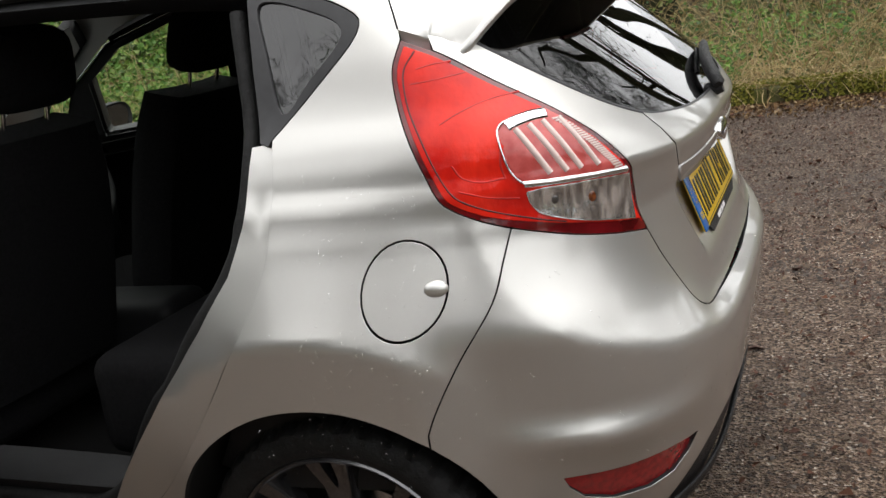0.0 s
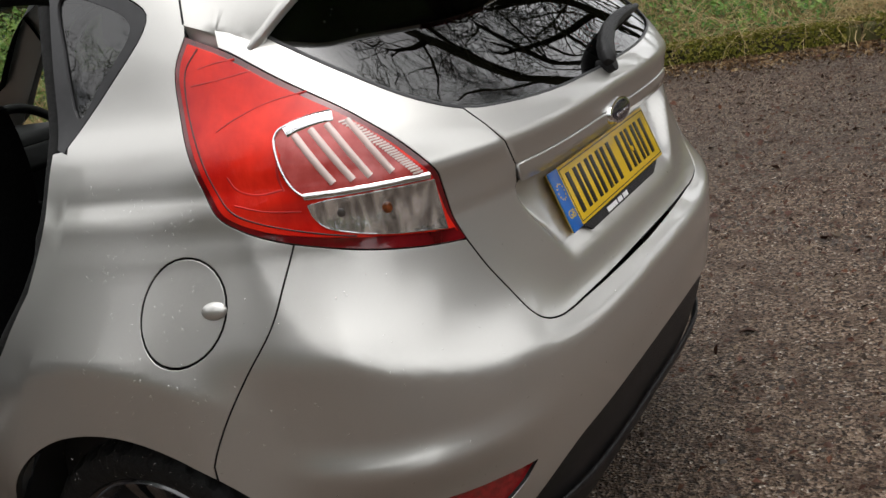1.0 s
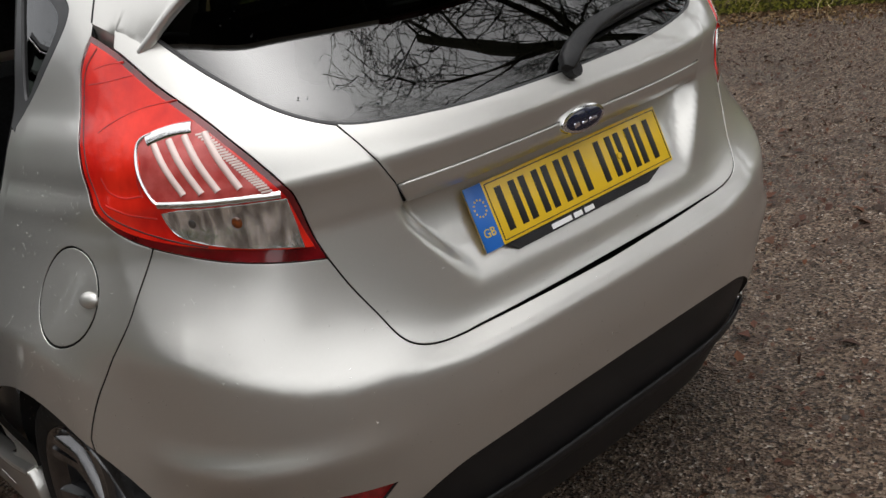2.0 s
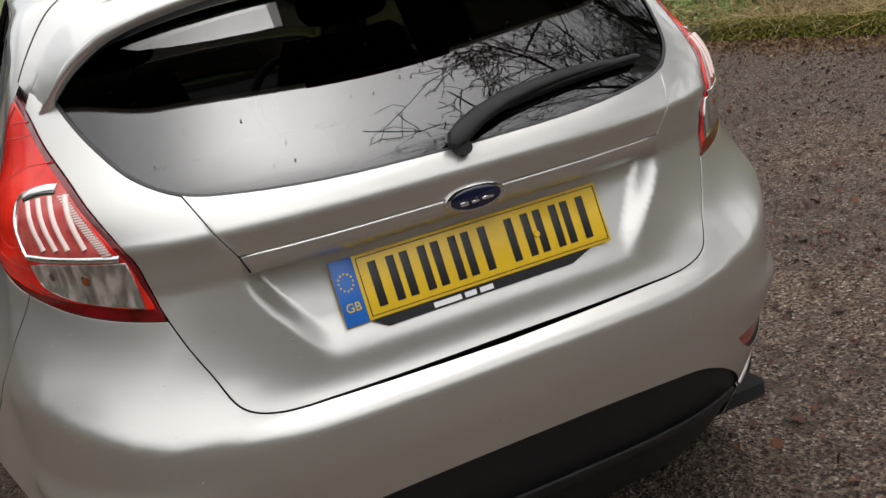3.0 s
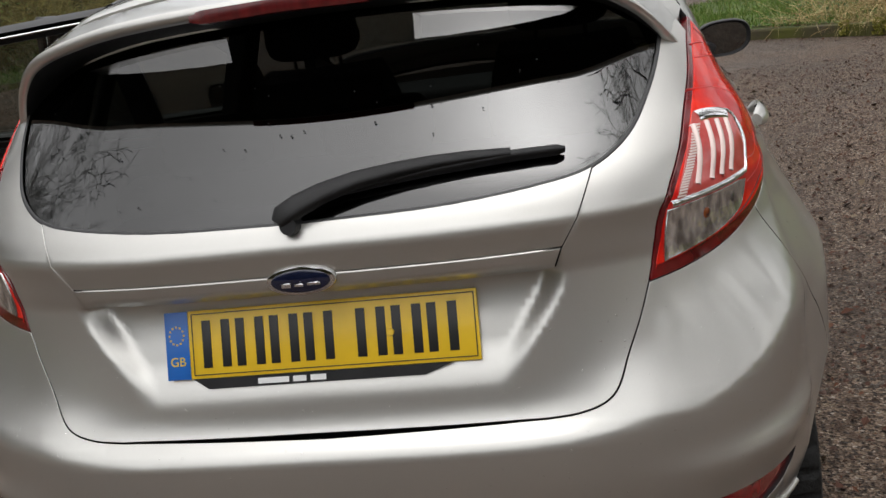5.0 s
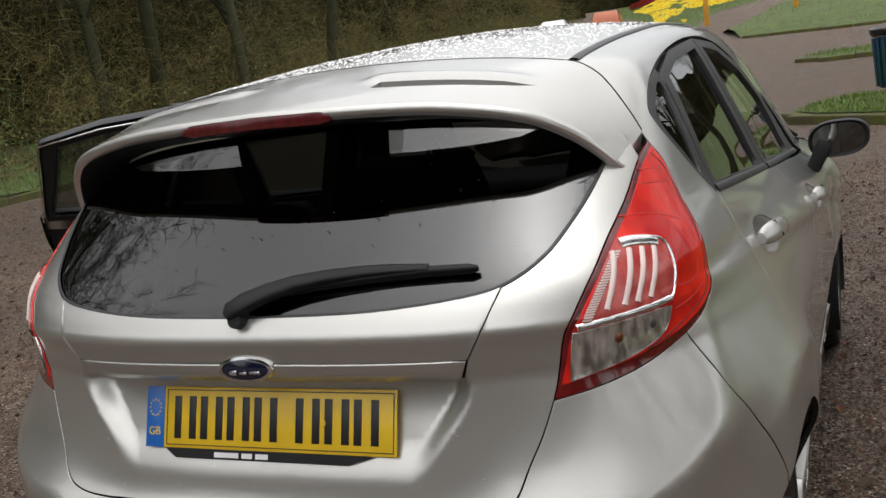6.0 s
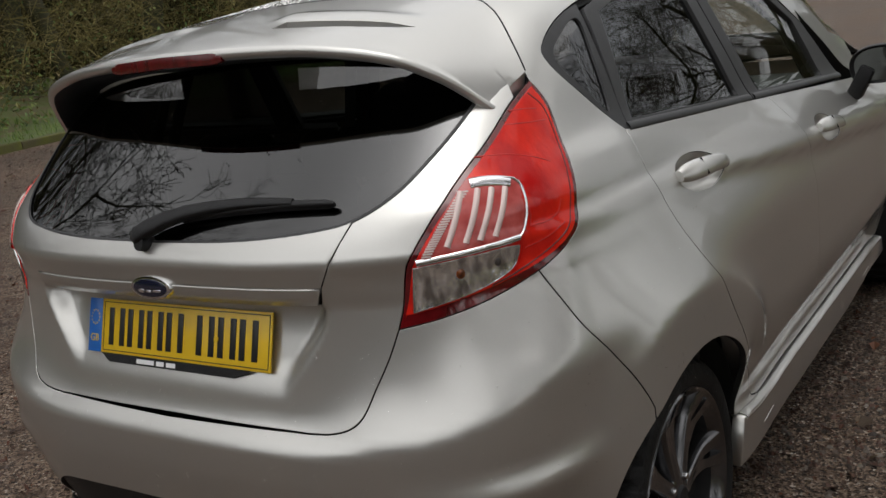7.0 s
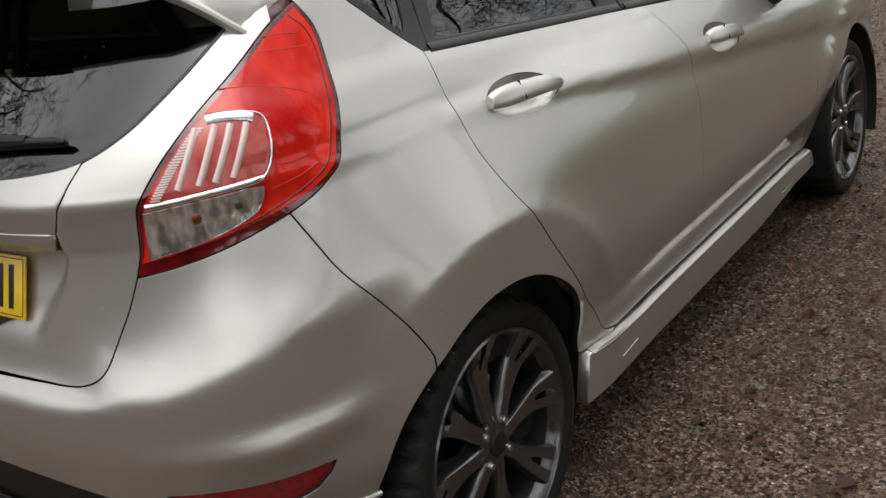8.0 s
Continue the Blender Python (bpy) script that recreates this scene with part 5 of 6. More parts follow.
# ---- the ground and what grows on it ----
def spectrum(name, colours, rough=0.8, bump=0.0, spec=0.3, noisy=0.0, noise_scale=6.0):
    """Each loose piece of the mesh takes its own colour from a row of colours."""
    m = bpy.data.materials.new(name)
    m.use_nodes = True
    nt = m.node_tree
    b = nt.nodes["Principled BSDF"]
    b.inputs["Roughness"].default_value, b.inputs["Specular IOR Level"].default_value = rough, spec
    geo = nt.nodes.new("ShaderNodeNewGeometry")
    cr = nt.nodes.new("ShaderNodeValToRGB")
    while len(cr.color_ramp.elements) < len(colours):
        cr.color_ramp.elements.new(0.5)
    for i, c in enumerate(colours):
        cr.color_ramp.elements[i].position = i / (len(colours) - 1)
        cr.color_ramp.elements[i].color = (*c, 1)
    nt.links.new(geo.outputs["Random Per Island"], cr.inputs[0])
    nt.links.new(cr.outputs[0], b.inputs["Base Color"])
    return m


def asphalt():
    """Old wet asphalt: grit of many tones, damp patches, brown litter trodden in."""
    m = bpy.data.materials.new("wet_asphalt")
    m.use_nodes = True
    nt = m.node_tree
    b = nt.nodes["Principled BSDF"]
    tc = nt.nodes.new("ShaderNodeTexCoord")

    def noise_at(scale, detail, lo, hi):
        n = nt.nodes.new("ShaderNodeTexNoise")
        n.inputs["Scale"].default_value, n.inputs["Detail"].default_value = scale, detail
        nt.links.new(tc.outputs["Object"], n.inputs["Vector"])
        r = nt.nodes.new("ShaderNodeMapRange")
        r.inputs["From Min"].default_value, r.inputs["From Max"].default_value = lo, hi
        nt.links.new(n.outputs["Fac"], r.inputs["Value"])
        return r.outputs[0], n

    vor = nt.nodes.new("ShaderNodeTexVoronoi")
    vor.inputs["Scale"].default_value = 125
    nt.links.new(tc.outputs["Object"], vor.inputs["Vector"])
    sep = nt.nodes.new("ShaderNodeSeparateColor")
    nt.links.new(vor.outputs["Color"], sep.inputs[0])
    cr = nt.nodes.new("ShaderNodeValToRGB")
    tones = [(0.0, (0.038, 0.025, 0.017)), (0.25, (0.086, 0.056, 0.038)), (0.55, (0.168, 0.117, 0.082)), (0.86, (0.232, 0.168, 0.122)), (0.95, (0.29, 0.23, 0.18)), (1.0, (0.48, 0.43, 0.37))]
    while len(cr.color_ramp.elements) < len(tones):
        cr.color_ramp.elements.new(0.5)
    for e, (p, c) in zip(cr.color_ramp.elements, tones):
        e.position, e.color = p, (*c, 1)
    nt.links.new(sep.outputs[0], cr.inputs[0])
    litter, _ = noise_at(9, 8, 0.52, 0.66)
    big, _ = noise_at(0.7, 5, 0.35, 0.7)
    mix1 = nt.nodes.new("ShaderNodeMix")
    mix1.data_type = "RGBA"
    mix1.inputs["B"].default_value = (0.085, 0.053, 0.036, 1)
    nt.links.new(litter, mix1.inputs["Factor"])
    nt.links.new(cr.outputs[0], mix1.inputs["A"])
    crumbs, _ = noise_at(60, 5, 0.53, 0.60)
    mix2 = nt.nodes.new("ShaderNodeMix")
    mix2.data_type = "RGBA"
    mix2.inputs["B"].default_value = (0.026, 0.015, 0.010, 1)
    nt.links.new(crumbs, mix2.inputs["Factor"])
    nt.links.new(mix1.outputs["Result"], mix2.inputs["A"])
    hs = nt.nodes.new("ShaderNodeHueSaturation")
    nt.links.new(mix2.outputs["Result"], hs.inputs["Color"])
    val = nt.nodes.new("ShaderNodeMapRange")
    val.inputs["To Min"].default_value, val.inputs["To Max"].default_value = 0.75, 1.3
    nt.links.new(big, val.inputs["Value"])
    nt.links.new(val.outputs[0], hs.inputs["Value"])
    nt.links.new(hs.outputs[0], b.inputs["Base Color"])
    rg = nt.nodes.new("ShaderNodeMapRange")
    rg.inputs["To Min"].default_value, rg.inputs["To Max"].default_value = 0.55, 0.85
    b.inputs["Specular IOR Level"].default_value = 0.3
    nt.links.new(big, rg.inputs["Value"])
    nt.links.new(rg.outputs[0], b.inputs["Roughness"])
    _, fine = noise_at(90, 8, 0, 1)
    add = nt.nodes.new("ShaderNodeMath")
    nt.links.new(fine.outputs["Fac"], add.inputs[0])
    nt.links.new(vor.outputs["Distance"], add.inputs[1])
    bp = nt.nodes.new("ShaderNodeBump")
    bp.inputs["Strength"].default_value, bp.inputs["Distance"].default_value = 1.0, 0.013
    nt.links.new(add.outputs[0], bp.inputs["Height"])
    nt.links.new(bp.outputs[0], b.inputs["Normal"])
    return m


ASPHALT = asphalt()
TURF = material("verge_turf", (0.078, 0.118, 0.020), 0.9, second=(0.052, 0.066, 0.020), scale=2.6, bump=0.9, bump_scale=45)
SOIL = material("leafy_soil", (0.095, 0.070, 0.036), 0.95, second=(0.075, 0.115, 0.022), scale=2.2, bump=1.0, bump_scale=30)
# backing of the wood: the shade between its twigs is in this colour
WOOD_SHADE = material("wood_shade_backing", (0.028, 0.024, 0.011), 1.0, second=(0.010, 0.011, 0.005), scale=1.4, bump=1.0, bump_scale=9, spec=0.0)
KERB = material("mossy_kerb", (0.066, 0.052, 0.034), 0.95, second=(0.090, 0.098, 0.014), scale=3.2, bump=0.9, bump_scale=55)
BLADES = spectrum("grass_blades", [(0.045, 0.10, 0.012), (0.09, 0.17, 0.02), (0.13, 0.20, 0.03), (0.20, 0.21, 0.07)], 0.6)
LEAVES = spectrum("bramble_leaves", [(0.033, 0.072, 0.018), (0.072, 0.13, 0.029), (0.111, 0.182, 0.039), (0.156, 0.182, 0.046), (0.169, 0.117, 0.046)], 0.5, spec=0.4)
TWIGS = spectrum("hedge_twigs", [(0.045, 0.036, 0.014), (0.11, 0.090, 0.028), (0.18, 0.150, 0.045), (0.06, 0.050, 0.018), (0.26, 0.22, 0.08)], 0.85)
OCHRE = spectrum("dead_leaves", [(0.10, 0.058, 0.026), (0.17, 0.095, 0.040), (0.27, 0.18, 0.085), (0.06, 0.034, 0.018), (0.12, 0.060, 0.026), (0.38, 0.29, 0.17)], 0.8)
STRAW = spectrum("dead_stems", [(0.27, 0.185, 0.083), (0.45, 0.335, 0.155), (0.56, 0.45, 0.245), (0.20, 0.133, 0.065)], 0.85)
BARK = material("wet_bark", (0.046, 0.042, 0.024), 0.9, second=(0.030, 0.034, 0.014), scale=5.0, bump=0.9, bump_scale=30, spec=0.2)
GRIT = spectrum("loose_grit", [(0.03, 0.022, 0.017), (0.06, 0.045, 0.035), (0.10, 0.075, 0.06), (0.10, 0.045, 0.03), (0.05, 0.035, 0.028), (0.17, 0.145, 0.12)], 0.6, spec=0.4)
LITTER = spectrum("leaf_litter", [(0.036, 0.018, 0.012), (0.075, 0.028, 0.016), (0.045, 0.022, 0.014), (0.09, 0.034, 0.018), (0.035, 0.022, 0.015), (0.13, 0.050, 0.024), (0.05, 0.03, 0.02), (0.028, 0.016, 0.011), (0.20, 0.15, 0.10)], 0.7)
MOSS = spectrum("kerb_moss", [(0.135, 0.145, 0.018), (0.21, 0.21, 0.028), (0.275, 0.255, 0.046), (0.155, 0.17, 0.022)], 0.9)
NETTLE = spectrum("fresh_leaves", [(0.06, 0.132, 0.019), (0.108, 0.228, 0.036), (0.168, 0.3, 0.05), (0.24, 0.312, 0.072)], 0.5, spec=0.4)
PETALS = spectrum("daffodil_yellow", [(0.75, 0.50, 0.01), (0.85, 0.62, 0.02), (0.80, 0.70, 0.10)], 0.6)
rng = np.random.default_rng(11)


def height(x, y):
    y = np.asarray(y, float)
    far = np.clip(y - 20, 0, 45)
    return 0.0013 * far ** 2 + 0.0585 * np.maximum(y - 65, 0)


def raw(name, verts, faces, mat, label, category, kind="stuff", smooth=False):
    me = bpy.data.meshes.new(name)
    me.from_pydata(verts if isinstance(verts, list) else verts.tolist(), [], faces if isinstance(faces, list) else faces.tolist())
    me.materials.append(mat)
    if smooth:
        me.shade_smooth()
    return tagged(new(name, me), label, category, kind=kind)


xs = np.concatenate([np.linspace(-400, -60, 9), np.linspace(-50, 50, 41), np.linspace(60, 400, 9)])
ys = np.concatenate([np.linspace(-400, -20, 9), np.linspace(-15, 90, 71), np.linspace(110, 700, 12)])
gx, gy = np.meshgrid(xs, ys)
n = len(xs)
raw("ground", np.stack([gx.ravel(), gy.ravel(), height(gx, gy).ravel()], 1), [(j * n + i, j * n + i + 1, (j + 1) * n + i + 1, (j + 1) * n + i) for j in range(len(ys) - 1) for i in range(n - 1)],
    ASPHALT, "dark wet gritty asphalt of a car park", "ground", "structure", True)


def inside(poly, p):
    """Which points lie in a polygon of the plan."""
    poly = np.array(poly)
    res = np.zeros(len(p), bool)
    for a, b in zip(poly, np.roll(poly, -1, 0)):
        c = (a[1] > p[:, 1]) != (b[1] > p[:, 1])
        res ^= c & (p[:, 0] < (b[0] - a[0]) * (p[:, 1] - a[1]) / (b[1] - a[1] + 1e-12) + a[0])
    return res


def from_edge(line, p):
    """Distance from a polyline in the plan."""
    best = np.full(len(p), 1e9)
    line = np.array(line, float)
    for a, b in zip(line, line[1:]):
        ab = b - a
        t = np.clip(((p - a) @ ab) / (ab @ ab), 0, 1)
        best = np.minimum(best, np.linalg.norm(p - a - t[:, None] * ab, axis=1))
    return best


def verge(name, poly, edge, top, mat, label, cell=0.5):
    """Raised ground inside a polygon, with its surface from top(points, distance from the kerb)."""
    lo, hi = np.min(poly, 0), np.max(poly, 0)
    loop = dense([np.array(q, float) for q in poly], cell)
    g = np.stack([v.ravel() for v in np.meshgrid(np.arange(lo[0], hi[0], cell), np.arange(lo[1], hi[1], cell))], 1)
    g = g + rng.uniform(-0.15, 0.15, g.shape) * cell
    g = g[inside(poly, g)]
    g = g[from_edge([*poly, poly[0]], g) > 0.4 * cell]
    k = len(loop)
    co, _, tris, _, _, _ = geometry.delaunay_2d_cdt([Vector(q) for q in loop] + [Vector(q) for q in g], [(i, (i + 1) % k) for i in range(k)], [], 1, 1e-6)
    uv = np.array([tuple(q) for q in co])
    z = height(uv[:, 0], uv[:, 1]) + top(uv, from_edge(edge, uv))
    return raw(name, np.column_stack([uv, z]), [list(t) for t in tris], mat, label, "verge", "structure", True)


kerb_shapes = {}


def kerb(line, label, length=0.9, tall=0.13):
    """A row of separate kerb stones along a line of the plan."""
    base = new("kerb")
    tagged(base, label, "kerb", kind="structure")
    line = [np.array(q, float) for q in line]
    if not kerb_shapes:
        for i in range(5):
            bm = box_bm((-0.445, -0.065, -0.10), (0.445, 0.065, 0.0), 0.014, 2)
            for v in bm.verts:
                v.co += Vector(noise.noise_vector(v.co * 7 + Vector((i * 9, 0, 0)))) * 0.010
            me = bpy.data.meshes.new("kerb_stone")
            bmesh.ops.recalc_face_normals(bm, faces=bm.faces[:])
            bm.to_mesh(me)
            bm.free()
            me.materials.append(KERB)
            kerb_shapes[i] = me
    total = [0.0]
    for a, b in zip(line, line[1:]):
        total.append(total[-1] + np.linalg.norm(b - a))
    at = length / 2
    k = 0
    while at < total[-1]:
        i = max(j for j in range(len(line) - 1) if total[j] <= at)
        f = (at - total[i]) / (total[i + 1] - total[i])
        p = line[i] + (line[i + 1] - line[i]) * f
        d = line[i + 1] - line[i]
        ob = new("kerb_stone", kerb_shapes[k % 5])
        ob.parent = base
        ob.matrix_basis = pose(p[0], p[1], float(height(p[0], p[1])) + tall + random.uniform(-0.012, 0.008), random.uniform(-3, 3), random.uniform(-0.8, 0.8), math.degrees(math.atan2(d[1], d[0])) + random.uniform(-1, 1)) @ Matrix.Diagonal((length / 0.905, 1, (tall + 0.05) / 0.10, 1))
        at += length
        k += 1


RIGHT_KERB = [tuple(q) for q in spline([(8.2, -22), (7.3, -10), (6.75, -4), (6.45, -0.5), (6.25, 1.5), (5.6, 5.2), (5.0, 7.6), (3.8, 10.0), (2.4, 11.6), (1.0, 12.5), (0.2, 13.2)], 4)]
TIP = [(0.2, 13.2), (-0.15, 13.8), (0.1, 14.7), (1.2, 16.4), (4.0, 18.0), (10.0, 19.5), (26, 22)]
RIGHT_POLY = RIGHT_KERB + TIP[1:] + [(26, -22)]
LEFT_KERB = [tuple(q) for q in spline([(-10.2, -22), (-11.0, -6), (-12.06, 8.6), (-12.6, 11.5), (-14.2, 22), (-17.0, 38), (-20.5, 52)], 5)]
LEFT_POLY = LEFT_KERB + [(-60, 60), (-60, -22)]
kerb(RIGHT_KERB, "mossy old concrete kerb at the edge of the asphalt")
kerb(TIP, "old concrete kerb round the end of the grass")
kerb(LEFT_KERB, "low concrete kerb before the hedge")


def right_top(p, d):
    bank = step(1.5, 6.0, d) * 1.3 * (1 - step(8.5, 12.0, p[:, 1]))
    return 0.125 + bank + 0.05 * np.sin(p[:, 0] * 2.1) * np.cos(p[:, 1] * 1.7) * step(0.3, 1.5, d)


def left_top(p, d):
    return 0.12 + 0.5 * step(2, 7, d) + 0.04 * np.sin(p[:, 1] * 1.3)


verge("bank", RIGHT_POLY, RIGHT_KERB, right_top, SOIL, "mossy leaf-strewn bank behind the kerb", 0.6)
verge("grass_verge", [(-0.05, 13.85), (0.25, 13.3), (1.05, 12.65), (2.45, 11.75), (3.8, 10.25), (4.6, 11.0), (7.0, 14.0), (9.8, 19.3), (4.0, 17.85), (1.25, 16.25), (0.15, 14.6)], RIGHT_KERB, lambda p, d: right_top(p, d) + 0.02, TURF, "green grass verge at the end of the kerb", 0.4)
verge("hedge_bank", LEFT_POLY, LEFT_KERB, left_top, SOIL, "leafy ground under the hedge", 1.5)
verge("grass_strip", [tuple(np.array(q) + (-0.08, 0)) for q in LEFT_KERB] + [(q[0] - 2.4, q[1]) for q in LEFT_KERB[::-1]], LEFT_KERB, lambda p, d: left_top(p, d) + 0.02, TURF, "strip of grass along the hedge", 0.8)

# far grass, beyond the road
FAR_A = [(-4.5, 47), (0, 46.2), (8, 46.5), (40, 52), (40, 95), (2, 95), (-4, 66), (-6, 52)]
FAR_B = [tuple(q) for q in spline([(-9.5, 50), (-7.6, 52), (-8.2, 62), (-6.5, 80), (-14, 95), (-22, 92), (-13, 66)], 5, True)]
ISLAND = [(-1.2, 31.5), (-0.2, 30.6), (14, 32.0), (14, 34.5), (0, 33.2)]
verge("far_grass", FAR_A, FAR_A, lambda p, d: 0.02 + 0.45 * np.minimum(d, 8) ** 0.8 * 0.35, TURF, "sloping green grass beyond the road", 1.5)
verge("daffodil_grass", FAR_B, FAR_B, lambda p, d: 0.02 + 0.12 * d, TURF, "grass slope with daffodils", 1.5)
verge("grass_island", ISLAND, ISLAND, lambda p, d: 0.13 + 0.02 * d, TURF, "small kerbed grass island in the road", 0.8)
kerb(FAR_A[:4], "far kerb along the grass", 1.2)
kerb(ISLAND[:3], "kerb of the grass island", 1.0)


def scatter_quads(points, normals, length, width, fold=0.3):
    """Folded leaf-like pieces, two triangles each."""
    k = len(points)
    t = rng.normal(size=(k, 3))
    t -= normals * np.sum(t * normals, 1)[:, None]
    t /= np.linalg.norm(t, axis=1)[:, None]
    b = np.cross(normals, t)
    L, W = length[:, None], width[:, None]
    v = np.stack([points - t * L / 2, points + b * W / 2 + normals * W * fold, points + t * L / 2, points - b * W / 2 + normals * W * fold], 1).reshape(-1, 3)
    i = np.arange(k)[:, None] * 4
    return v, np.concatenate([i + [0, 2, 1], i + [0, 3, 2]])


def strands(base, way, length, width, sag, segs=3, wander=0.25):
    """Thin three-sided stems that bend as they go."""
    k = len(base)
    pos, d = base.copy(), way / np.linalg.norm(way, axis=1)[:, None]
    verts, rows = [], []
    side = np.cross(d, rng.normal(size=(k, 3)))
    side /= np.linalg.norm(side, axis=1)[:, None]
    other = np.cross(d, side)
    for j in range(segs + 1):
        w = (width * (1 - 0.8 * j / segs))[:, None]
        rows.append(np.stack([pos + side * w, pos + (other * 0.87 - side * 0.5) * w, pos + (-other * 0.87 - side * 0.5) * w], 1))
        d = d + rng.normal(size=(k, 3)) * wander + np.array([0, 0, -1]) * sag[:, None]
        d /= np.linalg.norm(d, axis=1)[:, None]
        pos = pos + d * (length / segs)[:, None]
    v = np.stack(rows, 1).reshape(-1, 3)
    i = np.arange(k)[:, None] * (3 * (segs + 1))
    faces = []
    for j in range(segs):
        for a in range(3):
            c = (a + 1) % 3
            faces.append(i + [3 * j + a, 3 * j + c, 3 * j + 3 + c, 3 * j + 3 + a])
    return v, np.concatenate(faces)


def along(line, k, lo, hi, y0=-1e9, y1=1e9):
    """Random places beside a line, at distances from lo to hi on its outer side."""
    line = np.array(line, float)
    seg = np.linalg.norm(np.diff(line, axis=0), axis=1)
    mid = (line[1:, 1] + line[:-1, 1]) / 2
    w = seg * ((mid > y0) & (mid < y1))
    i = rng.choice(len(seg), k, p=w / w.sum())
    f = rng.random(k)[:, None]
    p = line[i] + (line[i + 1] - line[i]) * f
    d = (line[i + 1] - line[i]) / seg[i][:, None]
    nrm = np.stack([d[:, 1], -d[:, 0]], 1)
    return p, nrm, rng.uniform(lo, hi, k)


def bank_z(p, line, top):
    return height(p[:, 0], p[:, 1]) + top(p, from_edge(line, p))


# right bank: bramble, ivy and dead stems
def right_growth():
    line = RIGHT_KERB[:-8]
    p, nrm, d = along(line, 30000, 0.25, 5.5)
    q = p + nrm * d[:, None]
    z = bank_z(q, RIGHT_KERB, right_top) + rng.random(len(q)) ** 2 * np.minimum(0.25 + 0.35 * d, 1.6) + 0.02
    nn = rng.normal(size=(len(q), 3)) * 0.6 + np.array([0, 0, 1])
    nn[:, :2] -= nrm * 0.8
    nn /= np.linalg.norm(nn, axis=1)[:, None]
    v, f = scatter_quads(np.column_stack([q, z]), nn, rng.uniform(0.03, 0.085, len(q)), rng.uniform(0.025, 0.06, len(q)))
    raw("bramble", v, f, LEAVES, "low bramble and ivy leaves on the bank", "bramble")
    p, nrm, d = along(line, 26000, 0.12, 2.4, -9, 9)
    q = p + nrm * d[:, None]
    keep = np.array([noise.noise(Vector((a * 0.8, b * 0.8, 5))) > 0.06 for a, b in q])
    q, d, nrm = q[keep], d[keep], nrm[keep]
    z = bank_z(q, RIGHT_KERB, right_top) + rng.random(len(q)) ** 1.6 * np.minimum(0.12 + 0.30 * d, 0.8) + 0.01
    nn = rng.normal(size=(len(q), 3)) * 0.5 + np.array([0, 0, 1])
    nn[:, :2] -= nrm * 0.6
    nn /= np.linalg.norm(nn, axis=1)[:, None]
    v, f = scatter_quads(np.column_stack([q, z]), nn, rng.uniform(0.03, 0.085, len(q)), rng.uniform(0.02, 0.05, len(q)))
    raw("nettles", v, f, NETTLE, "fresh green nettles and ivy at the foot of the bank", "nettles")
    p, nrm, d = along(line, 52000, -0.11, 0.14, -9, 11)
    d = np.where(d < -0.062, -0.074, d)
    q = p + nrm * d[:, None]
    keep = np.array([noise.noise(Vector((a * 1.7, b * 1.7, 9))) > -0.33 for a, b in q])
    q, d, nrm = q[keep], d[keep], nrm[keep]
    face = d < -0.062
    z = np.where(face, rng.uniform(0.02, 0.14, len(q)), 0.136 + rng.random(len(q)) ** 2 * 0.04)
    nn = np.where(face[:, None], np.column_stack([-nrm, np.full(len(q), 0.4)]), np.array([0.0, 0, 1])) + rng.normal(size=(len(q), 3)) * 0.4
    nn /= np.linalg.norm(nn, axis=1)[:, None]
    v, f = scatter_quads(np.column_stack([q, z]), nn, rng.uniform(0.014, 0.040, len(q)), rng.uniform(0.012, 0.030, len(q)), 0.5)
    raw("kerb_moss", v, f, MOSS, "yellow-green moss on the kerb", "moss")
    p, nrm, d = along(line, 21000, 0.12, 5.5)
    d = 0.12 + (d - 0.12) ** 1.5 / 5.38 ** 0.5
    q = p + nrm * d[:, None]
    base = np.column_stack([q, bank_z(q, RIGHT_KERB, right_top)])
    way = np.column_stack([rng.normal(size=(len(q), 2)) * 0.6, rng.uniform(0.3, 1.4, len(q))])
    way[:, :2] -= nrm * 0.35
    v, f = strands(base, way, rng.uniform(0.4, 1.9, len(q)) * np.minimum(0.45 + d / 3, 1.2), rng.uniform(0.002, 0.0065, len(q)), rng.uniform(0.05, 0.30, len(q)), 6)
    raw("dead_stems", v, f, STRAW, "straw-coloured dead bramble stems arching over the bank", "stems")
    p, nrm, d = along(line, 9000, -0.12, 0.75, -9, 11)
    q = p + nrm * d[:, None]
    lie = np.column_stack([rng.normal(size=(len(q), 2)), rng.uniform(-0.1, 0.5, len(q))])
    v, f = strands(np.column_stack([q, np.maximum(bank_z(q, RIGHT_KERB, right_top), 0.13) + 0.02 + 0.05 * rng.random(len(q))]), lie, rng.uniform(0.08, 0.32, len(q)), rng.uniform(0.0012, 0.0030, len(q)), rng.uniform(0.1, 0.4, len(q)), 3)
    raw("flattened_straw", v, f, STRAW, "flattened straw lying along the kerb", "straw")
    p, nrm, d = along(line, 17000, -0.85, -0.03, -9, 10)
    q = p + nrm * (d * rng.random(len(d)) ** 0.7)[:, None]
    v, f = scatter_quads(np.column_stack([q, np.full(len(q), 0.010)]), np.tile([0, 0, 1.0], (len(q), 1)) + rng.normal(size=(len(q), 3)) * 0.35, rng.uniform(0.014, 0.060, len(q)), rng.uniform(0.01, 0.034, len(q)))
    raw("dead_leaves", v, f, OCHRE, "ochre dead leaves gathered at the foot of the kerb", "dead leaves")
    q = np.column_stack([rng.uniform(6.0, 11.0, 42000), rng.uniform(4.5, 12, 42000)])
    d = from_edge(RIGHT_KERB, q)
    keep = inside(RIGHT_POLY, q) & (d > 1.2)
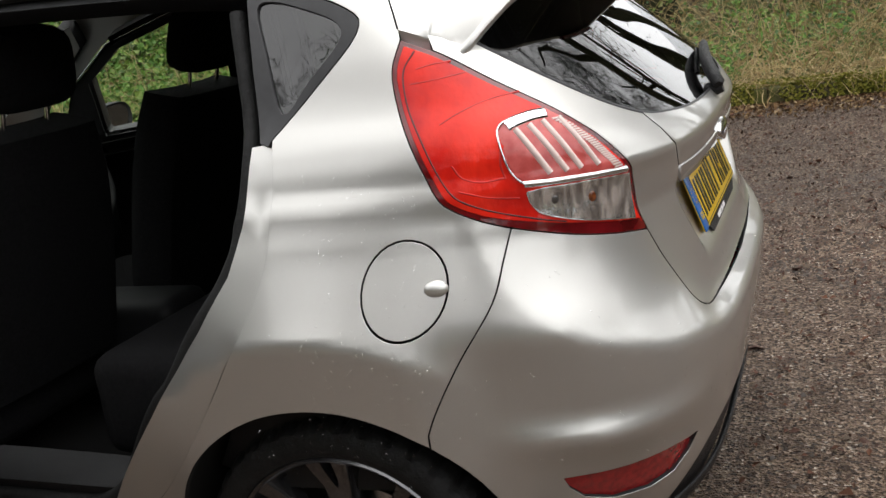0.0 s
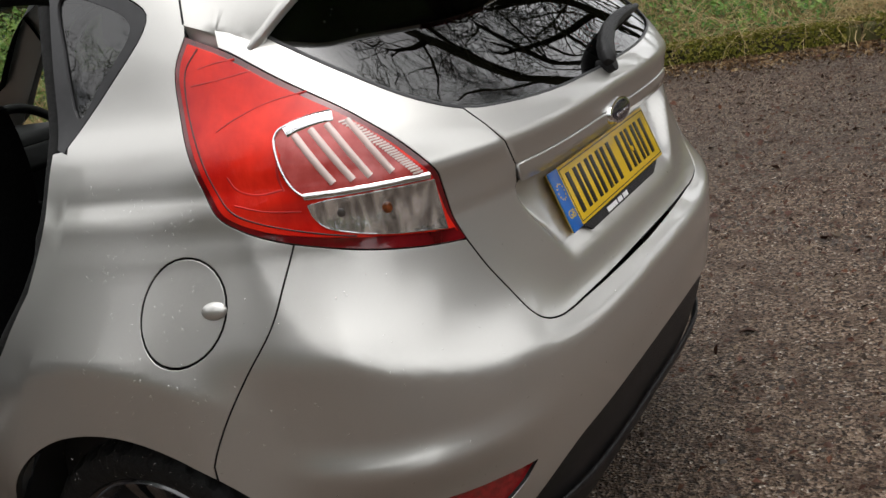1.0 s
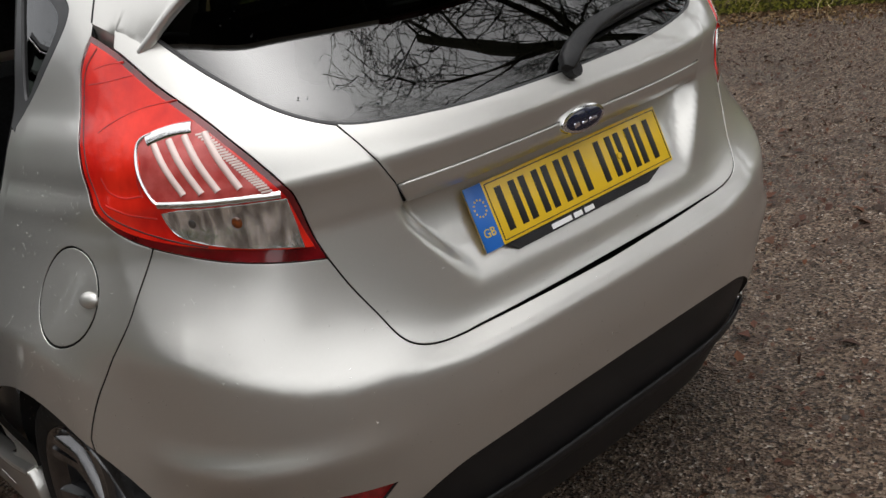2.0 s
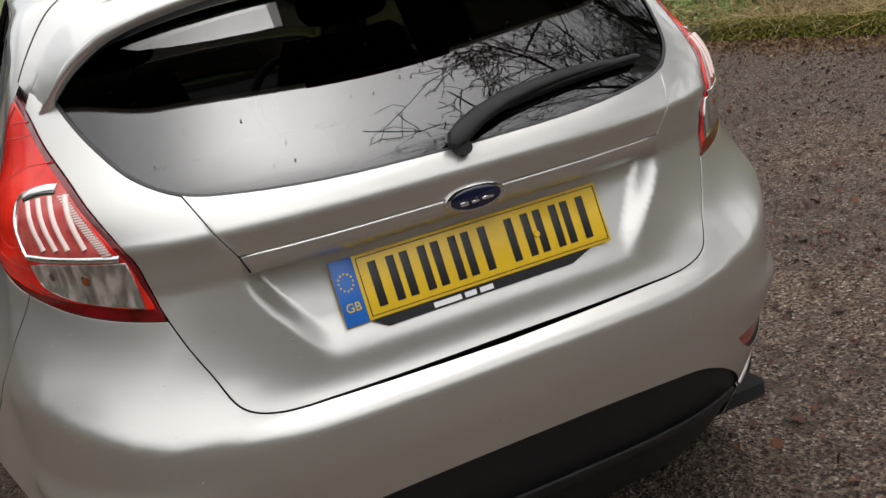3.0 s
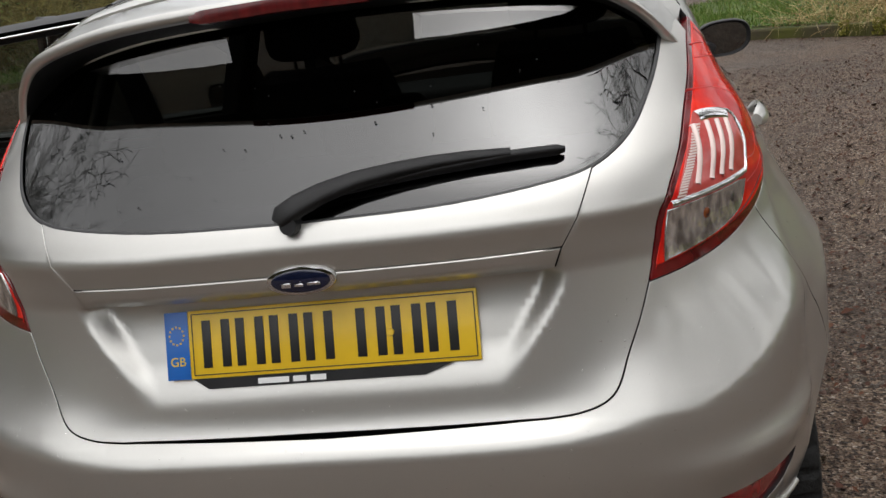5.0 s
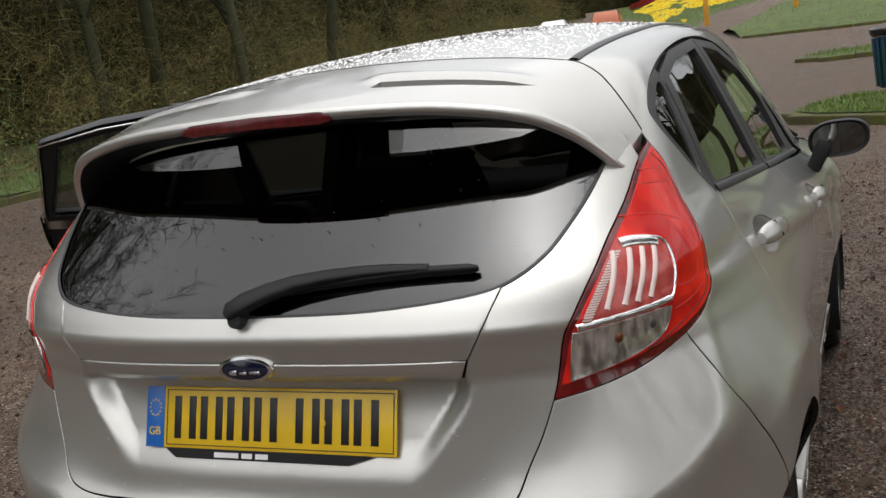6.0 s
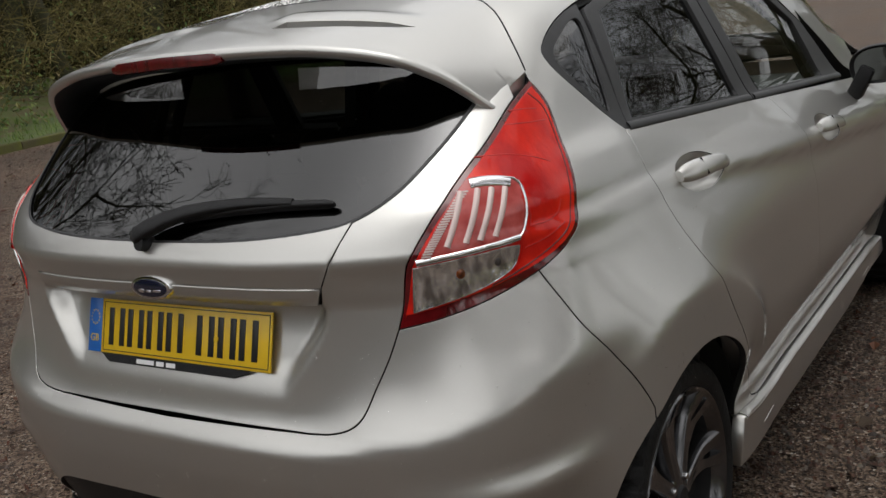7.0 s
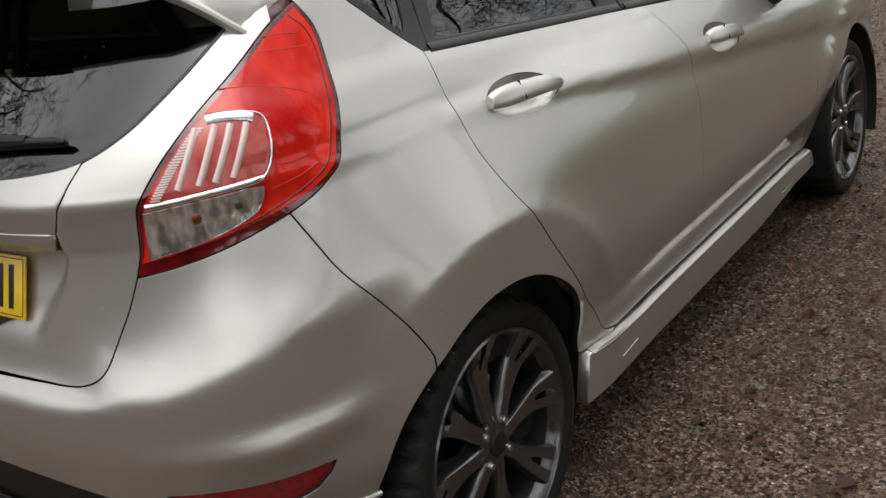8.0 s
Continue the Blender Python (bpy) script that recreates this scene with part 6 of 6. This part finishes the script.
    q, d = q[keep], d[keep]
    z = bank_z(q, RIGHT_KERB, right_top) + rng.random(len(q)) ** 1.8 * np.minimum(0.15 + 0.30 * d, 1.3)
    nn = rng.normal(size=(len(q), 3)) * 0.6 + np.array([-0.6, -0.6, 0.7])
    nn /= np.linalg.norm(nn, axis=1)[:, None]
    v, f = scatter_quads(np.column_stack([q, z]), nn, rng.uniform(0.05, 0.11, len(q)), rng.uniform(0.04, 0.08, len(q)))
    raw("bramble", v, f, NETTLE, "green bramble thicket beyond the car", "bramble")
    p, nrm, d = along(RIGHT_KERB, 7000, -0.05, 0.5)
    q = p + nrm * d[:, None]
    v, f = scatter_quads(np.column_stack([q, bank_z(q, RIGHT_KERB, right_top) + 0.03]), np.tile([0, 0, 1.0], (len(q), 1)) + rng.normal(size=(len(q), 3)) * 0.5, rng.uniform(0.02, 0.06, len(q)), rng.uniform(0.015, 0.03, len(q)))
    raw("moss_tufts", v, f, BLADES, "moss and grass tufts on the kerb", "moss")


right_growth()


def thicket(name, line, dist, tall, y0=-1e9):
    """Plain uneven wall behind the growth; the wood's inner shade is its dark colour."""
    rows = []
    line = np.array(dense_open(line, 1.2))
    d = np.gradient(line, axis=0)
    nrm = np.stack([d[:, 1], -d[:, 0]], 1)
    nrm /= np.linalg.norm(nrm, axis=1)[:, None]
    levels = np.linspace(0, 1, 9)
    verts = []
    for i, (p, q) in enumerate(zip(line, nrm)):
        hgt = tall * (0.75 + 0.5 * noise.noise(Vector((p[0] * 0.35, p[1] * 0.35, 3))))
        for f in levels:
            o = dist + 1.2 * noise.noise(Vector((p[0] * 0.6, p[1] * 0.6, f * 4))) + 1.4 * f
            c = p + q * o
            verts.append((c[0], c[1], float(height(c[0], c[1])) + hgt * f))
    m = len(levels)
    faces = [(i * m + j, (i + 1) * m + j, (i + 1) * m + j + 1, i * m + j + 1) for i in range(len(line) - 1) for j in range(m - 1)]
    raw(name, verts, faces, WOOD_SHADE, "plain dark backing wall coloured as the wood's inner shade", "thicket", "stuff", True)


def dense_open(line, gap):
    res = []
    for a, b in zip(line, line[1:]):
        a, b = np.asarray(a, float), np.asarray(b, float)
        k = max(1, int(np.linalg.norm(b - a) / gap))
        res += [a + (b - a) * j / k for j in range(k)]
    return res + [np.asarray(line[-1], float)]


LEFT_OUT = LEFT_KERB[::-1]
HEDGE_LINE = [tuple(q) for q in spline([(-15, 92), (-17.5, 70), (-20.5, 52), (-17.0, 38), (-14.2, 22), (-12.6, 11.5), (-12.06, 8.6), (-11.0, -6), (-10.2, -22)], 5)]
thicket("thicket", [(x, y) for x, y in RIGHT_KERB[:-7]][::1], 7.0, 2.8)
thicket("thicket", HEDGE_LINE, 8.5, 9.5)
# unseen but mirrored wood behind the viewpoint; also darkens the car's tail
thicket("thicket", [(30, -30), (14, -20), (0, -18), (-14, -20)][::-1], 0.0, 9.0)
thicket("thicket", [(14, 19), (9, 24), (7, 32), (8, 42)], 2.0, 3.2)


def left_hedge():
    line = HEDGE_LINE
    k = 70000
    p, nrm, d = along(line, k, 2.2, 8.5, -14, 75)
    q = p + nrm * d[:, None]
    tall = np.minimum(1.2 + 0.85 * (d - 2.0), 5.2)
    z = height(q[:, 0], q[:, 1]) + 0.15 + rng.random(k) * tall
    keep = np.array([noise.noise(Vector((a * 0.55, b * 0.55, c * 0.75))) + 0.5 * noise.noise(Vector((a * 1.7, b * 1.7, c * 1.9))) > -0.10 for a, b, c in zip(q[:, 0], q[:, 1], z)])
    q, z = q[keep], z[keep]
    k = len(q)
    way = np.column_stack([rng.normal(size=(k, 2)), rng.uniform(-0.1, 1.2, k)])
    v, f = strands(np.column_stack([q, z]), way, rng.uniform(0.35, 1.3, k), rng.uniform(0.003, 0.013, k), rng.uniform(-0.05, 0.15, k), 3, 0.4)
    raw("hedge_twigs", v, f, TWIGS, "olive-brown tangle of bare hedge twigs", "hedge")
    k = 20000
    p, nrm, d = along(line, k, 1.8, 7.5, -14, 75)
    q = p + nrm * d[:, None]
    z = height(q[:, 0], q[:, 1]) + 0.15 + rng.random(k) ** 1.8 * np.minimum(0.4 + 0.6 * (d - 1.6), 3.6)
    nn = rng.normal(size=(k, 3)) + np.array([0, 0, 0.7])
    nn[:, :2] -= nrm * 0.8
    nn /= np.linalg.norm(nn, axis=1)[:, None]
    v, f = scatter_quads(np.column_stack([q, z]), nn, rng.uniform(0.06, 0.14, k), rng.uniform(0.05, 0.10, k))
    raw("hedge_ivy", v, f, LEAVES, "ivy and bramble leaves low in the hedge", "ivy")


left_hedge()


# grass blades where it comes near
def grass(poly, k, top, edge, label, tall=0.09):
    lo, hi = np.min(poly, 0), np.max(poly, 0)
    p = rng.uniform(lo, hi, (k * 3, 2))
    p = p[inside(poly, p)][:k]
    z = height(p[:, 0], p[:, 1]) + top(p, from_edge(edge, p))
    n = len(p)
    a = rng.uniform(0, 2 * math.pi, n)
    h = rng.uniform(0.4, 1.2, n) * tall
    w = rng.uniform(0.004, 0.010, n)
    lean = rng.normal(size=(n, 2)) * 0.4
    base = np.column_stack([p, z])
    side = np.column_stack([np.cos(a), np.sin(a), np.zeros(n)]) * w[:, None]
    tip = base + np.column_stack([lean * h[:, None], h])
    v = np.stack([base - side, base + side, tip], 1).reshape(-1, 3)
    raw("grass_blades", v, (np.arange(n)[:, None] * 3 + [0, 1, 2]), BLADES, label, "grass")


grass([(-0.05, 13.85), (0.25, 13.3), (1.05, 12.65), (2.45, 11.75), (3.8, 10.25), (7.0, 14.0), (9.8, 19.3), (4.0, 17.85), (1.25, 16.25), (0.15, 14.6)], 26000, lambda p, d: right_top(p, d) + 0.01, RIGHT_KERB, "short green grass of the verge")
grass([tuple(np.array(q) + (-0.05, 0)) for q in LEFT_KERB] + [(q[0] - 3.0, q[1]) for q in LEFT_KERB[::-1]], 26000, left_top, LEFT_KERB, "rough grass in front of the hedge", 0.16)
grass(FAR_A, 16000, lambda p, d: 0.02 + 0.45 * np.minimum(d, 8) ** 0.8 * 0.35, FAR_A, "green grass slope", 0.22)
grass(FAR_B, 14000, lambda p, d: 0.02 + 0.12 * d, FAR_B, "rough grass among the daffodils", 0.25)
grass(ISLAND, 5000, lambda p, d: 0.13 + 0.02 * d, ISLAND, "grass of the small island", 0.16)
p = rng.uniform((-15, 54), (-7.5, 84), (9000, 2))
p = p[inside(FAR_B, p)]
p = p[from_edge(FAR_B, p) > 0.6]
keep = np.array([noise.noise(Vector((a * 0.5, b * 0.35, 1))) > -0.12 for a, b in p])
p = p[keep]
v, f = scatter_quads(np.column_stack([p, height(p[:, 0], p[:, 1]) + 0.02 + 0.12 * from_edge(FAR_B, p) + 0.32]), np.tile([0.0, -0.8, 0.6], (len(p), 1)) + rng.normal(size=(len(p), 3)) * 0.3, np.full(len(p), 0.13), np.full(len(p), 0.12))
raw("daffodils", v, f, PETALS, "drift of yellow daffodils", "daffodils")


# loose grit and fallen leaves on the asphalt
def grit():
    k = 42000
    a = rng.uniform(-1.9, 2.3, k)
    r = 0.9 + 6.5 * rng.random(k) ** 1.25
    p = np.column_stack([1.2 + r * np.cos(a) * 0.9, 0.6 + r * np.sin(a)])
    q = np.column_stack([rng.uniform(-4.5, 1, k // 5), rng.uniform(-3, 6, k // 5)])
    p = np.concatenate([p, q])
    p = p[~((np.abs(p[:, 0]) < 0.6) & (p[:, 1] > 0.3) & (p[:, 1] < 3.6))]
    p = p[~inside(RIGHT_POLY, p)]
    k = len(p)
    s = 0.0026 + 0.0075 * rng.random(k) ** 2.6
    shape = np.array([(-1, -0.8, -0.3), (1, -0.7, -0.3), (0.8, 1, -0.3), (-0.9, 0.8, -0.3), (-0.4, -0.3, 0.7), (0.5, 0.2, 0.6)])
    ang = rng.uniform(0, 2 * math.pi, k)
    c, sn = np.cos(ang)[:, None], np.sin(ang)[:, None]
    sx, sy = shape[None, :, 0] * rng.uniform(0.7, 1.6, (k, 1)), shape[None, :, 1] * rng.uniform(0.7, 1.2, (k, 1))
    v = np.stack([p[:, :1] + (sx * c - sy * sn) * s[:, None], p[:, 1:] + (sx * sn + sy * c) * s[:, None], 0.002 + shape[None, :, 2] * s[:, None]], 2).reshape(-1, 3)
    i = np.arange(k)[:, None] * 6
    f = np.concatenate([i + t for t in ([0, 1, 4], [1, 5, 4], [1, 2, 5], [2, 3, 5], [3, 4, 5], [3, 0, 4])])
    raw("loose_grit", v, f, GRIT, "loose grit on the asphalt", "grit")
    k = 105000
    p = np.column_stack([rng.uniform(-4, 6.6, k), rng.uniform(-4, 9, k)])
    p = np.concatenate([p, np.column_stack([rng.uniform(-12, -4, 42000), rng.uniform(2, 16, 42000)])])
    p = p[~inside(LEFT_POLY, p)]
    e, nrm, d = along(RIGHT_KERB, 9000, -1.1, 0.0)
    p = np.concatenate([p, e + nrm * (d * rng.random(len(d)))[:, None]])
    p = p[~((np.abs(p[:, 0]) < 0.7) & (p[:, 1] > 0.1) & (p[:, 1] < 3.8))]
    p = p[~inside(RIGHT_POLY, p)]
    nn = np.tile([0, 0, 1.0], (len(p), 1)) + rng.normal(size=(len(p), 3)) * 0.25
    big = rng.random(len(p))
    v, f = scatter_quads(np.column_stack([p, np.full(len(p), 0.006)]), nn, 0.008 + 0.024 * big ** 2.5 + 0.03 * big ** 60, 0.006 + 0.014 * big ** 2.5 + 0.02 * big ** 60, 0.25)
    raw("fallen_leaves", v, f, LITTER, "brown leaf fragments on the asphalt", "leaf litter")


grit()


# ---- trees ----
def tree_mesh(seed, tall):
    """A bare winter tree: trunk and limbs in one mesh, twigs in another."""
    r = random.Random(seed)
    thick, fine = [], []

    def grow(p, d, length, rad, level):
        n = 5 if level < 2 else 3
        path = [(p.copy(), rad)]
        q, way = p.copy(), d.normalized()
        for k in range(n):
            wob = (0.10, 0.22, 0.30, 0.36, 0.40)[level]
            way = (way + Vector((r.gauss(0, wob), r.gauss(0, wob), r.gauss(0, wob) + (0.10 if level in (1, 2) else 0.02)))).normalized()
            q = q + way * (length / n)
            path.append((q.copy(), rad * (1 - (0.55 if level == 0 else 0.85) * (k + 1) / n)))
        (thick if level < 2 else fine).append((path, (8, 6, 4, 3, 3)[level]))
        if level == 4:
            return
        kids = (9, 6, 5, 4)[level]
        for k in range(kids):
            f = r.uniform(0.35, 1.0) if level == 0 else r.uniform(0.2, 1.0)
            i = min(int(f * n), n - 1)
            a, b = path[i], path[i + 1]
            t = f * n - i
            at = a[0].lerp(b[0], t)
            axis = (b[0] - a[0]).normalized()
            side = axis.orthogonal().normalized()
            side.rotate(Matrix.Rotation(r.uniform(0, 2 * math.pi), 3, axis))
            spread = r.uniform(0.5, 1.1)
            grow(at, axis * (1 - 0.35 * spread) + side * spread, length * r.uniform(0.42, 0.68) * (0.9 if level else 0.85), (a[1] * (1 - t) + b[1] * t) * r.uniform(0.36, 0.54), level + 1)

    grow(Vector((0, 0, -0.2)), Vector((r.gauss(0, 0.06), r.gauss(0, 0.06), 1)), tall * 0.62, tall * 0.0125, 0)

    def build(name, paths):
        verts, faces = [], []
        for path, sides in paths:
            start = len(verts)
            for i, (p, rad) in enumerate(path):
                d = (path[min(i + 1, len(path) - 1)][0] - path[max(i - 1, 0)][0]).normalized()
                u = d.orthogonal().normalized()
                w = d.cross(u)
                for k in range(sides):
                    a = 2 * math.pi * k / sides
                    verts.append(p + (u * math.cos(a) + w * math.sin(a)) * max(rad, 0.0065))
            for i in range(len(path) - 1):
                for k in range(sides):
                    l = (k + 1) % sides
                    faces.append((start + i * sides + k, start + i * sides + l, start + (i + 1) * sides + l, start + (i + 1) * sides + k))
        me = bpy.data.meshes.new(name)
        me.from_pydata(verts, [], faces)
        me.materials.append(BARK)
        me.shade_smooth()
        return me

    return build("trunk", thick), build("crown", fine)


TREES = [tree_mesh(s, 12.0) for s in (3, 8, 21, 34)]


def tree(k, x, y, scale, turn):
    t, c = TREES[k % 4]
    ob = new("tree")
    tagged(ob, "tall bare winter tree with dark wet bark", "tree", "bare trees round the car park")
    a, b = new("trunk", t), new("crown", c)
    a.parent = b.parent = ob
    ob.matrix_basis = pose(x, y, float(height(x, y)) + 0.1, 0, 0, turn) @ Matrix.Diagonal((scale, scale, scale, 1))


r = random.Random(4)
k = 0
# trunks standing in the hedge
for y, back_by, size in ((12.5, 4.2, 1.5), (16.0, 5.4, 1.9), (19.5, 3.6, 1.3), (23.5, 4.6, 1.7), (28.0, 3.4, 1.5), (33.0, 4.8, 1.9), (39.0, 4.0, 1.6), (46.0, 4.6, 1.8)):
    x = float(np.interp(y, [q[1] for q in HEDGE_LINE[::-1]], [q[0] for q in HEDGE_LINE[::-1]]))
    tree(k, x - back_by, y, size, r.uniform(0, 360))
    k += 1
for y in range(-18, 12, 3):
    tree(k, 10.0 + r.uniform(-1.0, 3.0) - 0.12 * y, y + r.uniform(-1, 1), r.uniform(0.95, 1.35), r.uniform(0, 360))
    k += 1
for x, y, size in ((8.9, -2.6, 2.05), (9.0, 1.6, 1.6), (9.0, -7.2, 1.9)):
    tree(k, x, y, size, r.uniform(0, 360))
    k += 1
for i in range(9):
    tree(k, 12.5 + r.uniform(-1.2, 2.5), -11 + 2.2 * i, r.uniform(1.2, 1.5), r.uniform(0, 360))
    k += 1
for x, y, size in ((-13.4, -5.6, 1.25), (-13.9, -3.6, 1.35), (-13.3, -1.4, 1.2), (-14.2, 0.6, 1.4), (-13.4, 2.8, 1.25), (-14.0, 4.8, 1.35)):
    tree(k, x, y, size, r.uniform(0, 360))
    k += 1
for y, size in ((-8, 1.2), (-3, 1.3), (2, 1.3), (5.5, 1.7), (8.8, 1.8), (12.0, 1.7)):
    tree(k, -14.6 - 0.03 * y - (3.2 if y > 4 else 0), y, size, r.uniform(0, 360))
    k += 1
for x, y in ((8, 22), (13, 19), (12, 27), (17, 24), (20, 33), (15, 38), (22, 16), (26, 28), (5.2, 22.5), (6.0, 29), (4.8, 36), (8.5, 33), (10.5, 24), (6.8, 25.5)):
    tree(k, x + r.uniform(-1, 1), y, r.uniform(0.9, 1.3), r.uniform(0, 360))
    k += 1
for i in range(26):
    y = -16 + 3.6 * i
    x = float(np.interp(y, [q[1] for q in HEDGE_LINE[::-1]], [q[0] for q in HEDGE_LINE[::-1]]))
    tree(k, x - r.uniform(7.5, 11.0), y, r.uniform(0.8, 1.3), r.uniform(0, 360))
    k += 1
for x, y in ((-12, -19), (-4, -24), (4, -21), (-8, -27)):
    tree(k, x, y, r.uniform(1.0, 1.3), r.uniform(0, 360))
    k += 1
for x, y in ((-12, 98), (-4, 104), (5, 100), (14, 106), (24, 98), (34, 104)):
    tree(k, x, y, r.uniform(1.0, 1.5), r.uniform(0, 360))
    k += 1
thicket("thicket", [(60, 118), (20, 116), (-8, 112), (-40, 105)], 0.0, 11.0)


# ---- litter bin ----
BIN = material("bin_green_plastic", (0.012, 0.055, 0.055), 0.45, second=(0.01, 0.05, 0.12), scale=2.0, bump=0.2, bump_scale=80)
LINER = material("black_bin_liner", (0.015, 0.015, 0.016), 0.25, bump=0.8, bump_scale=25, vary=0.2)


def litter_bin(x, y):
    ob = new("litter_bin")
    tagged(ob, "dark green ribbed litter bin with black liner", "litter bin")
    z = float(height(x, y)) + float(right_top(np.array([[x, y]]), np.array([3.0]))[0])
    bm = lathe_bm([(0.0, 0.10), (0.28, 0.10), (0.30, 0.12), (0.345, 0.86), (0.33, 0.88)], 32)
    for v in bm.verts:
        v.co = Vector((v.co.y, v.co.z, v.co.x))
    mesh_part("bin_body", bm, BIN, ob)
    for k in range(20):
        a = 2 * math.pi * k / 20
        bm = box_bm((-0.028, -0.012, 0.12), (0.028, 0.012, 0.87), 0.006, 2)
        bm.transform(Matrix.Rotation(a, 4, "Z") @ Matrix.Translation((0, -0.328, 0)) @ Matrix.Rotation(radians(3.4), 4, "X") @ Matrix.Translation((0, 0.012, 0)))
        mesh_part("rib", bm, BIN, ob)
    bm = lathe_bm([(0.30, 0.90), (0.37, 0.90), (0.40, 0.93), (0.405, 1.0), (0.38, 1.03), (0.30, 1.04), (0.28, 0.98)], 40)
    for v in bm.verts:
        v.co = Vector((v.co.y, v.co.z, v.co.x)) + Vector(noise.noise_vector(v.co * 9)) * 0.016
    mesh_part("liner", bm, LINER, ob, "black bin liner folded over the rim")
    bm = lathe_bm([(0.0, -0.10), (0.10, -0.10), (0.07, 0.0), (0.07, 0.11)], 16)
    for v in bm.verts:
        v.co = Vector((v.co.y, v.co.z, v.co.x))
    mesh_part("foot", bm, BLACK, ob, "dark foot")
    ob.matrix_basis = pose(x, y, z)


litter_bin(1.35, 16.0)

POST = material("yellow_post_paint", (0.62, 0.30, 0.03), 0.5, vary=0.2, scale=12)


def post(x, y, tall):
    ob = new("timber_post")
    tagged(ob, "yellow painted post at the path", "post")
    z = float(height(x, y)) + 0.1
    mesh_part("shaft", box_bm((-0.13, -0.13, 0), (0.13, 0.13, tall), 0.02, 2), POST, ob)
    mesh_part("cap", box_bm((-0.15, -0.15, tall), (0.15, 0.15, tall + 0.06), 0.015, 2), POST, ob)
    ob.matrix_basis = pose(x, y, z)


post(-7.3, 56, 2.6)
post(-2.8, 58, 2.6)


# ---- cars parked far off ----
def far_car(name, x, y, turn, colour, tall, label):
    ob = new(name)
    tagged(ob, label, "car", "cars parked far off")
    paint = material(name + "_paint", colour, 0.3, 0.2, 0.8, vary=0.1, scale=5)
    W = 0.86

    def hull(sections):
        bm = bmesh.new()
        rows = []
        for yy, zlo, zhi, w0, w1 in sections:
            rows.append([bm.verts.new(v) for v in ((-w0, yy, zlo), (-W if w0 > 0.8 else -w0, yy, (zlo + zhi) / 2), (-w1, yy, zhi), (w1, yy, zhi), (W if w0 > 0.8 else w0, yy, (zlo + zhi) / 2), (w0, yy, zlo))])
        for p, q in zip(rows, rows[1:]):
            for i in range(6):
                bm.faces.new((p[i], p[(i + 1) % 6], q[(i + 1) % 6], q[i]))
        bm.faces.new(rows[0])
        bm.faces.new(rows[-1][::-1])
        bmesh.ops.bevel(bm, geom=bm.edges[:], offset=0.03, segments=2, affect="EDGES")
        return bm

    mesh_part("body", hull([(-2.0, 0.35, 0.85, 0.80, 0.74), (-1.9, 0.25, 0.98, 0.84, 0.80), (0.6, 0.22, 0.96, 0.84, 0.80), (1.9, 0.25, 0.80, 0.82, 0.74), (2.05, 0.35, 0.65, 0.74, 0.66)]), paint, ob)
    mesh_part("cabin", hull([(-1.85, 0.95, 1.02, 0.76, 0.74), (-1.45, 0.95, tall - 0.02, 0.76, 0.60), (0.1, 0.95, tall, 0.76, 0.60), (0.95, 0.93, 0.98, 0.74, 0.70)]), paint, ob)
    mesh_part("rear_window", box_bm((-0.60, -0.02, 0), (0.60, 0.02, tall - 1.22), 0.015, 2, Matrix.Translation((0, -1.72, 1.05)) @ Matrix.Rotation(radians(-40), 4, "X")), SIDEGLASS_FAR, ob, "dark window")
    for sx in (-1, 1):
        mesh_part("side_window", box_bm((-0.02, -1.3, 0), (0.02, 0.35, tall - 1.2), 0.015, 2, Matrix.Translation((sx * 0.735, 0, 1.02)) @ Matrix.Rotation(radians(-sx * 17), 4, "Y")), SIDEGLASS_FAR, ob, "dark window")
        mesh_part("rear_light", box_bm((sx * 0.70 - 0.07, -2.02, 0.78), (sx * 0.70 + 0.07, -1.93, 0.96), 0.015, 2), REFLECT, ob, "red rear light")
        for yy in (-1.25, 1.3):
            bm = lathe_bm([(0.0, 0.09), (0.2, 0.09), (0.30, 0.08), (0.315, 0.0), (0.30, -0.09), (0.0, -0.09)], 24)
            bm.transform(Matrix.Translation((sx * 0.76, yy, 0.315)))
            mesh_part("wheel", bm, RUBBER, ob, "dark wheel")
    ob.matrix_basis = pose(x, y, float(height(x, y)), 0, 0, turn)


SIDEGLASS_FAR = material("far_dark_glass", (0.02, 0.022, 0.024), 0.08, 0, 0.5)
far_car("parked_suv", -12.6, 55.5, 8, (0.42, 0.10, 0.03), 1.62, "orange sport utility car parked far off")
far_car("parked_hatchback", -16.0, 56.5, 12, (0.55, 0.55, 0.56), 1.45, "pale silver hatchback parked far off")
far_car("parked_saloon", -15.5, 84, 60, (0.25, 0.02, 0.02), 1.42, "dark red car parked far off")
far_car("parked_van", -12.2, 88, 30, (0.6, 0.6, 0.62), 1.8, "pale van parked far off")
